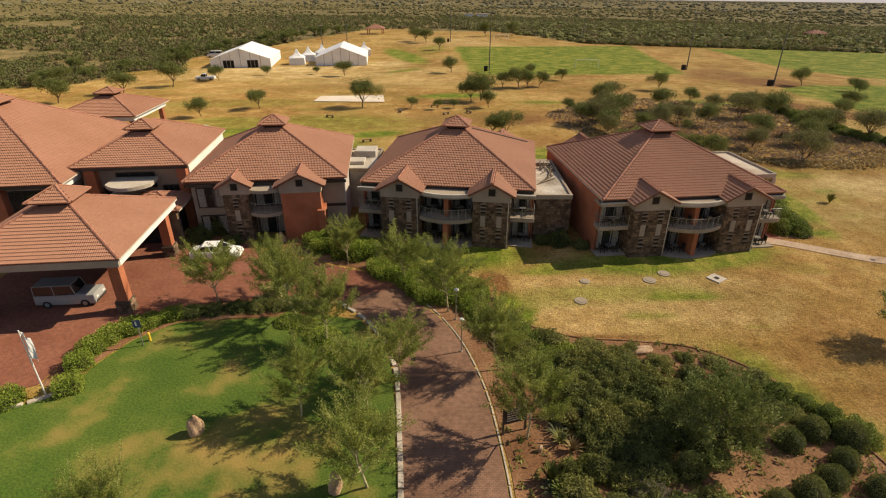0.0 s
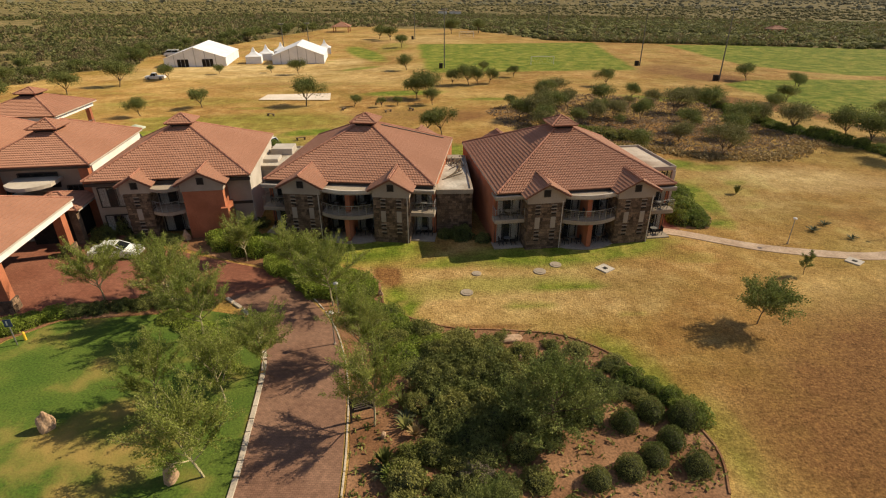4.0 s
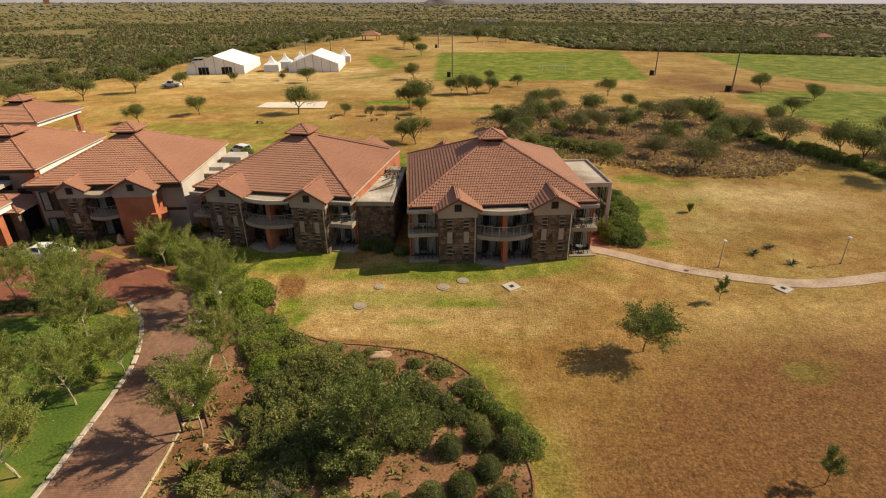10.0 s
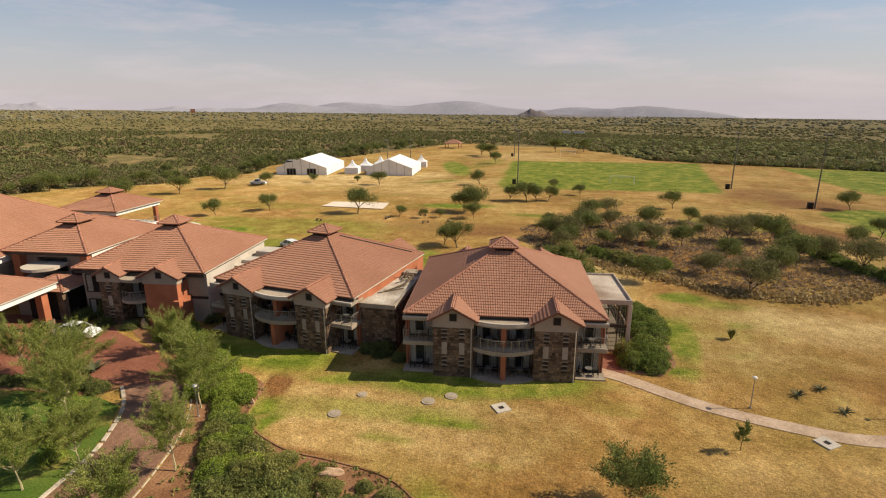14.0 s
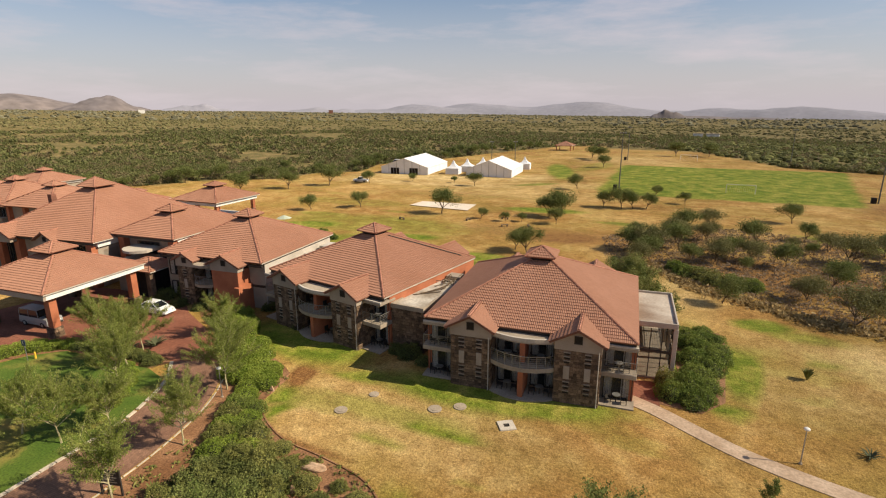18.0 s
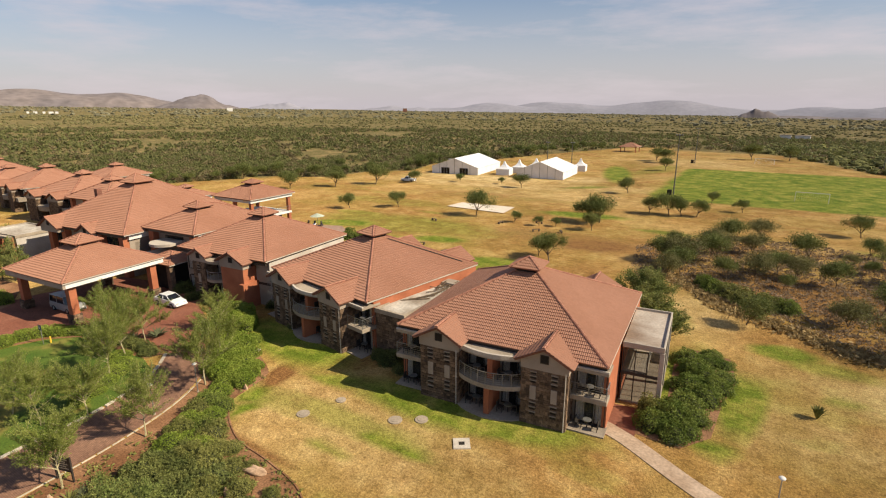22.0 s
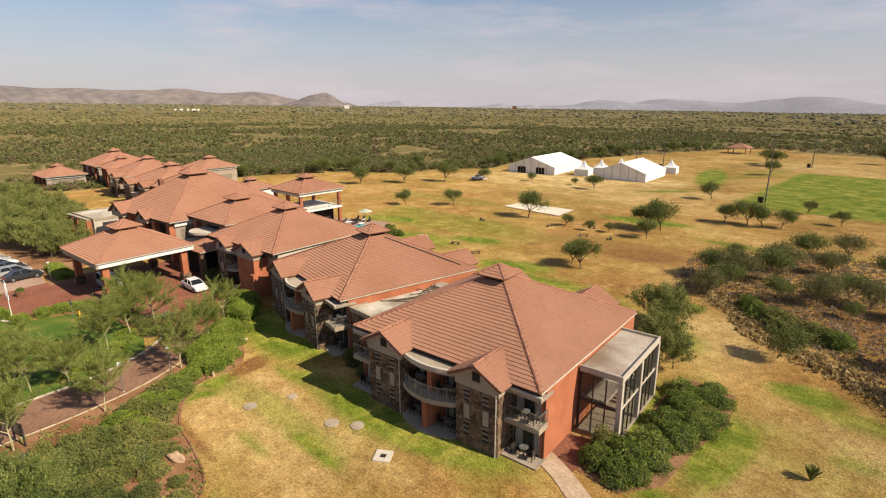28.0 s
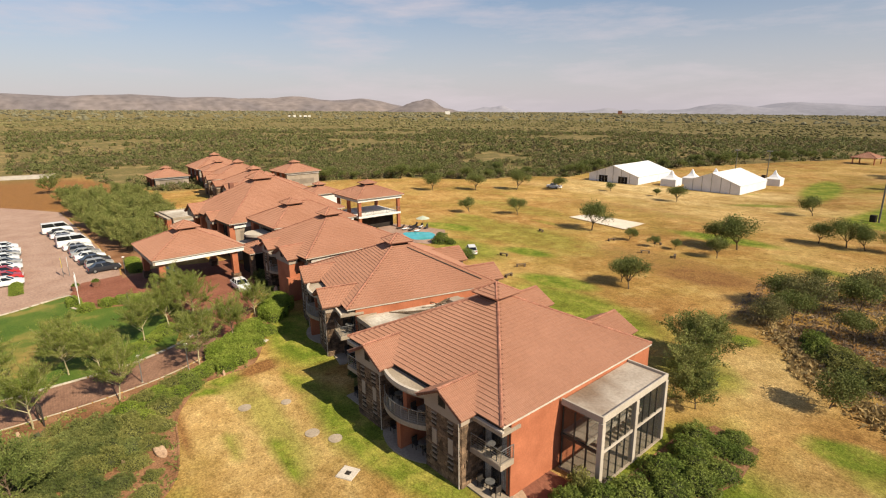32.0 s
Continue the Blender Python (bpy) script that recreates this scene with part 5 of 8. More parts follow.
for a in ((AX0, AY0, AX1, AY0 + 0.14), (AX0, AY1 - 0.14, AX1, AY1), (AX1 - 0.14, AY0 + 0.14, AX1, AY1 - 0.14)):
    part("parapet", B(a[0], a[1], AH - 0.42, a[2], a[3], AH + 0.05, 0.02), M_CREAM, atr, "pale concrete parapet")
for x, y in ((AX1 - 0.15, AY0 + 0.15), (AX1 - 0.15, AY0 + 4.3), (AX1 - 0.15, AY1 - 0.15)):
    part("column", B(x - 0.18, y - 0.18, 0, x + 0.18, y + 0.18, AH - 0.44, 0.02), M_CREAM, atr, "pale concrete column")
for y0, y1 in ((AY0 + 0.35, AY0 + 4.1), (AY0 + 4.5, AY1 - 0.35)):
    for z0, z1 in ((0.1, 2.5), (2.7, AH - 0.6)):
        for k in range(4):
            a, b = y0 + (y1 - y0) * k / 4, y0 + (y1 - y0) * (k + 1) / 4
            p = pane_part("pane", B(AX1 - 0.16, a, z0, AX1 - 0.14, b, z1), M_CLEAR, atr)
            part("mullion", B(AX1 - 0.20, a - 0.035, z0, AX1 - 0.10, a + 0.035, z1), M_FRAME, p)
for k in range(3):
    for z0, z1 in ((0.1, 2.5), (2.7, AH - 0.6)):
        a, b = AX0 + 0.1 + 0.96 * k, AX0 + 0.1 + 0.96 * (k + 1)
        p = pane_part("pane", B(a, AY0 + 0.14, z0, b, AY0 + 0.16, z1), M_CLEAR, atr)
        part("mullion", B(a - 0.04, AY0 + 0.09, z0, a + 0.04, AY0 + 0.2, z1), M_FRAME, p)
part("transom", B(AX0, AY0 + 0.08, 2.5, AX1 - 0.3, AY0 + 0.21, 2.72), M_FRAME, atr)
part("transom", B(AX1 - 0.21, AY0 + 0.3, 2.5, AX1 - 0.09, AY1 - 0.3, 2.7), M_CREAM, atr)
part("inner_wall", B(AX0 + 0.01, AY0 + 0.25, 0.1, AX0 + 0.06, AY1 - 0.2, AH - 0.42), M_RED, atr, "terracotta inner wall")
part("back_wall", B(AX0 + 0.06, AY1 - 0.16, 0.1, AX1 - 0.35, AY1 - 0.1, AH - 0.42), M_CREAM, atr, "cream rear wall")
for k in range(12):
    part("step", B(AX0 + 0.3, AY0 + 5.2 + 0.28 * k, 0.1 + 0.2 * k, AX0 + 1.7, AY0 + 5.5 + 0.28 * k, 0.3 + 0.2 * k), M_CONC, atr)

# third block: narrow stone pier, bowed balcony and a tall terracotta bay
b3 = thing("guest_block", pose(-25.3, 48.8, 0, 0, 0, 6), "two-storey guest block with a tall terracotta bay and tiled hip roof", "building", "guest blocks of the lodge")
W3, D3 = 15.8, 15.8
part("wall", B(0.4, 0.9, 0, W3 - 0.4, D3 - 0.4, 5.75), M_PLASTER, b3, "beige plastered walls")
hip_roof(b3, 0, 0, W3, D3, 6.05, 0.49, cup_size=1.45)
part("fascia", B(0.1, 0.12, 5.46, W3 - 0.1, 0.3, 5.74), M_FRAME, b3, "dark eaves board")
pier = stone_wall(b3, 3.9, -0.9, 6.2, 0.9, 0, 5.0, sides=(1, 1, 0, 1))
slots(pier, 5.0, -0.9, 5)
small_gable(b3, 5.05, 1.7, -1.3, 1.9, 5.75, 6.7, wz=4.9)
slab_bow(b3, "balcony", 6.2, 9.4, 0.9, -0.8, 0.8, 2.7, 3.05, M_CONC, "bowed concrete balcony")
railing(b3, curved(6.25, 9.35, -0.72, 0.8, 6), 3.05)
slab_bow(b3, "canopy", 6.1, 9.5, 1.4, -0.7, 0.8, 5.1, 5.42, M_CONC, "bowed concrete canopy")
for z in (0.1, 3.05):
    glazed_door(b3, 6.5, 9.2, 0.86, z, z + 2.1)
    glazed_door(b3, 0.9, 3.4, 0.86, z, z + 2.1)
part("bay", B(9.4, -1.15, 0, 13.2, 0.9, 5.05), M_RED, b3, "tall terracotta bay")
part("buttress", B(12.8, -1.55, 0, 13.5, 0.9, 3.2), M_RED, b3, "terracotta buttress")
small_gable(b3, 11.3, 2.45, -1.6, 2.6, 5.75, 7.0, wz=5.0)
part("band", B(13.4, 0.84, 2.7, W3 - 0.36, 0.92, 3.0), M_FRAME, b3, "dark wall band")
part("side_wall", B(W3 - 0.42, 0.9, 0, W3 - 0.3, D3 - 0.4, 5.6), M_PALE, b3, "pale rendered side wall")

# fourth block
b4 = thing("guest_block", pose(-37.0, 50.2, 0, 0, 0, 6), "lodge wing with a curved concrete canopy and tiled hip roof", "building", "guest blocks of the lodge")
W4, D4 = 11.4, 14.5
part("wall", B(0.5, 1.2, 0, W4 - 0.5, D4 - 0.5, 6.85), M_PLASTER, b4, "beige plastered walls")
hip_roof(b4, 0, 0, W4, D4, 7.0, 0.475, cup_size=1.5)
part("fascia", B(0.1, 0.12, 6.6, W4 - 0.1, 0.3, 6.86), M_FRAME, b4)
part("pier", B(1.2, 0.3, 0, 2.2, 1.3, 6.7), M_RED, b4, "terracotta pier")
part("pier", B(W4 - 1.3, 0.3, 0, W4 - 0.4, 1.3, 6.7), M_RED, b4, "terracotta pier")
part("side_beam", B(W4 - 0.5, 1.0, 5.9, W4 - 0.25, D4 - 0.4, 6.8), M_WHITE, b4, "white side beam under the eaves")
slab_bow(b4, "canopy", 3.7, 8.0, 1.2, -1.2, 1.3, 5.25, 5.6, M_CREAM, "pale curved concrete canopy")
part("balcony", B(3.2, -3.0, 3.3, 8.2, 1.2, 4.1, 0.04), M_CREAM, b4, "solid pale concrete balcony front")
part("wall_low", B(3.6, -2.4, 0, 7.8, 1.2, 3.3), M_PLASTER, b4)
part("stone_base", B(7.9, -1.0, 0, 9.4, 0.6, 3.6), M_STONE, b4, "stone pier")
for x0, x1, z in ((2.4, 3.7, 3.0), (8.2, 9.8, 3.0), (3.9, 7.6, 4.45)):
    glazed_door(b4, x0, x1, 1.16, z, z + 1.6, curtain=False)

# main hall behind the entrance
mh = thing("main_hall", pose(-55.5, 44.3, 0, 0, 0, 8), "large lodge hall with a broad tiled hip roof and terracotta piers", "building")
WM, DM = 20.0, 22.0
part("wall", B(0.8, 1.2, 0, WM - 0.8, DM - 0.8, 6.3), M_PLASTER, mh, "beige plastered walls")
hip_roof(mh, 0, 0, WM, DM, 6.5, 0.62, cup_size=1.8)
part("fascia", B(0.1, 0.12, 6.08, WM - 0.1, 0.32, 6.36), M_FRAME, mh)
part("side_beam", B(WM - 0.85, 1.0, 5.6, WM - 0.45, DM - 0.8, 6.3), M_WHITE, mh, "white side beam under the eaves")
for u in (1.0, 4.6, 10.0, 13.4, 18.2):
    part("pier", B(u, 0.3, 0, u + 0.95, 1.3, 6.2), M_RED, mh, "terracotta pier")
for u0, u1 in ((2.1, 4.4), (11.1, 13.2), (14.6, 18.0)):
    glazed_door(mh, u0, u1, 1.16, 0.2, 5.6, curtain=False)
small_gable(mh, 3.2, 2.6, -1.0, 3.6, 6.35, 7.9, wz=5.6)
small_gable(mh, 11.8, 2.0, -0.8, 2.6, 6.35, 7.5, wz=5.6)
part("side_window", B(WM - 0.83, 2.0, 1.0, WM - 0.76, 4.2, 5.0), M_GLASS, mh)
part("chimney", B(4.6, 6.2, 9.5, 5.4, 7.0, 11.3, 0.03), M_UNDER, mh, "square brown chimney")
fl = end_link("porch", 0, 0, 9.5, 6.5, 8, 4.4, -68.5, 40.5, "low flat-roofed porch with brick piers", stone=False)
for u in (0.2, 3.0, 6.0, 9.0):
    part("pier", B(u, -1.2, 0, u + 0.7, -0.4, 4.3), M_RED, fl, "brick-red pier")
part("beam", B(0, -1.1, 4.1, 9.7, -0.5, 4.5), M_CONC, fl)

# entrance canopy on four terracotta piers
cn4 = thing("entrance_canopy", pose(-36.3, 33.1, 0, 0, 0, 6), "drive-through entrance canopy with tiled roof on terracotta piers", "canopy")
WC, DC = 12.6, 12.4
hip_roof(cn4, 0, 0, WC, DC, 5.2, 0.475, cup_size=1.7)
for x, y in ((0.7, 0.9), (WC - 1.5, 0.9), (WC - 1.5, DC - 1.7), (0.7, DC - 1.7)):
    p = part("pier", B(x, y, 0, x + 0.8, y + 0.8, 4.7), M_RED, cn4, "terracotta pier on a stone foot")
    stone_wall(cn4, x - 0.12, y - 0.12, x + 0.92, y + 0.92, 0, 1.1, name="pier_foot")
for a in ((0.15, 0.12, WC - 0.15, 0.42), (0.15, DC - 0.42, WC - 0.15, DC - 0.12), (0.15, 0.42, 0.45, DC - 0.42), (WC - 0.45, 0.42, WC - 0.15, DC - 0.42)):
    part("edge_beam", B(a[0], a[1], 4.48, a[2], a[3], 5.03), M_WHITE if a[0] > 5 or a[1] > 5 else M_PLASTER, cn4, "pale edge beam")
part("soffit", B(0.45, 0.42, 4.9, WC - 0.45, DC - 0.42, 5.0), M_DARK, cn4, "dark boarded soffit")
ent = thing("entrance_link", pose(-27.0, 47.6, 0, 0, 0, 6), "low tiled link roof behind the entrance canopy", "building")
hip_roof(ent, -4.2, -0.4, 1.5, 4.8, 3.7, 0.4, cup_size=0)
# the recess's shade is put into the wall's near-black colour
part("wall", B(-3.7, 0.4, 0, 0.2, 4.4, 3.6), M_DARK, ent, "recessed wall painted near-black as shade")
part("pier", B(0.4, -0.1, 0, 1.1, 0.6, 3.6), M_STONE, ent, "stone pier")

# open terrace pavilion over the pool
pv = thing("terrace_pavilion", pose(-53.2, 72.3, 0, 0, 0, 3), "open two-storey terrace pavilion with tiled roof and red columns", "building")
hip_roof(pv, 0, 0, 11.2, 11.2, 7.1, 0.40, cup_size=1.5)
part("floor_slab", B(0.6, 0.6, 3.0, 10.6, 10.6, 3.4), M_WHITE, pv, "white upper terrace slab")
for a in ((0.4, 0.4, 10.8, 0.65), (0.4, 10.55, 10.8, 10.8), (0.4, 0.65, 0.65, 10.55), (10.55, 0.65, 10.8, 10.55)):
    part("edge_beam", B(a[0], a[1], 6.35, a[2], a[3], 6.94), M_WHITE, pv, "white edge beam")
for x, y in ((0.7, 0.7), (5.3, 0.7), (9.9, 0.7), (9.9, 9.9), (0.7, 9.9)):
    part("column", B(x, y, 0, x + 0.6, y + 0.6, 6.4), M_RED, pv, "terracotta column")
railing(pv, [(0.7, 0.66), (4, 0.66), (7.2, 0.66), (10.55, 0.66), (10.55, 4), (10.55, 7.2), (10.55, 10.5)], 3.4)
# wall coloured near-black to paint the shade under the terrace
part("wall", B(0.8, 2.0, 0, 8.0, 10.2, 3.0), M_DARK, pv, "recessed lower wall painted near-black as shade")
vp = thing("small_pavilion", pose(-68.0, 69.5, 0, 0, 0, 5), "small tiled roof beyond the hall", "building")
hip_roof(vp, 0, 0, 8, 8, 6.0, 0.4, cup_size=1.2, w=0.45, g=0.5)
part("wall", B(0.5, 0.5, 0, 7.5, 7.5, 5.9), M_WHITE, vp)


# far wing: repeats of the lodge blocks, seen from a distance
def far_block(ox, oy, turn, W, D, z, tan, label, gables=True):
    b = thing("guest_block", pose(ox, oy, 0, 0, 0, turn), label, "building", "far wing of the lodge")
    part("wall", B(1.0, 1.2, 0, W - 1.0, D - 0.6, z - 0.15), M_PLASTER, b)
    part("side_beam", B(W - 0.96, 1.0, z - 0.75, W - 0.6, D - 0.6, z - 0.2), M_WHITE, b, "white side beam under the eaves")
    hip_roof(b, 0, 0, W, D, z, tan, cup_size=1.5, w=0.6, g=0.6)
    if gables:
        for a, c in ((2.5, 6.0), (11.0, 14.5)):
            stone_wall(b, a, -1.2, c, 0.9, 0, 4.9, sides=(1, 1, 0, 0))
            small_gable(b, (a + c) / 2, (c - a) / 2 + 0.5, -1.6, 2.2, z - 0.1, z + 1.1, wz=4.8)
        slab_bow(b, "balcony", 6.0, 11.0, 0.9, -0.9, 0.8, 2.6, 3.6, M_CONC, "bowed concrete balcony")
        part("corner_balcony", B(14.5, -0.7, 2.6, W, 0.9, 3.5), M_CONC, b)
        for z0 in (0.2, 3.0):
            glazed_door(b, 6.3, 10.7, 0.86, z0, z0 + 2.1)
            glazed_door(b, 14.6, W - 0.6, 0.86, z0, z0 + 2.1)
    else:
        for k in range(3):
            u = 1.4 + (W - 4.4) * k / 2
            part("pier", B(u - 0.35, 0.5, 0, u + 0.35, 1.2, z - 0.2), M_RED, b, "terracotta pier")
            glazed_door(b, u + 0.5, min(u + 3.4, W - 1.2), 1.2, 0.1, min(z - 0.6, 2.7), curtain=False)
        part("side_window", B(W - 1.02, 2.4, 0.9, W - 0.94, D - 2.4, min(z - 1.0, 2.6)), M_GLASS, b)
    return b


far_block(-99.5, 57.5, 6, 16.5, 16.5, 5.6, 0.475, "distant stone-clad lodge block with tiled hip roof")
far_block(-124.0, 60.5, -5, 16.5, 16.5, 5.6, 0.475, "distant stone-clad lodge block with tiled hip roof")
far_block(-160.0, 60.0, 2, 17, 17, 5.4, 0.475, "last tiled lodge block before the scrub", gables=False)
far_block(-140.0, 61.0, -3, 11, 11, 5.8, 0.475, "small tiled link block of the far wing", gables=False)
far_block(-82.0, 58.0, 8, 13, 14, 6.2, 0.50, "tiled lodge block joined to the main hall", gables=False)
far_block(-129, 81, 5, 13, 13, 4.9, 0.42, "tiled pavilion at the edge of the park", gables=False)
far_block(-156, 46, 4, 13, 12, 3.4, 0.42, "low tiled service house among trees", gables=False)


# ---- paving, lawn and beds ----
def paver_mat(name, c1, c2, mortar, sx, sy):
    m = mat(name, c1, c2, 0.3, 3.0, 0.9, 0.2, fine_amount=0.18)
    n, l = m.node_tree.nodes, m.node_tree.links
    b = n["Principled BSDF"]
    geo = n.new("ShaderNodeNewGeometry")
    br = n.new("ShaderNodeTexBrick")
    br.inputs["Scale"].default_value = 1.0
    br.inputs["Brick Width"].default_value, br.inputs["Row Height"].default_value, br.inputs["Mortar Size"].default_value = sx, sy, 0.012
    br.inputs["Color1"].default_value, br.inputs["Color2"].default_value, br.inputs["Mortar"].default_value = (1, 1, 1, 1), (0.78, 0.78, 0.78, 1), (*mortar, 1)
    l.new(geo.outputs["Position"], br.inputs["Vector"])
    mx = n.new("ShaderNodeMixRGB")
    mx.blend_type = "MULTIPLY"
    mx.inputs["Fac"].default_value = 1
    l.new(b.inputs["Base Color"].links[0].from_socket, mx.inputs["Color1"])
    l.new(br.outputs["Color"], mx.inputs["Color2"])
    l.new(mx.outputs["Color"], b.inputs["Base Color"])
    return m


M_DRIVE = paver_mat("red_paving", (0.235, 0.085, 0.05), (0.295, 0.118, 0.072), (0.6, 0.6, 0.6), 0.22, 0.11)
M_ROAD = paver_mat("brown_paving", (0.225, 0.118, 0.076), (0.298, 0.166, 0.108), (0.55, 0.55, 0.55), 0.22, 0.11)
M_PARKING = paver_mat("parking_paving", (0.36, 0.23, 0.17), (0.43, 0.29, 0.22), (0.7, 0.7, 0.7), 0.22, 0.11)
M_MULCH = mat("red_brown_mulch", (0.17, 0.078, 0.034), (0.31, 0.165, 0.085), 0.3, 7, 0.95, 0.8, fine_amount=0.4)
M_SAND = mat("pale_sand", (0.66, 0.56, 0.44), (0.74, 0.64, 0.52), 0.3, 3, 0.95, 0.3, fine_amount=0.1)
M_PATH = mat("pale_path", (0.42, 0.295, 0.195), (0.55, 0.41, 0.29), 0.5, 5, 0.95, 0.3, fine_amount=0.2)
M_LAWN = mat("green_lawn", (0.058, 0.104, 0.011), (0.10, 0.138, 0.019), 0.3, 7, 0.95, 0.6, fine_amount=0.34, dist=0.06)
n_, l_ = M_LAWN.node_tree.nodes, M_LAWN.node_tree.links
dry = n_.new("ShaderNodeTexNoise")
dry.inputs["Scale"].default_value, dry.inputs["Detail"].default_value = 0.3, 7
geo_ = n_.new("ShaderNodeNewGeometry")
l_.new(geo_.outputs["Position"], dry.inputs["Vector"])
dr = n_.new("ShaderNodeValToRGB")
dr.color_ramp.elements[0].position, dr.color_ramp.elements[1].position = 0.50, 0.74
dd = n_.new("ShaderNodeVectorMath")
dd.operation = "DISTANCE"
dd.inputs[1].default_value = (-11.5, 19.5, 0)
l_.new(geo_.outputs["Position"], dd.inputs[0])
dw = n_.new("ShaderNodeMapRange")
dw.inputs["From Min"].default_value, dw.inputs["From Max"].default_value = 1.0, 8.0
dw.inputs["To Min"].default_value, dw.inputs["To Max"].default_value = 0.17, -0.04
l_.new(dd.outputs["Value"], dw.inputs["Value"])
da = n_.new("ShaderNodeMath")
l_.new(dry.outputs["Fac"], da.inputs[0])
l_.new(dw.outputs["Result"], da.inputs[1])
l_.new(da.outputs["Value"], dr.inputs["Fac"])
dm = n_.new("ShaderNodeMixRGB")
dm.inputs["Color2"].default_value = (0.28, 0.195, 0.055, 1)
pb = n_["Principled BSDF"]
l_.new(pb.inputs["Base Color"].links[0].from_socket, dm.inputs["Color1"])
l_.new(dr.outputs["Color"], dm.inputs["Fac"])
l_.new(dm.outputs["Color"], pb.inputs["Base Color"])

LEFT = smooth_line([(-1.9, -45), (-1.9, 4), (-1.9, 12), (-1.95, 17.7), (-2.3, 22), (-2.7, 26), (-3.1, 28.6), (-4.0, 31.0), (-5.8, 34.3), (-8.5, 36.9)], 0.7)
RIGHT = smooth_line([(3.4, -45), (3.4, 4), (3.4, 12), (3.35, 18), (3.1, 22), (2.6, 26.3), (1.5, 30.7), (0.3, 33.5), (-1.1, 35.7), (-3.9, 39.2), (-6.7, 41.7), (-12, 43.9), (-18, 46.5)], 0.7)
road_pts = [(p.x, p.y) for p in LEFT] + [(p.x, p.y) for p in RIGHT[::-1] if p.y < 39.3]
sheet("road", road_pts, 0.02, M_ROAD, "narrow brick-paved drive with pale kerbs", "road")
sheet("forecourt", [(-8.5, 36.9), (-12.5, 37.6), (-20.5, 36.4), (-24, 34.2), (-26, 31.5), (-26.2, 26.8), (-32.3, 24.5), (-38, 26), (-40, 36), (-38, 47.2), (-24, 50.5), (-18, 46.5), (-12, 43.9), (-6.7, 41.7), (-3.9, 39.25)], 0.015, M_DRIVE, "red brick-paved forecourt before the entrance", "paving")
sheet("parking_area", [(-38, 26.0), (-38, 31), (-44, 31.2), (-74, 27.4), (-111, 22.3), (-119, 16.6), (-129, 8.8), (-126, -30), (-60, -30), (-29, -20), (-28, 8), (-28.4, 17.2), (-32.3, 24.45)], 0.012, M_PARKING, "pale brick-paved car park", "paving")
sheet("lawn", [(-2.2, -45), (-2.2, 17.7), (-2.7, 22), (-3.1, 26), (-3.5, 28.6), (-4.4, 31), (-6.3, 34.2), (-9.3, 35), (-20.3, 33.9), (-22.6, 31.6), (-23.6, 29), (-24.2, 26.2), (-27, 24.3), (-32, 24.2), (-28.2, 17.4), (-27, -45)], 0.006, M_LAWN, "watered green lawn with dry brown patches", "lawn")
BED = [(3.7, -14), (3.7, 4), (3.7, 18), (3.4, 22), (2.9, 26.3), (1.8, 30.7), (0.6, 33.5), (-0.8, 35.7), (-3.6, 39.3), (-6.4, 41.9), (-12, 44.3), (-17, 47.5), (-14, 50), (-9, 47.5), (-7.2, 45.6), (-2, 42.6), (3.3, 40.0), (4.2, 37), (5.0, 34.6), (9.4, 32.1), (14.0, 31.5), (18.1, 30.6), (21.2, 27.9), (22.8, 24.3), (24.0, 20.1), (23.2, 17), (21, 8), (17, -6), (9, -14)]
bed = smooth_line(BED, 0.8, closed=True)
sheet("planting_bed", [(p.x, p.y) for p in bed], 0.01, M_MULCH, "red-brown mulched planting bed", "bed")
sheet("planting_bed", [(-9.3, 35.1), (-20.2, 34.0), (-22.7, 31.7), (-23.8, 29), (-24.4, 26.4), (-26.1, 26.8), (-25.9, 31.5), (-24, 34.1), (-20.5, 36.3), (-12.5, 37.5), (-8.6, 36.8)], 0.012, M_MULCH, "mulched bed between lawn and forecourt", "bed")
sheet("planting_bed", [(-37, 31.2), (-38, 33.6), (-46, 37.6), (-75, 33.5), (-110, 28), (-112, 22.5), (-74, 27.6), (-44, 31.4)], 0.02, M_MULCH, "bed along the car park", "bed")
edge = smooth_line([(3.3, 40.0), (4.2, 37), (5.0, 34.6), (9.4, 32.1), (14.0, 31.5), (18.1, 30.6), (21.2, 27.9), (22.8, 24.3), (24.0, 20.1), (23.2, 17)], 0.6)
tagged(part("bed_edging", strip_mesh(bmesh.new(), offset_line(edge, 0.06), offset_line(edge, -0.06), -0.02, 0.08), M_MULCH), "low dark edging round the planting bed", "edging", kind="structure")
M_KERB = mat("kerb_concrete", (0.42, 0.36, 0.28), (0.52, 0.45, 0.36), 0.8, 8, 0.9, 0.2, vary=0.08, fine_amount=0.15)
KERB = bmesh.new()
box(KERB, -0.15, -0.498, -0.05, 0.15, 0.498, 0.11)
bmesh.ops.bevel(KERB, geom=KERB.edges[:], offset=0.02, segments=1, affect="EDGES")
kerb_mesh = bpy.data.meshes.new("kerb_stone")
KERB.to_mesh(kerb_mesh)
KERB.free()
kerb_mesh.materials.append(M_KERB)


def kerb(name, pts, label, w=1.0, sink=0.0):
    k = tagged(new(name), label, "kerb", kind="structure")
    ln = smooth_line(pts, 0.96)
    for a, b in zip(ln[:-1], ln[1:]):
        o = new("kerb_stone", kerb_mesh)
        o.parent = k
        o.matrix_local = pose((a.x + b.x) / 2, (a.y + b.y) / 2, sink, 0, 0, math.degrees(math.atan2(b.y - a.y, b.x - a.x)) - 90) @ Matrix.Diagonal((w, 1, 1, 1))


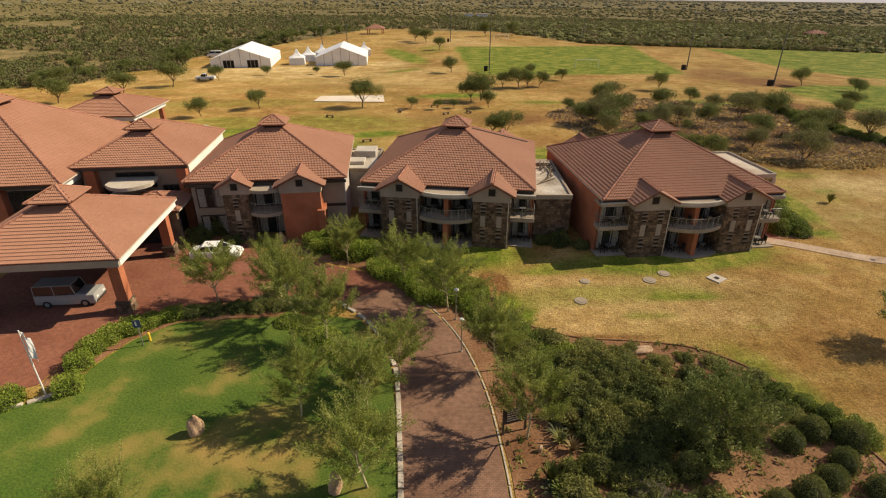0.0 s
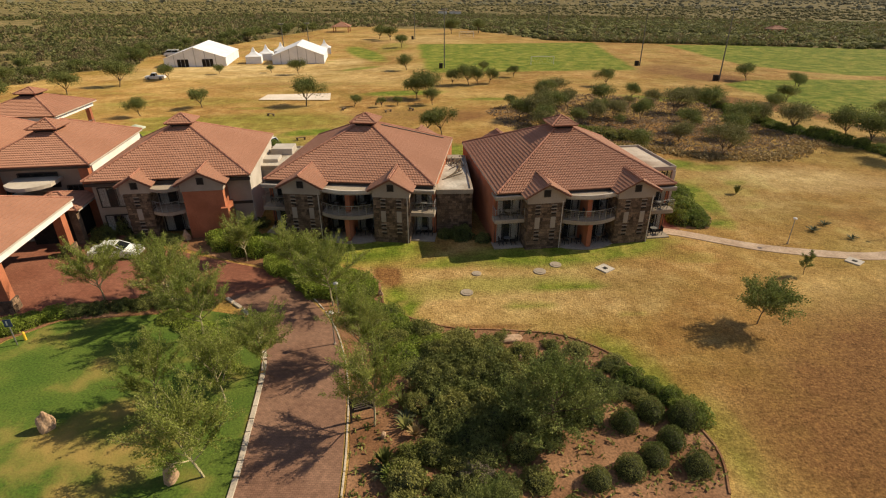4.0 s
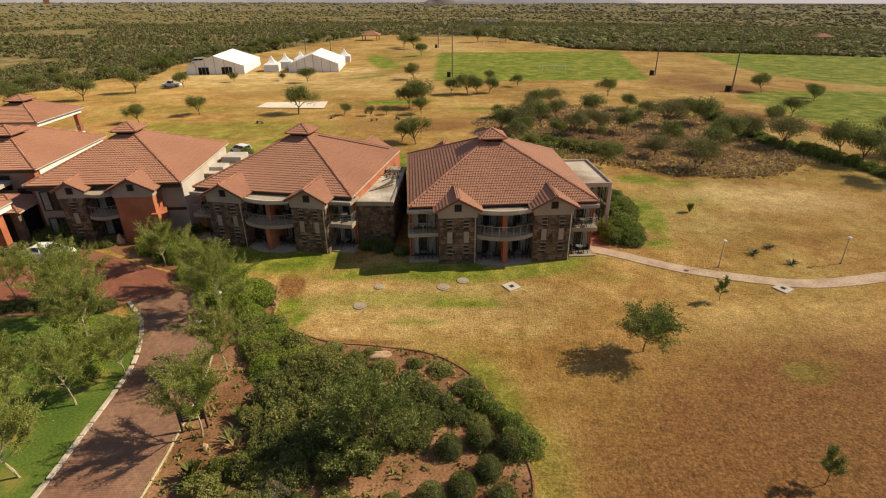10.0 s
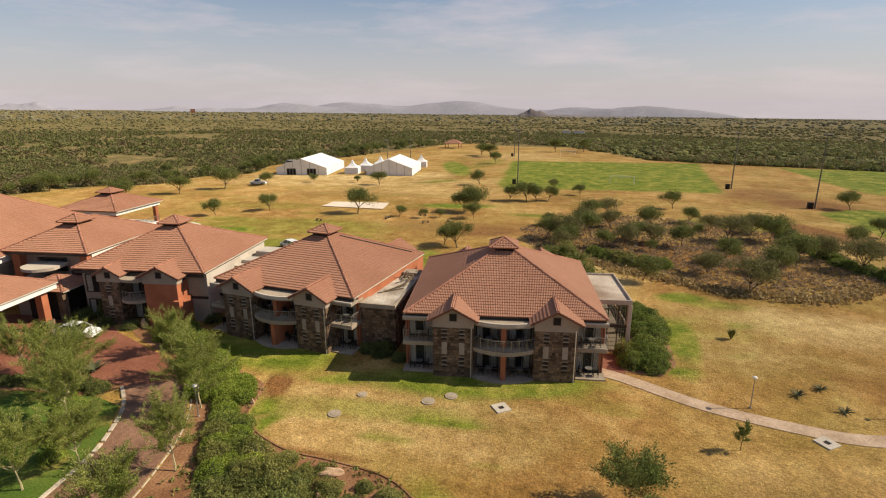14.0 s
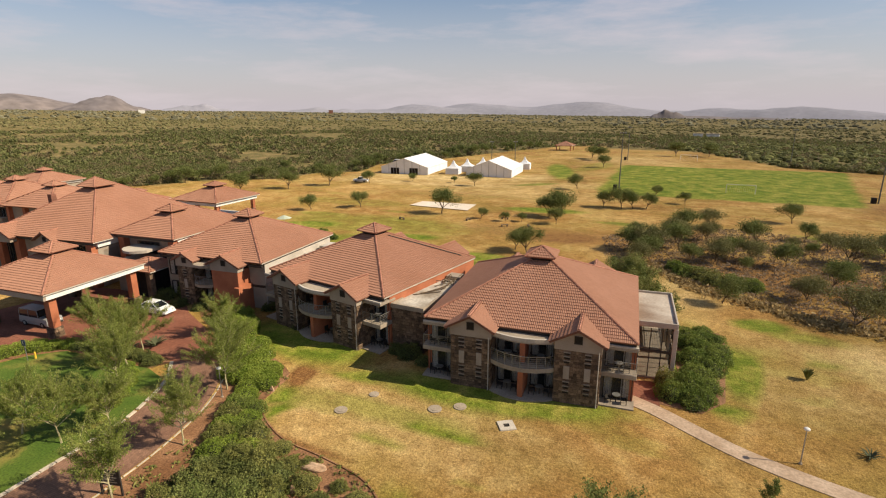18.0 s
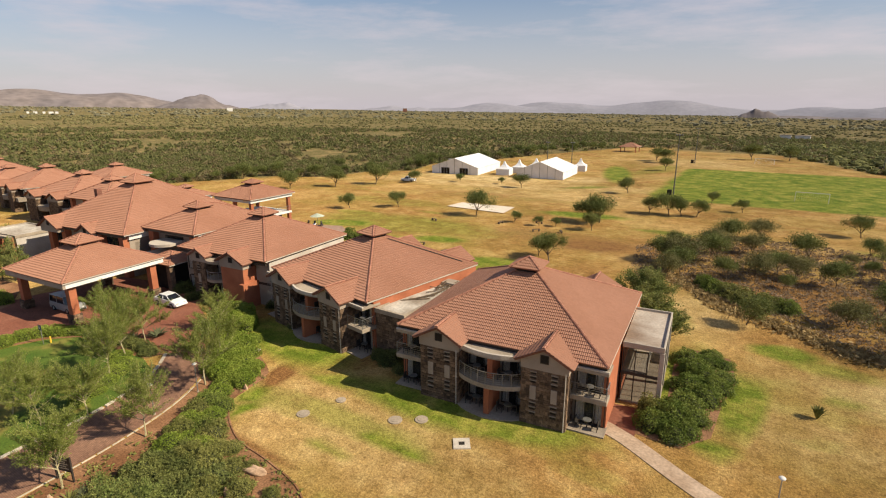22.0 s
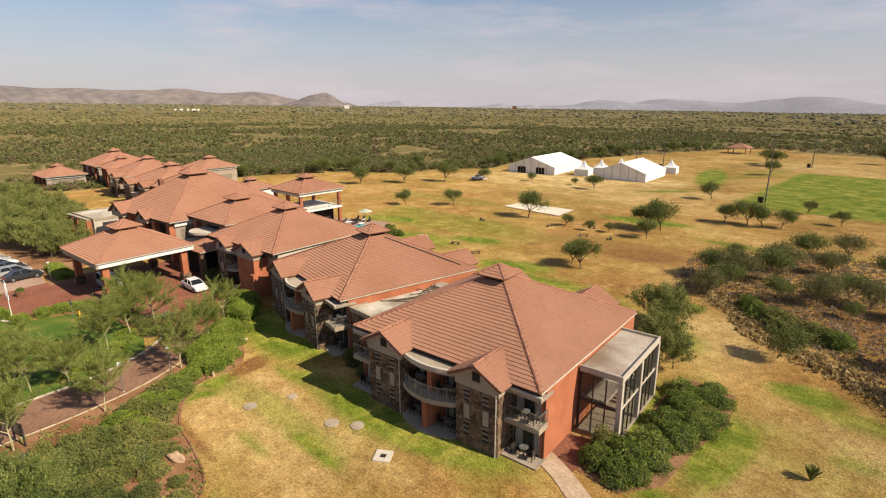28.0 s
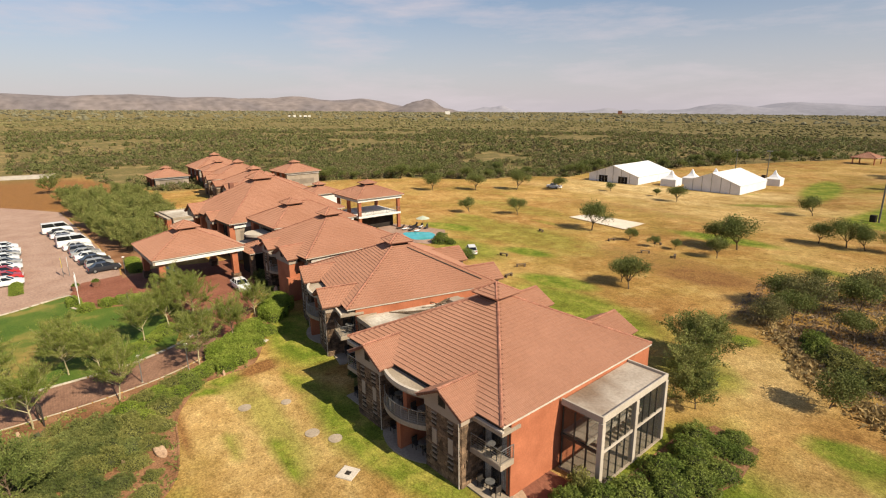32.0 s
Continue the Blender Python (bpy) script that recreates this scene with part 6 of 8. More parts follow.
kerb("kerb_left", [(-2.05, -14), (-2.05, 12), (-2.1, 17.7), (-2.45, 22), (-2.85, 26), (-3.25, 28.6), (-4.15, 31.0), (-5.9, 34.2), (-8.5, 36.8)], "pale concrete kerb beside the lawn")
kerb("kerb_right", [(3.55, -14), (3.55, 12), (3.5, 18), (3.25, 22), (2.75, 26.3), (1.65, 30.7), (0.45, 33.6), (-0.9, 35.9), (-3.7, 39.4), (-6.6, 41.9)], "narrow flush concrete kerb beside the bed", 0.34, -0.07)
kerb("kerb_forecourt", [(-24.2, 26.2), (-27, 24.6), (-32.2, 24.4), (-28.3, 17.3), (-27.4, 10)], "pale kerb between lawn and car park")
PATHL = smooth_line([(30.5, 49.2), (33.9, 48.0), (40.3, 44.5), (46.8, 42.6), (51, 42.2), (57.1, 43.5), (62, 45.2), (70, 49), (80, 55)], 1.0)
tagged(part("footpath", strip_mesh(bmesh.new(), offset_line(PATHL, 0.75), offset_line(PATHL, -0.75), -0.02, 0.03), M_PATH), "pale worn footpath curving over the grass", "path", kind="structure")
sheet("brick_apron", [(31.6, 47.4), (34.6, 48.0), (33.8, 52.6), (31.0, 52.2)], 0.025, M_DRIVE, "red brick apron by the end block", "paving")
# sand court
court = [(-28.6, 119.2), (-12.8, 118.6), (-13.9, 126.6), (-28.2, 125.3)]
bmc = bmesh.new()
bmc.faces.new([bmc.verts.new((x, y, ground_z(x, y) + 0.16)) for x, y in court])
tagged(part("sand_court", bmc, M_SAND), "pale rectangular sand court on the grass", "court", kind="structure")

# manhole covers and inspection slabs
for x, y, r in ((11.3, 37.0, 0.62), (18.1, 40.4, 0.66), (19.8, 41.6, 0.62), (12.4, 40.2, 0.5), (55.6, 39.0, 0.6), (60.5, 41.5, 0.6)):
    m = thing("manhole_cover", pose(x, y, 0, 0, 0, 20), "round weathered concrete manhole cover in the grass", "manhole", "manhole covers on the grass")
    r *= 0.85
    part("ring", tube(bmesh.new(), (0, 0, -0.05), (0, 0, 0.05), r, r, 24), M_CONC, m)
    part("cover", tube(bmesh.new(), (0, 0, 0.05), (0, 0, 0.075), r * 0.62, r * 0.6, 20), M_CONC, m)
for x, y in ((24.1, 40.7), (47.6, 41.2), (-1.5, 41.9)):
    m = thing("drain_inlet", pose(x, y, 0, 0, 0, 35), "square concrete drain surround with a dark opening", "drain", "square drains on the grass")
    for a in ((-0.62, -0.62, 0.62, -0.22), (-0.62, 0.22, 0.62, 0.62), (-0.62, -0.22, -0.22, 0.22), (0.22, -0.22, 0.62, 0.22)):
        part("surround", B(a[0], a[1], -0.05, a[2], a[3], 0.07), M_PAVE, m)
    # near-black block fills the opening and paints its shade
    part("grate", B(-0.22, -0.22, -0.05, 0.22, 0.22, 0.02), M_DARK, m, "dark opening")


# ---- shrubs, hedges and beds ----
def shrub_mesh(seed, count, leaf, lm, rx=1.0, rz=0.8, lump=0.25, square=0.0):
    """Leaf sprays over an uneven mound, none of it hollow to the eye."""
    r = np.random.default_rng(seed)
    d = r.normal(size=(count, 3))
    d /= np.linalg.norm(d, axis=1, keepdims=True)
    d[:, 2] = np.abs(d[:, 2])
    if square:
        d /= (np.abs(d) ** square).sum(1, keepdims=True) ** (1 / square)
    bump = np.array([1 + lump * noise.noise(Vector(v) * 2.2 + Vector((seed, 0, 0))) + 0.5 * lump * noise.noise(Vector(v) * 5 + Vector((0, seed, 0))) for v in d])
    rad = bump * (1 - 0.45 * r.uniform(size=count) ** 2.2)
    c = d * rad[:, None] * np.array([rx, rx, rz * 1.25])
    return leaves_mesh("foliage", c, leaf, lm, r)


# added solid lump inside a shrub, no real stem; it darkens the leaf gaps
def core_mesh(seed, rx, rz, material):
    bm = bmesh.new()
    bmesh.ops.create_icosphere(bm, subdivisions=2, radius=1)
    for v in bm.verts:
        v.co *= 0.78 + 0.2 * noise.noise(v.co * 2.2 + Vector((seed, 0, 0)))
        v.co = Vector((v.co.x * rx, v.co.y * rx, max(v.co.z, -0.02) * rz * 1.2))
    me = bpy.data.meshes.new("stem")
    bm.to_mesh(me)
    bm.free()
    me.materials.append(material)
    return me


# near-black core colour paints the shade deep between the leaves
M_CORE = mat("shrub_core_shade", (0.035, 0.04, 0.016), (0.065, 0.068, 0.028), 2.0, 6, 0.95, 0.5)
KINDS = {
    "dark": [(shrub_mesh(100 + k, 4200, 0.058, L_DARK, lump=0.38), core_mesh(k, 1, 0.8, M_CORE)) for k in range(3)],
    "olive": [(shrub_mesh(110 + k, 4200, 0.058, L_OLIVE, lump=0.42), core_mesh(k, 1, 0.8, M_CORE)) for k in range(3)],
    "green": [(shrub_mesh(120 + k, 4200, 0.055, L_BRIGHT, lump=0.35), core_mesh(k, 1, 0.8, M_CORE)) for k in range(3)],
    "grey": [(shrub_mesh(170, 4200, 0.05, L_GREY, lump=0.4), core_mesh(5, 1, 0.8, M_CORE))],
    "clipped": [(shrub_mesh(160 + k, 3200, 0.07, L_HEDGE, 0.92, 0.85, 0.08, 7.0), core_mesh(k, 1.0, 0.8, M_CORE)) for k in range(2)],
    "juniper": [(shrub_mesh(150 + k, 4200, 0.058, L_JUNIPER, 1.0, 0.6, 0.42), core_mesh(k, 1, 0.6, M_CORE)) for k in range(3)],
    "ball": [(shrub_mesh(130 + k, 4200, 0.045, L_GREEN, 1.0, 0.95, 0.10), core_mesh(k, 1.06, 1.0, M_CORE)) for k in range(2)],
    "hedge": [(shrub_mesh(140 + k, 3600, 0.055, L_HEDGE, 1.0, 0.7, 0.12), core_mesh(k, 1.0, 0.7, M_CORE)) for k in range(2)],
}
LABELS = {"grey": "dry grey-pink flowering shrub in the bed", "clipped": "clipped block-shaped bright-green hedge shrub", "juniper": "low spreading juniper covering the bed", "dark": "dense dark-green garden shrub in the bed", "olive": "loose olive-green garden shrub in the bed", "green": "leafy bright green shrub in a clump", "ball": "clipped round topiary shrub on bare soil", "hedge": "clipped bright-green low hedge shrub"}


def shrub(kind, x, y, r, h=None, label="", group="shrubs of the planting bed", k=None):
    h = r if h is None else h
    t = thing("shrub" if kind != "ball" else "topiary", pose(x, y, ground_z(x, y), 0, 0, (x * 97 + y * 31) % 360) @ Matrix.Diagonal((r, r, h, 1)), label or LABELS[kind], "shrub", group)
    i = int(abs(x * 7 + y * 13)) % len(KINDS[kind]) if k is None else k
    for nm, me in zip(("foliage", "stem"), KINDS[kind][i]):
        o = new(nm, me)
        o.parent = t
    return t


rb = np.random.default_rng(21)
# the big bed: tall dark shrubs in the middle, lower olive ones round them
taken = []
MASS = [(6.4, 15), (6.8, 22), (5.6, 26.0), (6.2, 28.4), (8.6, 28.8), (11.2, 28.2), (13.2, 26.4), (16.8, 25.6), (18.6, 24), (15, 21.5), (12, 18), (10, 12)]
for _ in range(2500):
    x, y = rb.uniform(4, 20), rb.uniform(11, 30)
    if len(taken) < 62 and inside(x, y, MASS) and (not taken or min(math.hypot(x - a, y - b) for a, b in taken) > (1.25 if y < 25 else 1.15) and not (x < 8.6 and 21 < y < 27.5)):
        taken.append((x, y))
        kind = ("dark" if rb.uniform() < 0.6 else "olive") if y < 24 else ("juniper" if rb.uniform() < 0.6 else "dark")
        r = rb.uniform(0.75, 1.25)
        shrub(kind, x, y, r * (1.15 if kind == "juniper" else 1), 0.8 * rb.uniform(0.8, 1.2) if kind == "juniper" else r * rb.uniform(0.75, 1.15))


def hedge_block(pts, gap, kinds, r, h, group):
    """Shrubs set close in a staggered grid over a plan outline, so that they read as one hedge."""
    xs, ys = [p[0] for p in pts], [p[1] for p in pts]
    row, y = 0, min(ys)
    while y < max(ys):
        x = min(xs) + (gap / 2 if row % 2 else 0)
        while x < max(xs):
            u, v = x + 0.15 * math.sin(9 * y), y + 0.15 * math.sin(7 * x)
            if inside(u, v, pts):
                q = 0.92 + 0.16 * abs(math.sin(5 * x + 3 * y))
                shrub(kinds[(row + int(3 * abs(math.sin(4 * x)))) % len(kinds)], u, v, r * q, h * q, group=group)
            x += gap
        y += gap * 0.87
        row += 1


hedge_block([(-7.6, 43.6), (-11.8, 45.6), (-13.4, 47.2), (-10, 48.0), (-5.6, 45.4)], 1.45, ("clipped",), 1.0, 1.3, "clipped hedge before the blocks")
hedge_block([(-0.6, 36.4), (-4.6, 40.4), (-6.6, 42.6), (-4.2, 44.0), (2.2, 39.4), (4.2, 36.8), (2.2, 36.0)], 1.45, ("clipped", "clipped", "hedge"), 1.05, 0.98, "clipped hedge at the bend of the drive")
hedge_block([(5.2, 30.2), (1.9, 33.6), (3.2, 35.8), (5.6, 33.6), (7.6, 31.8), (9.2, 30.6), (9.4, 28.6), (6.0, 28.6)], 1.5, ("green", "hedge", "olive"), 1.15, 0.95, "mixed hedge of the planting bed")
hedge_block([(8.8, 22.0), (7.2, 27.4), (8.4, 29.0), (12.2, 28.6), (14.4, 26.6), (13.6, 22.0)], 1.5, ("dark", "olive", "juniper", "dark"), 1.2, 1.25, "dense shrubs of the planting bed")
for x, y, s in ((15.0, 21.9, 1.0), (10.6, 15.5, 0.55)):
    tree("garden_tree", GARDENT[int(x) % 2], x, y, s, 40 * x, "bushy dark-green tree in the planting bed", group="trees in the planting bed", z=-0.3)
for x, y, r in ((16.7, 17.9, 0.82), (18.6, 18.5, 0.95), (20.2, 19.3, 0.9), (21.6, 20.4, 0.9), (22.3, 18.6, 0.92), (19.4, 21.8, 0.95), (21.2, 22.6, 1.0), (23.0, 22.0, 1.1), (19.0, 15.8, 0.8), (15.0, 16.2, 0.8), (17.8, 24.0, 0.9)):
    shrub("ball", x, y, r * 0.88, r * 1.1, group="clipped topiary balls")
for x, y, r in ((-6.6, 29.2, 1.1), (-7.6, 30.6, 1.2), (-8.8, 32.0, 1.3), (-10.2, 33.2, 1.2), (-5.6, 27.6, 0.9), (-11.8, 34.0, 1.1)):
    shrub("hedge", x, y, r, 0.7, group="low hedge mounds on the lawn")
for x, y, r in ((17.6, 26.4, 1.0), (18.8, 25.6, 0.9), (16.4, 27.6, 0.9), (14.6, 28.6, 1.0), (12.4, 29.6, 0.9), (9.6, 30.2, 0.9), (19.8, 24.6, 0.9), (17.4, 22.6, 1.0), (18.4, 24.2, 0.8), (13.6, 18.0, 0.9), (20.0, 27.0, 0.7)):
    shrub("dark" if x > 15 else "olive", x, y, r, r * 0.8)
shrub("grey", 10.5, 18.2, 1.0, 0.9)
for x, y, r in ((23.6, 22.4, 1.2), (23.0, 23.9, 0.9), (21.2, 25.8, 0.9), (22.0, 25.0, 0.8)):
    shrub("green", x, y, r, r * 0.95)
for x, y in ((18.5, 29.3), (16.3, 29.9), (13.8, 30.5), (20.4, 26.6), (21.5, 24.5), (11.0, 31.0), (7.0, 32.6), (20.9, 28.0)):
    shrub("olive", x + 0.5 * math.sin(9 * x), y - 0.5 * abs(math.sin(7 * y)), 0.55 + 0.35 * abs(math.sin(5 * x)), 0.5)
# hedge round the forecourt
for x, y, r in ((-23.9, 26.4, 0.9), (-24.6, 28.7, 0.9), (-24.7, 30.4, 0.9), (-24.2, 31.8, 0.9), (-23.2, 32.8, 0.9), (-22.2, 33.7, 0.85), (-21, 34.6, 0.85), (-19.6, 35.0, 0.9), (-18, 35.3, 0.9), (-16.4, 35.7, 0.9), (-14.8, 35.9, 1.0), (-13.2, 36.1, 1.0), (-11.6, 36.1, 1.0), (-10, 35.9, 1.0), (-26.8, 25.2, 0.8), (-28.2, 24.9, 0.7)):
    shrub("clipped" if x < -20 else "dark", x, y, r, 0.95 if x < -23 else 0.75, group="hedge round the forecourt")
# shrubs against the end block and behind it
for x, y, r, h in ((35.2, 50.6, 1.3, 1.5), (36.8, 50.2, 1.3, 1.2), (37.6, 51.0, 1.2, 1.1), (36.4, 52.2, 1.7, 1.7), (37.9, 53.2, 1.3, 1.3), (38.0, 56.8, 1.6, 1.7), (38.6, 59.2, 1.5, 1.5), (37.2, 60.6, 1.4, 1.6), (37.0, 54.6, 1.7, 1.8), (36.6, 58.4, 1.6, 1.6), (36.4, 61.8, 1.6, 1.5), (35.6, 63.8, 1.5, 1.4), (37.2, 64.2, 1.4, 1.1), (38.9, 61.6, 1.3, 1.0), (38.6, 64.4, 1.1, 0.8), (37.4, 66.2, 1.1, 0.8), (34.6, 52.4, 1.0, 1.5)):
    shrub("olive" if (x, y) == (34.6, 52.4) else "green", x, y, r * 0.95, h * (1.0 if y < 53 else 0.8), group="shrubs beside the end block")
sheet("planting_bed", [(34.2, 49.0), (37.6, 48.9), (39.3, 51.5), (39.4, 57), (40.0, 61.8), (39.0, 66.5), (35.4, 66.8), (34.6, 62.5), (35.6, 54.0), (33.6, 53.2)], 0.014, M_MULCH, "brown mulched bed beside the glazed stair", "bed")
for x, y, r in ((38.4, 85.0, 1.9), (34.9, 87.4, 1.7), (41.0, 84.6, 1.9), (36.6, 86.4, 1.8), (43.2, 84.0, 1.5), (33.4, 89.2, 1.4)):
    shrub("olive" if r > 1.75 else "green", x, y, r, 1.5, "low dense bush at the front of the thicket", "bushes of the thicket")
for x, y, r, h in ((-15.2, 80.4, 1.2, 1.5), (-26.4, 82.4, 1.5, 2.0), (-24.8, 83.4, 1.0, 1.0)):
    shrub("green", x, y, r, h, group="shrubs by the pool terrace")
for x, y, r, h in ((11.6, 47.7, 1.2, 1.3), (9.9, 48.0, 0.8, 0.9), (13.6, 46.9, 0.8, 0.8), (-9.8, 51.4, 1.0, 0.9), (-21, 47.6, 1.1, 0.9), (-17.6, 47.8, 1.0, 0.8), (-24.6, 48.6, 1.2, 1.4), (-14, 50.2, 1.1, 0.8), (-3, 48.6, 0.8, 0.6), (-23.2, 50.4, 1.2, 2.0)):
    shrub("dark", x, y, r, h, group="shrubs at the foot of the blocks")
for x, y, s in ((33.2, 67.8, 0.75), (30.4, 72.6, 0.95), (31.4, 69.6, 0.8), (27.2, 76.0, 1.0), (29.0, 77.2, 0.9)):
    tree("garden_tree", BELTT[int(x) % 3], x, y, s, 50 * x, "leafy olive-green tree behind the end block", group="trees behind the end block")
for i, p in enumerate(smooth_line([(66, 122), (69.2, 116.3), (68.2, 98), (70.2, 91), (72.7, 83.2), (75.8, 78), (77, 73.2), (84, 66)], 1.9)):
    shrub("green", p.x + 0.7 * math.sin(5 * i), p.y, 1.5 + 0.5 * math.sin(3 * i), 1.5 + 0.4 * math.sin(7 * i), "dense green bush in the hedgerow beside the track", "hedgerow beside the track")
# belt of trees and hedges along the car park
tree("garden_tree", BELTT[1], -153, 19, 1.15, 10, "round dark-green tree on the bare field beyond the car park", group="trees beside the car park", z=0)
bw = thing("boundary_wall", pose(-203, -6, 0, 0, 0, 83), "low pale boundary wall at the edge of the scrub", "wall")
part("wall", B(0, 0, -0.3, 26, 0.3, 1.9, 0.02), M_PALE, bw)
part("coping", B(-0.1, -0.08, 1.9, 26.1, 0.38, 2.02, 0.02), M_CONC, bw)
for i in range(135):
    x = rb.uniform(-128, -45)
    y = 33 + (x + 44) * 0.13 + rb.uniform(0, 17)
    if x > -74 and y > 38.5:
        continue
    tree("garden_tree", BELTT[int(rb.integers(3))], x, y, rb.uniform(0.65, 1.1), rb.uniform(0, 360), "leafy tree in the belt beside the car park", group="trees beside the car park", z=0)
for i in range(5):
    shrub("clipped", -39.6 - 1.5 * i, 33.4 - 0.06 * i, 1.1, 1.0, group="hedge along the car park")


def spiky(name, x, y, n, length, label, lm, category, up=0.6, group=""):
    """A rosette of long stiff pointed leaves."""
    r = random.Random(int(x * 50 + y))
    t = thing(name, pose(x, y, ground_z(x, y), 0, 0, r.uniform(0, 360)), label, category, group)
    for i in range(n):
        a, e = 6.283 * i * 0.382, up * r.uniform(0.5, 1.5)
        d = Vector((math.cos(a), math.sin(a), e)).normalized()
        side = Vector((-d.y, d.x, 0)).normalized() * length * 0.055
        bm = bmesh.new()
        p0, p1, p2 = Vector((0, 0, 0.05)), d * length * 0.55 + Vector((0, 0, 0.06)), d * length + Vector((0, 0, -0.12 * length))
        v = [bm.verts.new(q) for q in (p0 - side, p0 + side, p1 + side, p1 - side, p2, p1 + Vector((0, 0, -0.05)), p0 + Vector((0, 0, -0.05)))]
        bm.faces.new((v[0], v[1], v[2], v[3])), bm.faces.new((v[3], v[2], v[4])), bm.faces.new((v[1], v[6], v[5], v[2])), bm.faces.new((v[6], v[0], v[3], v[5])), bm.faces.new((v[2], v[5], v[4])), bm.faces.new((v[5], v[3], v[4]))
        part("leaf", bm, lm, t)
    return t


for x, y, n, s in ((6.6, 22.8, 22, 0.9), (37.2, 49.2, 16, 0.8), (48.2, 48.0, 18, 0.9), (50.4, 49.4, 18, 0.8), (50.8, 45.9, 16, 0.8), (-13.2, 38.6, 30, 1.6), (-14.6, 36.9, 24, 1.2), (-20.2, 35.3, 20, 0.9), (5.6, 18.8, 30, 0.9), (-12.0, 48.6, 20, 1.3)):
    spiky("aloe", x, y, n, s, "spiky grey-green aloe rosette", L_ALOE, "succulent", group="aloes")
for x, y in ((6.6, 22.0), (7.6, 23.4), (7.0, 25.2), (8.0, 26.4), (6.3, 24.0), (8.2, 24.8), (7.2, 21.4)):
    spiky("grass_tuft", x, y, 18, 1.0, "dry straw-coloured grass clump in the bed", L_DRY if int(y) % 2 else L_OLIVE, "plant", up=1.6, group="grass clumps in the bed")
spiky("grass_tuft", 6.1, 18.5, 34, 1.05, "large lime-green strappy plant in the bed", L_HEDGE, "plant", up=1.4)
for x, y in ((45.9, 58.9), (5.6, 19.4)):
    spiky("grass_tuft", x, y, 40, 1.3, "upright dark tuft of coarse grass", L_OLIVE, "plant", up=2.5)

L_TWIG = leaf_mat("bare_twig", (0.24, 0.172, 0.108), (0.35, 0.262, 0.17), vary=0.2)
# dry tufts and weeds in the bed and along the thicket
rg = np.random.default_rng(8)


def tufts(name, pts, size, lm, label):
    c = np.array([(x, y, ground_z(x, y) + 0.12) for x, y in pts])
    me = leaves_mesh(name, np.repeat(c, 6, 0) + rg.normal(size=(len(c) * 6, 3)) * [size, size, size * 0.4], size, lm, rg)
    return tagged(new(name, me), label, "grass", kind="stuff")


edge_pts = []
ln = smooth_line([(26, 91.5), (31.5, 87.2), (37, 80.8), (43, 77.4), (49.4, 73.6), (57.7, 72.4), (64, 75), (70.7, 79.5), (78, 77), (92, 74)], 0.35)
for p in ln:
    for _ in range(8):
        edge_pts.append((p.x + rg.normal() * 0.8, p.y + rg.normal() * 0.9 + 0.8))
tufts("dry_grass", edge_pts, 0.26, L_DRY, "band of tall dry grass along the thicket")
ix, iy = rg.uniform(14, 80, 13000), rg.uniform(72, 124, 13000)
ik = inside(ix, iy, THICKET)
inner = list(zip(ix[ik].tolist(), iy[ik].tolist()))
tufts("undergrowth", inner, 0.16, L_TWIG, "dry grey-brown undergrowth in the thicket")
ix, iy = rg.uniform(3.6, 24, 1500), rg.uniform(10, 40, 1500)
ik = inside(ix, iy, [(p.x, p.y) for p in bed])
bedpts = list(zip(ix[ik].tolist(), iy[ik].tolist()))
tufts("weeds", bedpts, 0.13, L_OLIVE, "small weeds and ground cover on the mulch")

# boulders
for x, y, s, turn in ((-14.2, 22.7, 0.85, 20), (-5.5, 18.9, 0.8, 70), (13.9, 30.3, 0.75, 10), (14.3, 27.9, 0.4, 30), (7.6, 26.8, 0.35, 60), (4.1, 36.9, 0.35, 0), (5.4, 21.4, 0.3, 50), (2.6, 37.9, 0.3, 50), (-16.2, 48.2, 0.7, 0), (-13.6, 49.2, 0.6, 50)):
    bm = bmesh.new()
    bmesh.ops.create_icosphere(bm, subdivisions=3, radius=0.75)
    for v in bm.verts:
        f = 1 + 0.4 * noise.noise(v.co * 1.5 + Vector((x, y, 0))) + 0.08 * noise.noise(v.co * 6)
        v.co = Vector((v.co.x * (0.72 - 0.22 * v.co.z) * f, v.co.y * 0.55 * f, v.co.z * 1.25 * f + 0.5)) * s
    bk = part("boulder", bm, mat("boulder_stone", (0.38, 0.24, 0.145), (0.50, 0.345, 0.225), 1.2, 6, 0.9, 0.6, fine_amount=0.25) if "boulder_stone" not in bpy.data.materials else bpy.data.materials["boulder_stone"])
    bk.matrix_world = pose(x, y, 0, 0, 0, turn) @ (Matrix.Diagonal((2.2, 1.2, 0.35, 1)) if (x, s) == (13.9, 0.75) else Matrix())
    tagged(bk, "large weathered tan boulder set in the grass" if s > 0.7 else "tan rock lying in the planting bed", "boulder", "boulders")


# ---- street furniture ----
def garden_lamp(x, y, h=2.7):
    t = thing("garden_lamp", pose(x, y, ground_z(x, y)), "slim grey post lamp with a pale round head", "lamp", "garden lamps")
    part("post", tube(bmesh.new(), (0, 0, 0), (0, 0, h), 0.05, 0.035, 8), M_STEEL, t)
    part("base", tube(bmesh.new(), (0, 0, 0), (0, 0, 0.12), 0.12, 0.1, 8), M_CONC, t)
    bm = bmesh.new()
    bmesh.ops.create_uvsphere(bm, u_segments=12, v_segments=8, radius=0.2, matrix=Matrix.Translation((0, 0, h + 0.02)) @ Matrix.Diagonal((1, 1, 0.55, 1)))
    part("head", bm, M_WHITE, t, smooth=True)


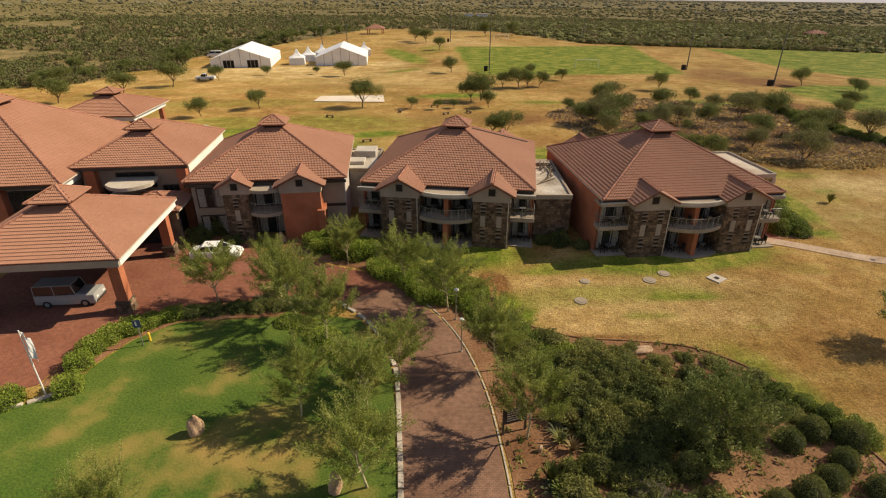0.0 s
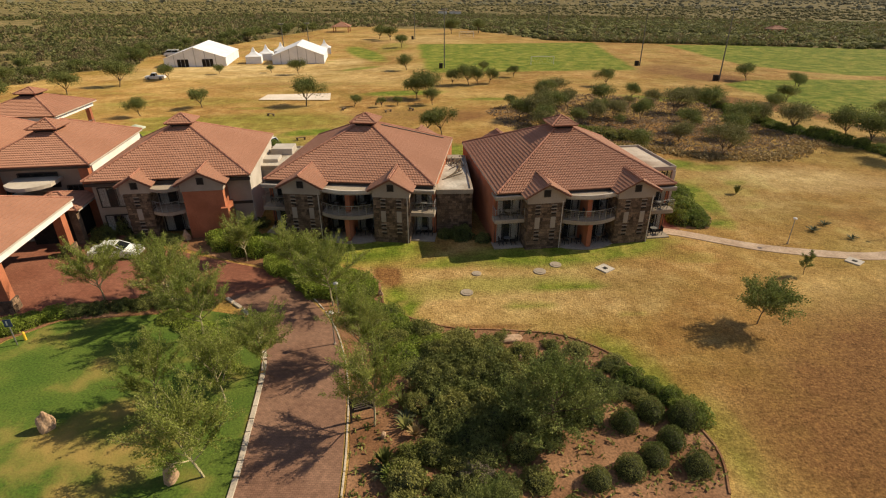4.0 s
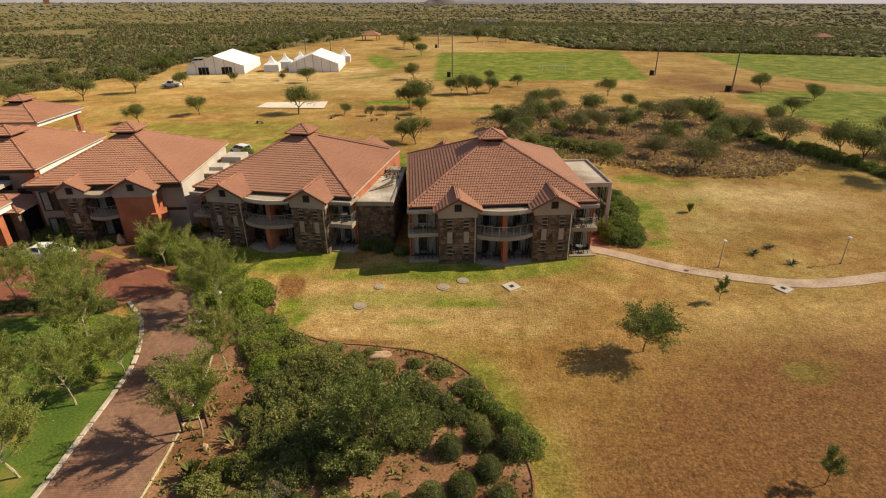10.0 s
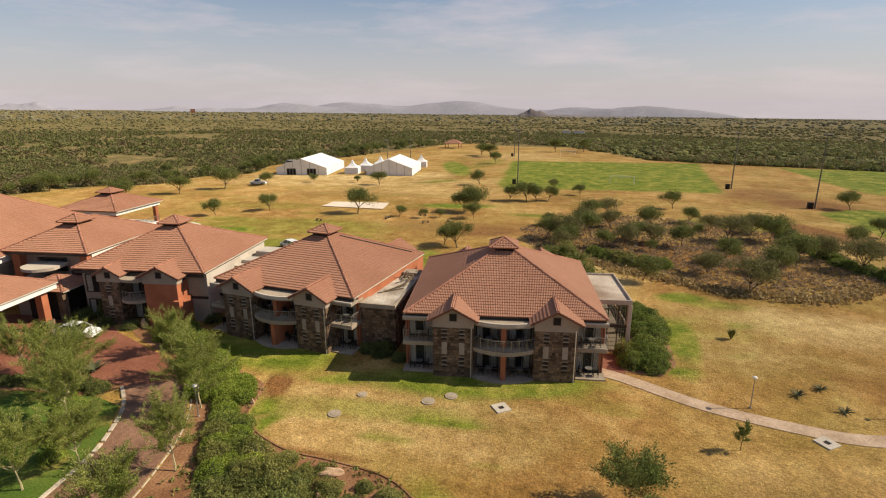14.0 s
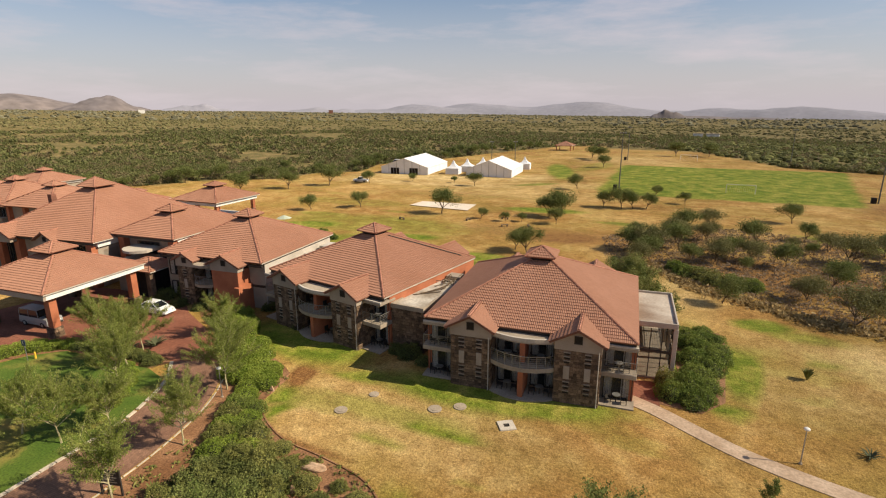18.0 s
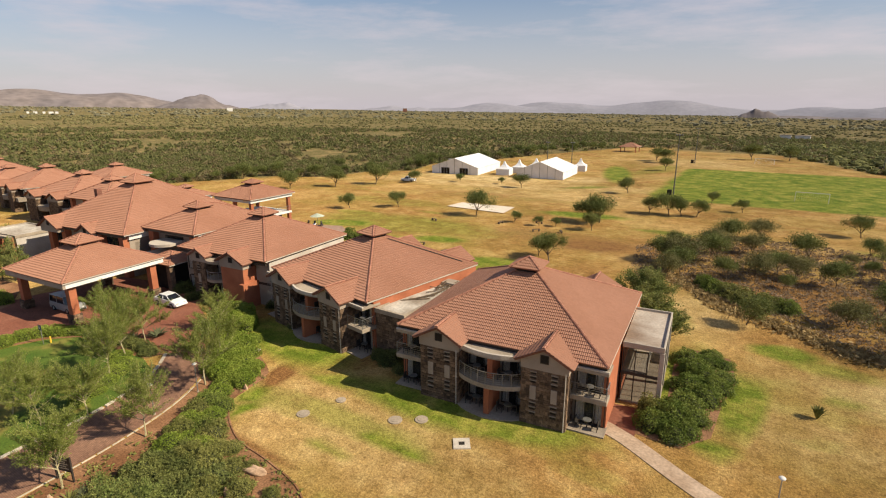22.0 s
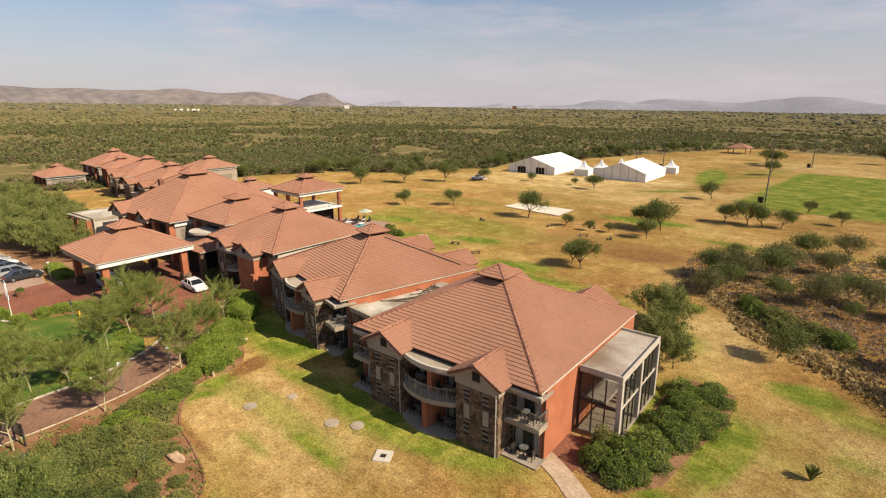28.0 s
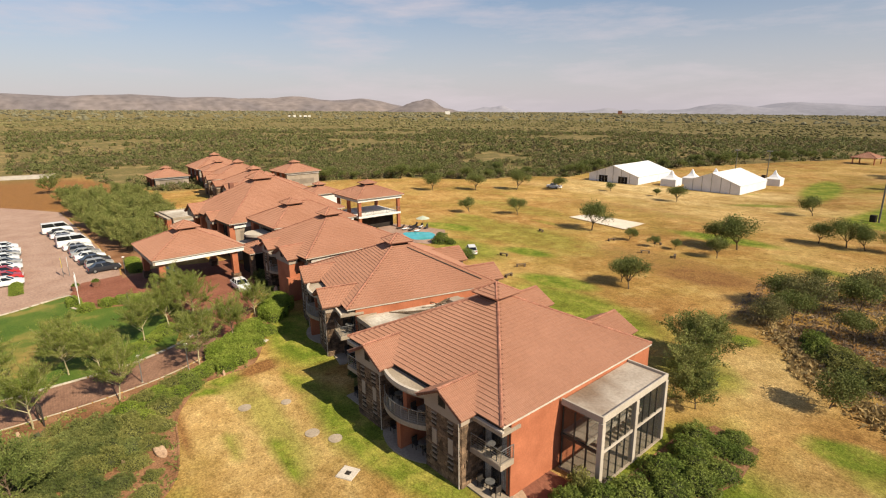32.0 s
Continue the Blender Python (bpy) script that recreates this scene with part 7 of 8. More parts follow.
for x, y in ((43.7, 45.1), (55.4, 46.2), (1.3, 30.3), (-39.5, 31.8)):
    garden_lamp(x, y)
garden_lamp(1.0, 34.3)


M_POLE = mat("weathered_mast", (0.10, 0.095, 0.085), (0.16, 0.15, 0.13), 1.0, 8, 0.7, 0.0)


def mast(x, y, h):
    x, y = out_there(x, y)
    t = thing("floodlight_mast", pose(x, y, ground_z(x, y)), "tall dark steel floodlight mast beside the sports field", "mast", "floodlight masts")
    part("pole", tube(bmesh.new(), (0, 0, 0), (0, 0, h), 0.19, 0.10, 8), M_POLE, t)
    part("crossarm", B(-0.9, -0.08, h - 0.3, 0.9, 0.08, h - 0.15), M_FRAME, t)
    for k in (-0.7, 0, 0.7):
        part("floodlight", B(k - 0.2, -0.2, h - 0.15, k + 0.2, 0.1, h + 0.2, 0.03), M_STEEL, t)
    part("switch_box", B(-1.6, -0.6, 0, -0.5, 0.4, 1.5, 0.03), M_DARK, t, "dark switch box at the foot")


for x, y, h in ((85.0, 140.5, 17.4), (14.0, 166, 16.4), (74.6, 169.1, 16.4), (66.0, 264.6, 15), (4.0, 256, 15), (-45, 215, 10), (-36, 218, 10)):
    mast(x, y, h)


def goal(x, y, turn):
    x, y = out_there(x, y)
    t = thing("football_goal", pose(x, y, ground_z(x, y), 0, 0, turn), "white football goal with a thin net", "goal", "football goals")
    for u in (0, 7.3):
        part("post", tube(bmesh.new(), (u, 0, 0), (u, 0, 2.44), 0.07, 0.07, 6), M_WHITE, t)
        part("stay", tube(bmesh.new(), (u, 0, 2.44), (u, 1.6, 0), 0.03, 0.03, 5), M_WHITE, t)
    part("crossbar", tube(bmesh.new(), (0, 0, 2.44), (7.3, 0, 2.44), 0.07, 0.07, 6), M_WHITE, t)
    bm = bmesh.new()
    for k in range(1, 15):
        tube(bm, (0.49 * k, 0, 2.44), (0.49 * k, 1.6, 0), 0.012, 0.012, 3)
    part("net", bm, M_WHITE, t)


goal(41.5, 173, 0)
goal(31.6, 268, 180)

# marquees on the far grass
M_TENT = mat("white_canvas", (0.74, 0.73, 0.72), (0.82, 0.81, 0.80), 0.3, 3, 0.7, 0.05, fine_amount=0.04)


def frame_tent(x, y, turn, W, D, he, hp, label, doors=True):
    x, y = out_there(x, y)
    t = thing("marquee", pose(x, y, ground_z(x, y) - 0.05, 0, 0, turn), label, "tent", "large white marquees")
    for a, b, nm in (((0, 0), (0.08, D), "side_wall"), ((W - 0.08, 0), (W, D), "side_wall")):
        part(nm, B(a[0], a[1], 0, b[0], b[1], he), M_TENT, t)
    for y0 in (0, D - 0.08):
        bm = bmesh.new()
        pts = [(0.08, 0), (W - 0.08, 0), (W - 0.08, he), (W / 2, hp - 0.05), (0.08, he)]
        a, b = [bm.verts.new((u, y0, z)) for u, z in pts], [bm.verts.new((u, y0 + 0.08, z)) for u, z in pts]
        bm.faces.new(a), bm.faces.new(b[::-1])
        for i in range(5):
            bm.faces.new((a[i], a[(i + 1) % 5], b[(i + 1) % 5], b[i]))
        bmesh.ops.recalc_face_normals(bm, faces=bm.faces[:])
        gw = part("gable_wall", bm, M_TENT, t)
        if y0 == 0:
            for k in range(1, 6):
                part("pole", B(W * k / 6 - 0.06, -0.07, 0, W * k / 6 + 0.06, -0.005, he + (hp - he) * (1 - abs(2 * k / 6 - 1)) - 0.1), M_STEEL, gw)
    n = 5
    for k in range(n):
        for s in (0, 1):
            bm = bmesh.new()
            y0, y1 = D * k / n - (0.25 if k == 0 else 0) + 0.02, D * (k + 1) / n + (0.25 if k == n - 1 else 0) - 0.02
            xe, ze = (-0.2, he - 0.05) if s == 0 else (W + 0.2, he - 0.05)
            v = [bm.verts.new(p) for p in ((xe, y0, ze), (xe, y1, ze), (W / 2, y1, hp), (W / 2, y0, hp), (xe, y0, ze - 0.08), (xe, y1, ze - 0.08), (W / 2, y1, hp - 0.08), (W / 2, y0, hp - 0.08))]
            for f in ((0, 1, 2, 3), (4, 5, 6, 7), (0, 1, 5, 4), (0, 3, 7, 4), (1, 2, 6, 5)):
                bm.faces.new([v[i] for i in f])
            bmesh.ops.recalc_face_normals(bm, faces=bm.faces[:])
            part("roof_panel", bm, M_TENT, t)
    if doors:
        for u in (0.30 * W, 0.70 * W):
            for k in range(3):
                # the canvas stays closed; near-black panels paint the doorways' shade
                d = part("door", B(u - 1.7 + 1.15 * k, -0.06, 0, u - 0.65 + 1.15 * k, -0.005, 2.3), M_DARK, t, "near-black panel as shade of an open doorway")
    return t


frame_tent(-71.5, 172.5, 8, 18.8, 24, 2.7, 5.9, "large white frame marquee with two dark doorways")
frame_tent(-39.8, 177.2, 6, 16.9, 20, 2.7, 5.9, "large white frame marquee with plain walls", doors=False)


def pagoda(x, y, s):
    x, y = out_there(x, y)
    t = thing("pagoda_tent", pose(x, y, ground_z(x, y), 0, 0, 10), "small white peaked pagoda tent", "tent", "small pagoda tents")
    part("wall", B(-s, -s, 0, s, s, 2.3), M_TENT, t)
    bm = bmesh.new()
    rings = []
    for f, z in ((1.06, 2.25), (0.6, 2.8), (0.28, 3.6), (0.05, 5.0)):
        rings.append([bm.verts.new((sx * s * f, sy * s * f, z)) for sx, sy in ((-1, -1), (1, -1), (1, 1), (-1, 1))])
    for a, b in zip(rings[:-1], rings[1:]):
        for i in range(4):
            bm.faces.new((a[i], a[(i + 1) % 4], b[(i + 1) % 4], b[i]))
    bm.faces.new(rings[-1])
    part("roof", bm, M_TENT, t)


for x, y, s in ((-46.5, 181, 2.5), (-44.6, 189, 2.3), (-41.6, 197, 2.4), (-28.0, 206, 2.3)):
    pagoda(x, y, s)
gz = thing("shelter", pose(-37.5, 318, ground_z(-37, 318)), "small brown tiled shelter at the edge of the scrub", "shelter")
hip_roof(gz, -5, -5, 5, 5, 3.0, 0.45, cup_size=0, w=0.6, g=0.6)
for sx in (-4, 4):
    for sy in (-4, 4):
        part("post", B(sx - 0.2, sy - 0.2, 0, sx + 0.2, sy + 0.2, 2.9), M_RED, gz)
for x, y in (out_there(187, 284),):
    gz = thing("shelter", pose(x, y, ground_z(x, y)), "small brown tiled shelter beside the sports field", "shelter")
    hip_roof(gz, -5, -4, 5, 4, 3.0, 0.45, cup_size=0, w=0.6, g=0.6)
    for sx in (-4, 4):
        for sy in (-3, 3):
            part("post", B(sx - 0.2, sy - 0.2, 0, sx + 0.2, sy + 0.2, 2.9), M_RED, gz)

# ---- cars ----
M_TYRE = mat("tyre", (0.02, 0.02, 0.02), (0.03, 0.03, 0.03), 3, 20, 0.9, 0.0)
M_LAMP = mat("lamp_lens", (0.6, 0.6, 0.58), (0.7, 0.7, 0.68), 3, 20, 0.2, 0.0)
M_TAIL = mat("tail_lens", (0.4, 0.02, 0.02), (0.5, 0.03, 0.03), 3, 20, 0.2, 0.0)
PAINT = {}


def paint(c):
    if c not in PAINT:
        PAINT[c] = mat("car_paint", c, tuple(min(1, v * 1.1) for v in c), 0.5, 3, 0.25, 0.0, fine_amount=0.03, spec=0.6)
    return PAINT[c]


def car(x, y, turn, colour, label, kind="sedan", group="", name="car"):
    """A car facing +x: lofted body, glass house, bumpers, four wheels with rims, lamps."""
    L, Wd, H = {"sedan": (4.5, 1.78, 1.43), "suv": (4.6, 1.85, 1.92), "hatch": (3.9, 1.7, 1.48), "van": (5.3, 1.95, 2.25), "pickup": (5.1, 1.8, 1.7)}[kind]
    prof = {"sedan": [(-0.5, 0.5, 0.85), (-0.49, 0.9, 0.95), (-0.32, 0.98, 1.0), (0.22, 0.96, 1.0), (0.44, 0.78, 0.97), (0.5, 0.55, 0.85)],
            "hatch": [(-0.5, 0.5, 0.9), (-0.49, 0.95, 0.97), (-0.2, 0.98, 1.0), (0.24, 0.96, 1.0), (0.45, 0.78, 0.96), (0.5, 0.55, 0.85)],
            "suv": [(-0.5, 0.5, 0.96), (-0.495, 1.12, 0.98), (-0.1, 1.14, 1.0), (0.2, 1.14, 1.0), (0.48, 1.08, 0.98), (0.5, 0.6, 0.95)],
            "van": [(-0.5, 0.5, 0.97), (-0.495, 1.5, 0.99), (-0.1, 1.5, 1.0), (0.28, 1.45, 1.0), (0.46, 1.05, 0.96), (0.5, 0.6, 0.9)],
            "pickup": [(-0.5, 0.5, 0.96), (-0.495, 1.0, 0.98), (-0.1, 1.0, 1.0), (0.2, 1.02, 1.0), (0.46, 0.95, 0.96), (0.5, 0.6, 0.9)]}[kind]
    glassp = {"sedan": (-0.36, -0.24, 0.06, 0.24), "hatch": (-0.48, -0.42, 0.08, 0.26), "suv": (-0.49, -0.485, 0.14, 0.19), "van": (-0.49, -0.485, 0.24, 0.38), "pickup": (-0.08, -0.06, 0.12, 0.22)}[kind]
    t = thing(name, pose(x, y, ground_z(x, y) + 0.03, 0, 0, turn), label, "car", group)
    bm = bmesh.new()
    rings = []
    for u, z, wf in prof:
        w = Wd / 2 * wf
        z0 = 0.32 if abs(u) > 0.49 else 0.24
        rings.append([bm.verts.new((u * L, sy * w * f, zz)) for sy, f, zz in ((-1, 0.94, z0), (-1, 1.0, z * 0.55), (-1, 0.95, z * 0.92), (-1, 0.8, z), (1, 0.8, z), (1, 0.95, z * 0.92), (1, 1.0, z * 0.55), (1, 0.94, z0))])
    for a, b in zip(rings[:-1], rings[1:]):
        for i in range(8):
            bm.faces.new((a[i], b[i], b[(i + 1) % 8], a[(i + 1) % 8]))
    bm.faces.new(rings[0]), bm.faces.new(rings[-1][::-1])
    bmesh.ops.recalc_face_normals(bm, faces=bm.faces[:])
    bd = part("body", bm, paint(colour), t)
    zb = max(p[1] for p in prof) - 0.04
    g0, g1, g2, g3 = (q * L for q in glassp)
    bm = bmesh.new()
    lo = [bm.verts.new((u, sy * Wd * 0.44, zb)) for u, sy in ((g0, -1), (g3, -1), (g3, 1), (g0, 1))]
    hi = [bm.verts.new((u, sy * Wd * (0.40 if kind in ("suv", "van") else 0.35), H - 0.05)) for u, sy in ((g1, -1), (g2, -1), (g2, 1), (g1, 1))]
    for i in range(4):
        bm.faces.new((lo[i], lo[(i + 1) % 4], hi[(i + 1) % 4], hi[i]))
    bm.faces.new(hi), bm.faces.new(lo[::-1])
    bmesh.ops.recalc_face_normals(bm, faces=bm.faces[:])
    part("window_glass", bm, M_CARGLASS, t, "dark car glass")
    ww = Wd * (0.41 if kind in ("suv", "van") else 0.36)
    part("roof_panel", B(g1 - 0.02, -ww, H - 0.06, g2 + 0.03, ww, H, 0.02), paint(colour), t)
    for sy in (-1, 1):
        for (ua, ub) in ((lo_u, hi_u) for lo_u, hi_u in (((g0), (g1)), ((g3), (g2)), ((g0 + g3) / 2, (g1 + g2) / 2))):
            part("pillar", tube(bmesh.new(), (ua, sy * Wd * 0.442, zb), (ub, sy * (ww - 0.02), H - 0.04), 0.04, 0.035, 5), paint(colour), t)
    for u in (-0.31 * L, 0.31 * L):
        for sy in (-1, 1):
            wh = part("wheel", tube(bmesh.new(), (u, sy * (Wd / 2 - 0.2), 0.32), (u, sy * (Wd / 2 + 0.01), 0.32), 0.33, 0.33, 14), M_TYRE, t)
            part("rim", tube(bmesh.new(), (u, sy * (Wd / 2), 0.32), (u, sy * (Wd / 2 + 0.03), 0.32), 0.2, 0.17, 10), M_STEEL, wh)
    zf = prof[-1][1]
    for sy in (-1, 1):
        part("headlight", B(L / 2 - 0.1, sy * Wd * 0.27 - 0.16, zf + 0.02, L / 2 + 0.012, sy * Wd * 0.27 + 0.16, zf + 0.17), M_LAMP, t)
        part("tail_light", B(-L / 2 - 0.02, sy * Wd * 0.36 - 0.1, 0.65, -L / 2 + 0.06, sy * Wd * 0.36 + 0.1, 0.85), M_TAIL, t)
    part("bumper", B(L / 2 - 0.12, -Wd * 0.44, 0.3, L / 2 + 0.05, Wd * 0.44, 0.5, 0.03), M_FRAME if kind == "suv" else paint(colour), t)
    part("bumper", B(-L / 2 - 0.05, -Wd * 0.44, 0.3, -L / 2 + 0.1, Wd * 0.44, 0.5, 0.03), M_FRAME if kind == "suv" else paint(colour), t)
    if kind == "suv":
        part("spare_wheel", tube(bmesh.new(), (-L / 2 - 0.22, 0, 0.95), (-L / 2 - 0.01, 0, 0.95), 0.34, 0.34, 14), M_TYRE, t)
    return t


M_CARGLASS = glass("car_glass", (0.012, 0.014, 0.016), 1.0)
SILVER, WHITEC, BLACK, REDC, GREYC, BLUE = (0.30, 0.30, 0.29), (0.74, 0.74, 0.72), (0.03, 0.03, 0.035), (0.42, 0.03, 0.03), (0.16, 0.16, 0.17), (0.05, 0.07, 0.16)
car(-30.2, 36.9, 6, SILVER, "boxy silver off-road car parked under the entrance canopy", "suv")
car(-21.4, 44.8, 4, WHITEC, "white saloon car parked on the red forecourt", "sedan")
x1p, y1p = out_there(-64.2, 149.5)
car(x1p, y1p, 185, WHITEC, "white pickup truck parked on the grass", "pickup", name="pickup")
x1p, y1p = out_there(-80.3, 199)
car(x1p, y1p, 185, WHITEC, "white van parked behind the marquees", "van", name="van")
car(-17.2, 82.6, 150, WHITEC, "white utility cart parked behind the blocks", "hatch")
row = [("van", WHITEC), ("sedan", BLACK), ("sedan", WHITEC), ("hatch", GREYC), ("sedan", BLUE), ("van", WHITEC), ("sedan", WHITEC), ("hatch", GREYC), ("sedan", SILVER), ("sedan", WHITEC), ("sedan", BLACK), ("hatch", SILVER), ("sedan", BLACK)]
for i, (k, c) in enumerate(row):
    f = i / (len(row) - 1)
    nm = {WHITEC: "white", BLACK: "black", REDC: "red", GREYC: "dark grey", SILVER: "silver", BLUE: "dark blue"}[c]
    car(-82.0 + 38.5 * f, 22.4 + 6.8 * f, 98, c, f"{nm} {'minibus' if k == 'van' else 'car'} parked in a row on pale paving", k, "cars in the car park")
for i, (k, c) in enumerate([("hatch", WHITEC), ("sedan", WHITEC), ("sedan", SILVER), ("hatch", WHITEC), ("sedan", SILVER), ("sedan", WHITEC), ("hatch", REDC), ("sedan", REDC), ("sedan", WHITEC)]):
    f = i / 8
    nm = {WHITEC: "white", REDC: "red", SILVER: "silver"}[c]
    car(-70.5 + 27.5 * f, 14.6 + 2.2 * f, 92, c, f"{nm} car parked in a row on pale paving", k, "cars in the car park")
for i in range(5):
    shrub("hedge", -41.0 + 1.4 * i - 2, 18.0 + 0.1 * i, 0.9, 0.8, group="hedge along the car park")

# flags, signs, planters
fp = thing("flagpole", pose(-25.0, 25.8, 0), "white flagpole with a limp pale flag", "flagpole")
part("pole", tube(bmesh.new(), (0, 0, 0), (0, 0, 5.0), 0.05, 0.03, 8), M_WHITE, fp)
bm = bmesh.new()
fv = [[bm.verts.new((0.05 + 0.42 * i / 5, 0.10 * math.sin(i * 1.4 + j * 0.6), 4.9 - 0.35 * j - 0.10 * i)) for i in range(6)] for j in range(6)]
for j in range(5):
    for i in range(5):
        bm.faces.new((fv[j][i], fv[j][i + 1], fv[j + 1][i + 1], fv[j + 1][i]))
part("flag", bm, M_TENT, fp, "limp white flag")
for x, y, c, nm in ((-43.5, 23.8, (0.10, 0.42, 0.14), "green and yellow"), (-43.0, 24.6, (0.75, 0.74, 0.72), "pale")):
    fp = thing("flagpole", pose(x, y, 0), f"short flagpole with a {nm} flag", "flagpole")
    part("pole", tube(bmesh.new(), (0, 0, 0), (0, 0, 3.2), 0.04, 0.03, 8), M_STEEL, fp)
    for q, col in enumerate((c, (0.75, 0.55, 0.05)) if c[1] > 0.4 and c[0] < 0.5 else (c,)):
        part("flag", prism(bmesh.new(), [(0.03 + 0.3 * q, -0.02), (0.33 + 0.3 * q, -0.04), (0.33 + 0.3 * q, 0.0), (0.03 + 0.3 * q, 0.02)], 1.6, 3.1), paint(col), fp)
sg = thing("notice_board", pose(4.1, 22.8, 0, 0, 0, 18), "dark notice board on two posts beside the drive", "sign")
for u in (-0.7, 0.7):
    part("post", B(u - 0.05, -0.05, 0, u + 0.05, 0.05, 1.9), M_FRAME, sg)
bd = part("board", B(-0.65, -0.03, 0.75, 0.65, 0.03, 1.8), M_FRAME, sg, "dark board with pale lines of writing")
for k in range(5):
    part("text_line", B(-0.5, -0.04, 1.62 - 0.17 * k, 0.5 - 0.2 * (k % 2), -0.032, 1.69 - 0.17 * k), M_CONC, bd)
sg = thing("parking_sign", pose(-21.5, 31.0, 0, 0, 0, 10), "small blue parking sign on a post", "sign")
part("post", tube(bmesh.new(), (0, 0, 0), (0, 0, 2.1), 0.04, 0.04, 6), M_STEEL, sg)
pl = part("plate", B(-0.25, -0.06, 1.6, 0.25, -0.045, 2.2), paint(BLUE), sg)
part("letter", B(-0.1, -0.07, 1.75, 0.0, -0.062, 2.1), M_WHITE, pl)
hy = thing("hydrant", pose(-21.3, 31.6, 0), "small yellow fire hydrant", "hydrant")
part("barrel", tube(bmesh.new(), (0, 0, 0), (0, 0, 0.6), 0.1, 0.09, 8), paint((0.7, 0.45, 0.05)), hy)
part("cap", tube(bmesh.new(), (0, 0, 0.6), (0, 0, 0.72), 0.11, 0.05, 8), paint((0.7, 0.45, 0.05)), hy)
for x, y in ((-34.3, 25.4), (-34.9, 27.8)):
    pt = thing("planter", pose(x, y, 0.02), "round brown planter tub with a small bush", "planter", "planter tubs")
    part("tub", tube(bmesh.new(), (0, 0, 0), (0, 0, 0.7), 0.5, 0.62, 14), M_UNDER, pt)
    o = new("plant", KINDS["green"][0][0])
    o.parent = pt
    o.matrix_local = Matrix.Translation((0, 0, 0.65)) @ Matrix.Diagonal((0.5, 0.5, 0.5, 1))

# pool terrace
sheet("pool_deck", [(-49.8, 80.5), (-46, 84.5), (-35, 89.2), (-28, 84.5), (-27, 80), (-34, 75.5)], 0.03, M_PARKING, "pale paved pool terrace", "paving")
M_WATER = mat("pool_water", (0.06, 0.42, 0.46), (0.09, 0.50, 0.54), 0.8, 3, 0.08, 0.1, fine_amount=0.1)
sheet("pool_water", [(p.x, p.y) for p in smooth_line([(-37.8, 81.0), (-36.0, 84.6), (-34.0, 85.6), (-31.4, 84.4), (-29.9, 82.6), (-31.0, 79.9), (-34.5, 79.6)], 1.0, closed=True)], 0.05, M_WATER, "bright turquoise swimming pool water", "pool")
M_SHADE = mat("pale_green_canvas", (0.42, 0.46, 0.36), (0.50, 0.53, 0.42), 0.5, 6, 0.85, 0.05, fine_amount=0.06)
for x, y in ((-38.8, 86.2),):
    u = thing("parasol", pose(x, y, 0.03), "pale open parasol on the pool terrace", "parasol", "parasols by the pool")
    part("pole", tube(bmesh.new(), (0, 0, 0), (0, 0, 2.5), 0.04, 0.03, 6), M_STEEL, u)
    bm = bmesh.new()
    bmesh.ops.create_cone(bm, cap_ends=True, segments=8, radius1=1.5, radius2=0.05, depth=0.6, matrix=Matrix.Translation((0, 0, 2.45)))
    part("canopy", bm, M_SHADE, u)
for i in range(7):
    lg = thing("sun_lounger", pose(-41.5 + 1.5 * (i % 4), 82.3 + 3.6 * (i // 4) + 0.5 * (i % 4), 0.03, 0, 0, 90 + 8 * i), "low sun lounger on the pool terrace", "lounger", "loungers by the pool")
    part("bed", B(-0.95, -0.32, 0.25, 0.5, 0.32, 0.36, 0.03), M_TENT if i % 2 else M_FRAME, lg)
    part("backrest", tube(bmesh.new(), (0.5, 0, 0.32), (1.0, 0, 0.72), 0.2, 0.2, 6), M_FRAME, lg)
    for u in (-0.8, 0.4):
        for s in (-0.26, 0.26):
            part("leg", B(u - 0.03, s - 0.03, 0, u + 0.03, s + 0.03, 0.26), M_FRAME, lg)


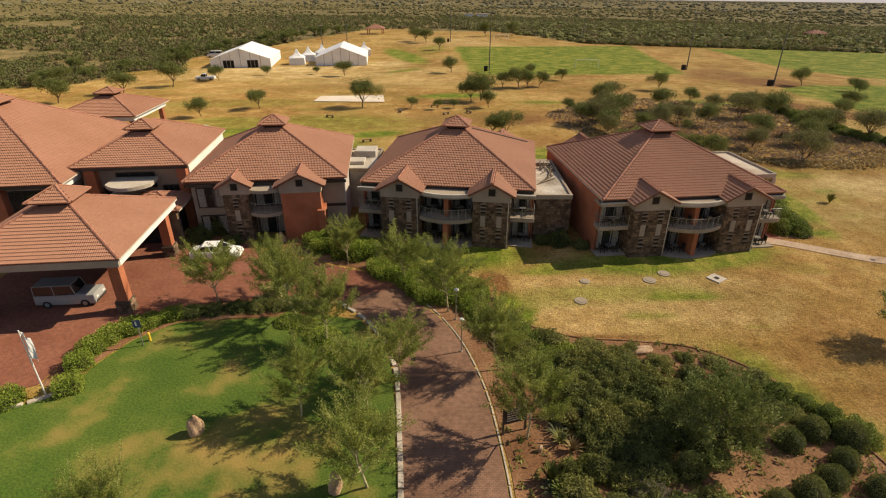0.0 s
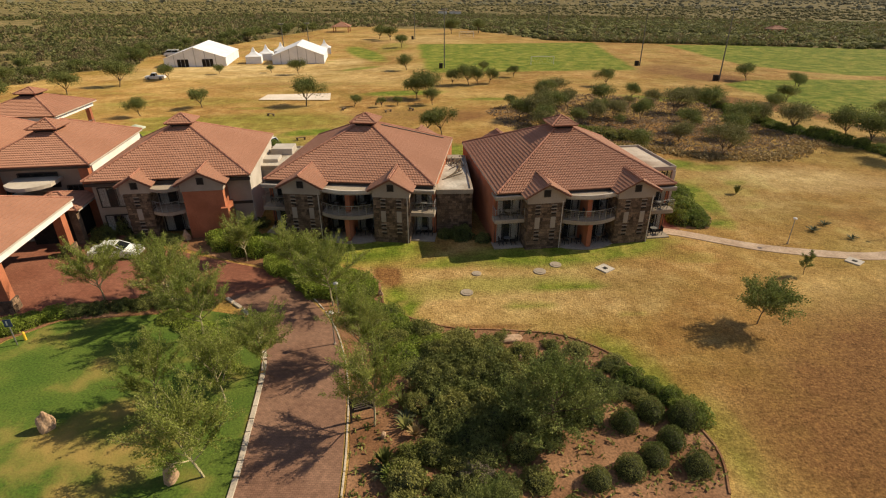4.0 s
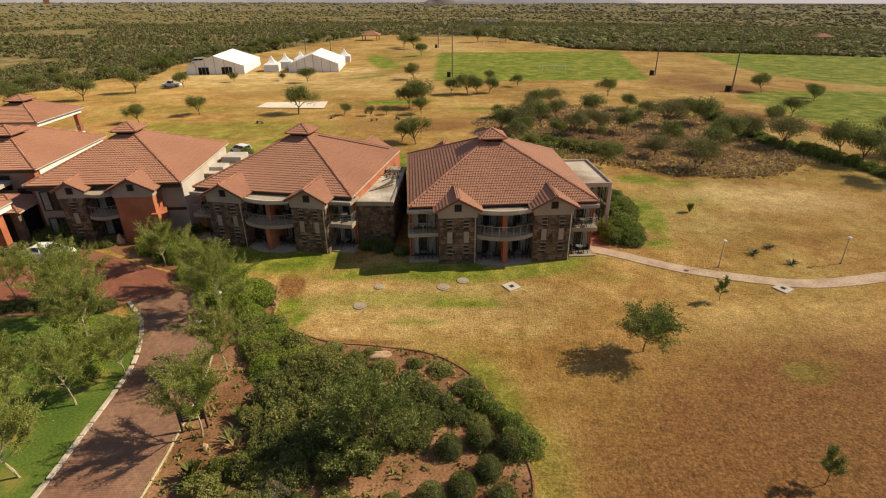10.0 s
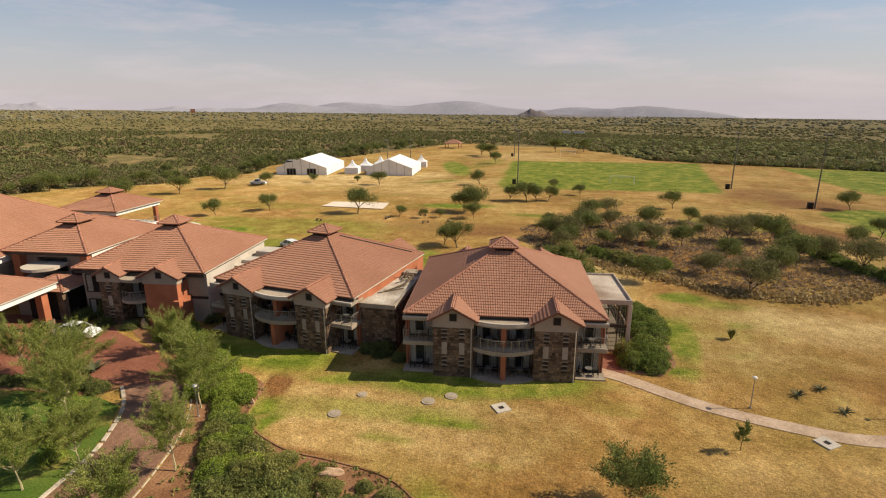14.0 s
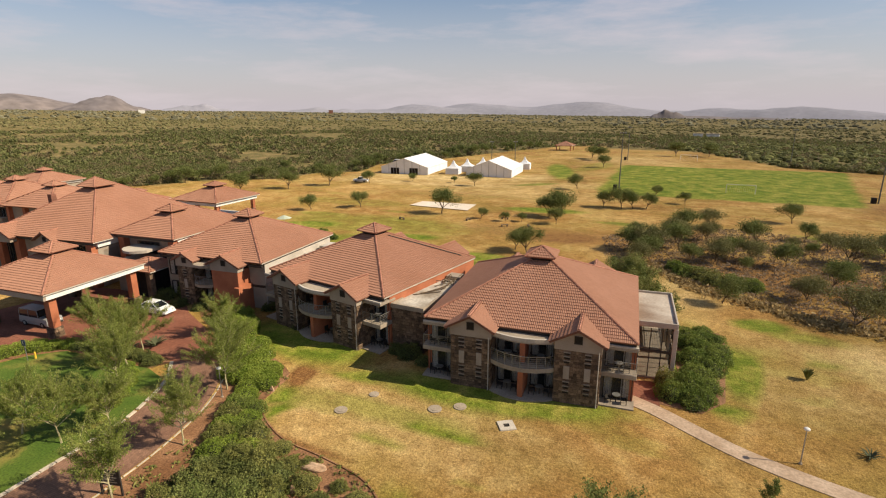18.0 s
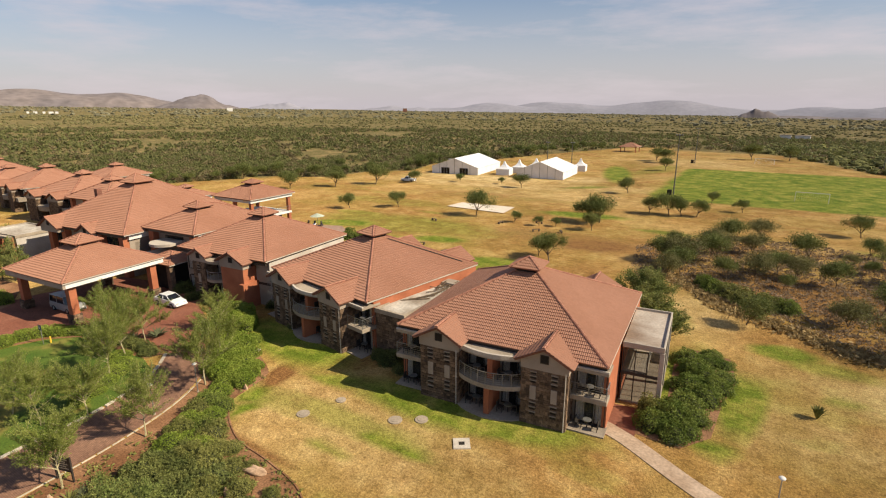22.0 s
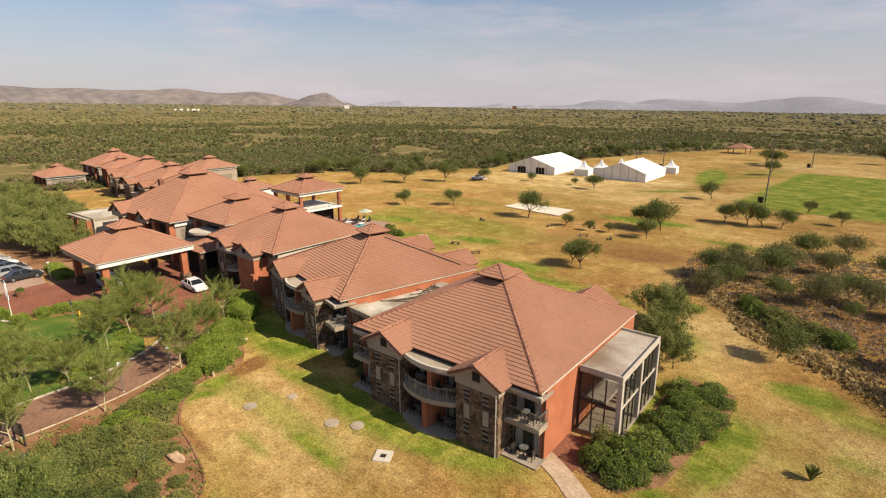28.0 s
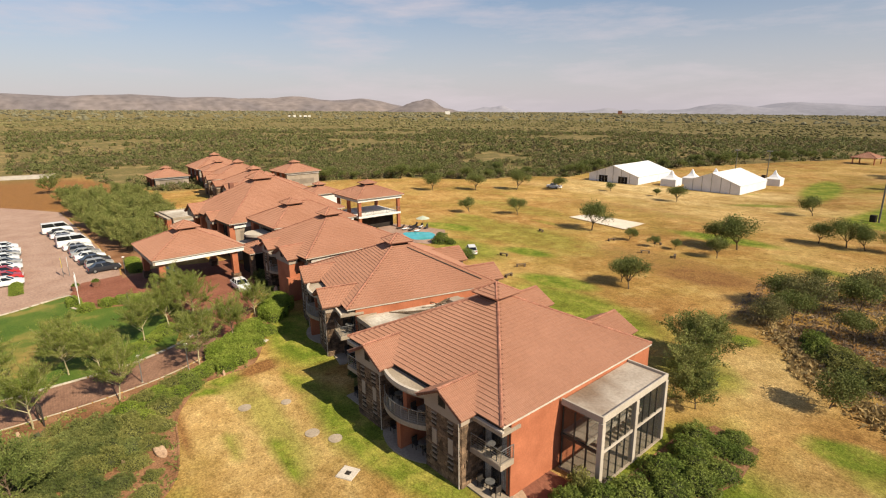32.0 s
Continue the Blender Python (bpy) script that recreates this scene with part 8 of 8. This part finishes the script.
# terrace tables and chairs of the two near blocks
def seat_set(block_pose, u, v, z):
    m = block_pose @ pose(u, v, z)
    t = thing("patio_table", m, "small round metal patio table", "table", "patio tables")
    part("top", tube(bmesh.new(), (0, 0, 0.68), (0, 0, 0.72), 0.34, 0.34, 12), M_STEEL, t)
    part("stem", tube(bmesh.new(), (0, 0, 0), (0, 0, 0.68), 0.05, 0.04, 6), M_FRAME, t)
    for s in (-1, 1):
        c = thing("patio_chair", block_pose @ pose(u + 0.62 * s, v - 0.1, z, 0, 0, 90 * s), "dark wicker patio chair", "chair", "patio chairs")
        part("seat", B(-0.25, -0.25, 0.38, 0.25, 0.25, 0.46, 0.02), M_FRAME, c)
        part("backrest", B(-0.25, -0.27, 0.46, 0.25, -0.2, 0.88, 0.02), M_FRAME, c)
        for a in (-0.21, 0.21):
            for b in (-0.21, 0.21):
                part("leg", B(a - 0.025, b - 0.025, 0, a + 0.025, b + 0.025, 0.38), M_FRAME, c)


for bp, k in ((pose(14.6, 45.3, 0, 0, 0, 6.6), 1.03), (pose(-8.3, 50.35, 0, 0, 0, -8.5), 1.0)):
    for u, v, z in ((16.2, 0.4, 0.10), (16.2, 0.4, 2.95), (1.3, 0.4, 0.10), (1.3, 0.4, 2.95), (7.5, -0.3, 0.09), (7.5, -0.3, 2.93), (10.2, -0.3, 0.09), (10.2, -0.3, 2.93)):
        seat_set(bp, u * k, v, z)

# dead-wood stumps and seats on the park grass
for i, (x, y) in enumerate(((-1.8, 113.5), (0.6, 106.5), (-8.5, 109), (5.2, 108), (-22, 104), (-12.5, 86), (-6, 84), (-3.2, 79))):
    st = thing("park_bench", pose(x, y, ground_z(x, y), 0, 0, 40 * i), "low dark timber bench on dry grass", "bench", "benches on the park grass")
    part("plank", B(-0.8, -0.2, 0.38, 0.8, 0.2, 0.46, 0.02), M_BARKD, st)
    for u in (-0.6, 0.6):
        part("leg", B(u - 0.12, -0.18, 0, u + 0.12, 0.18, 0.38), M_BARKD, st)
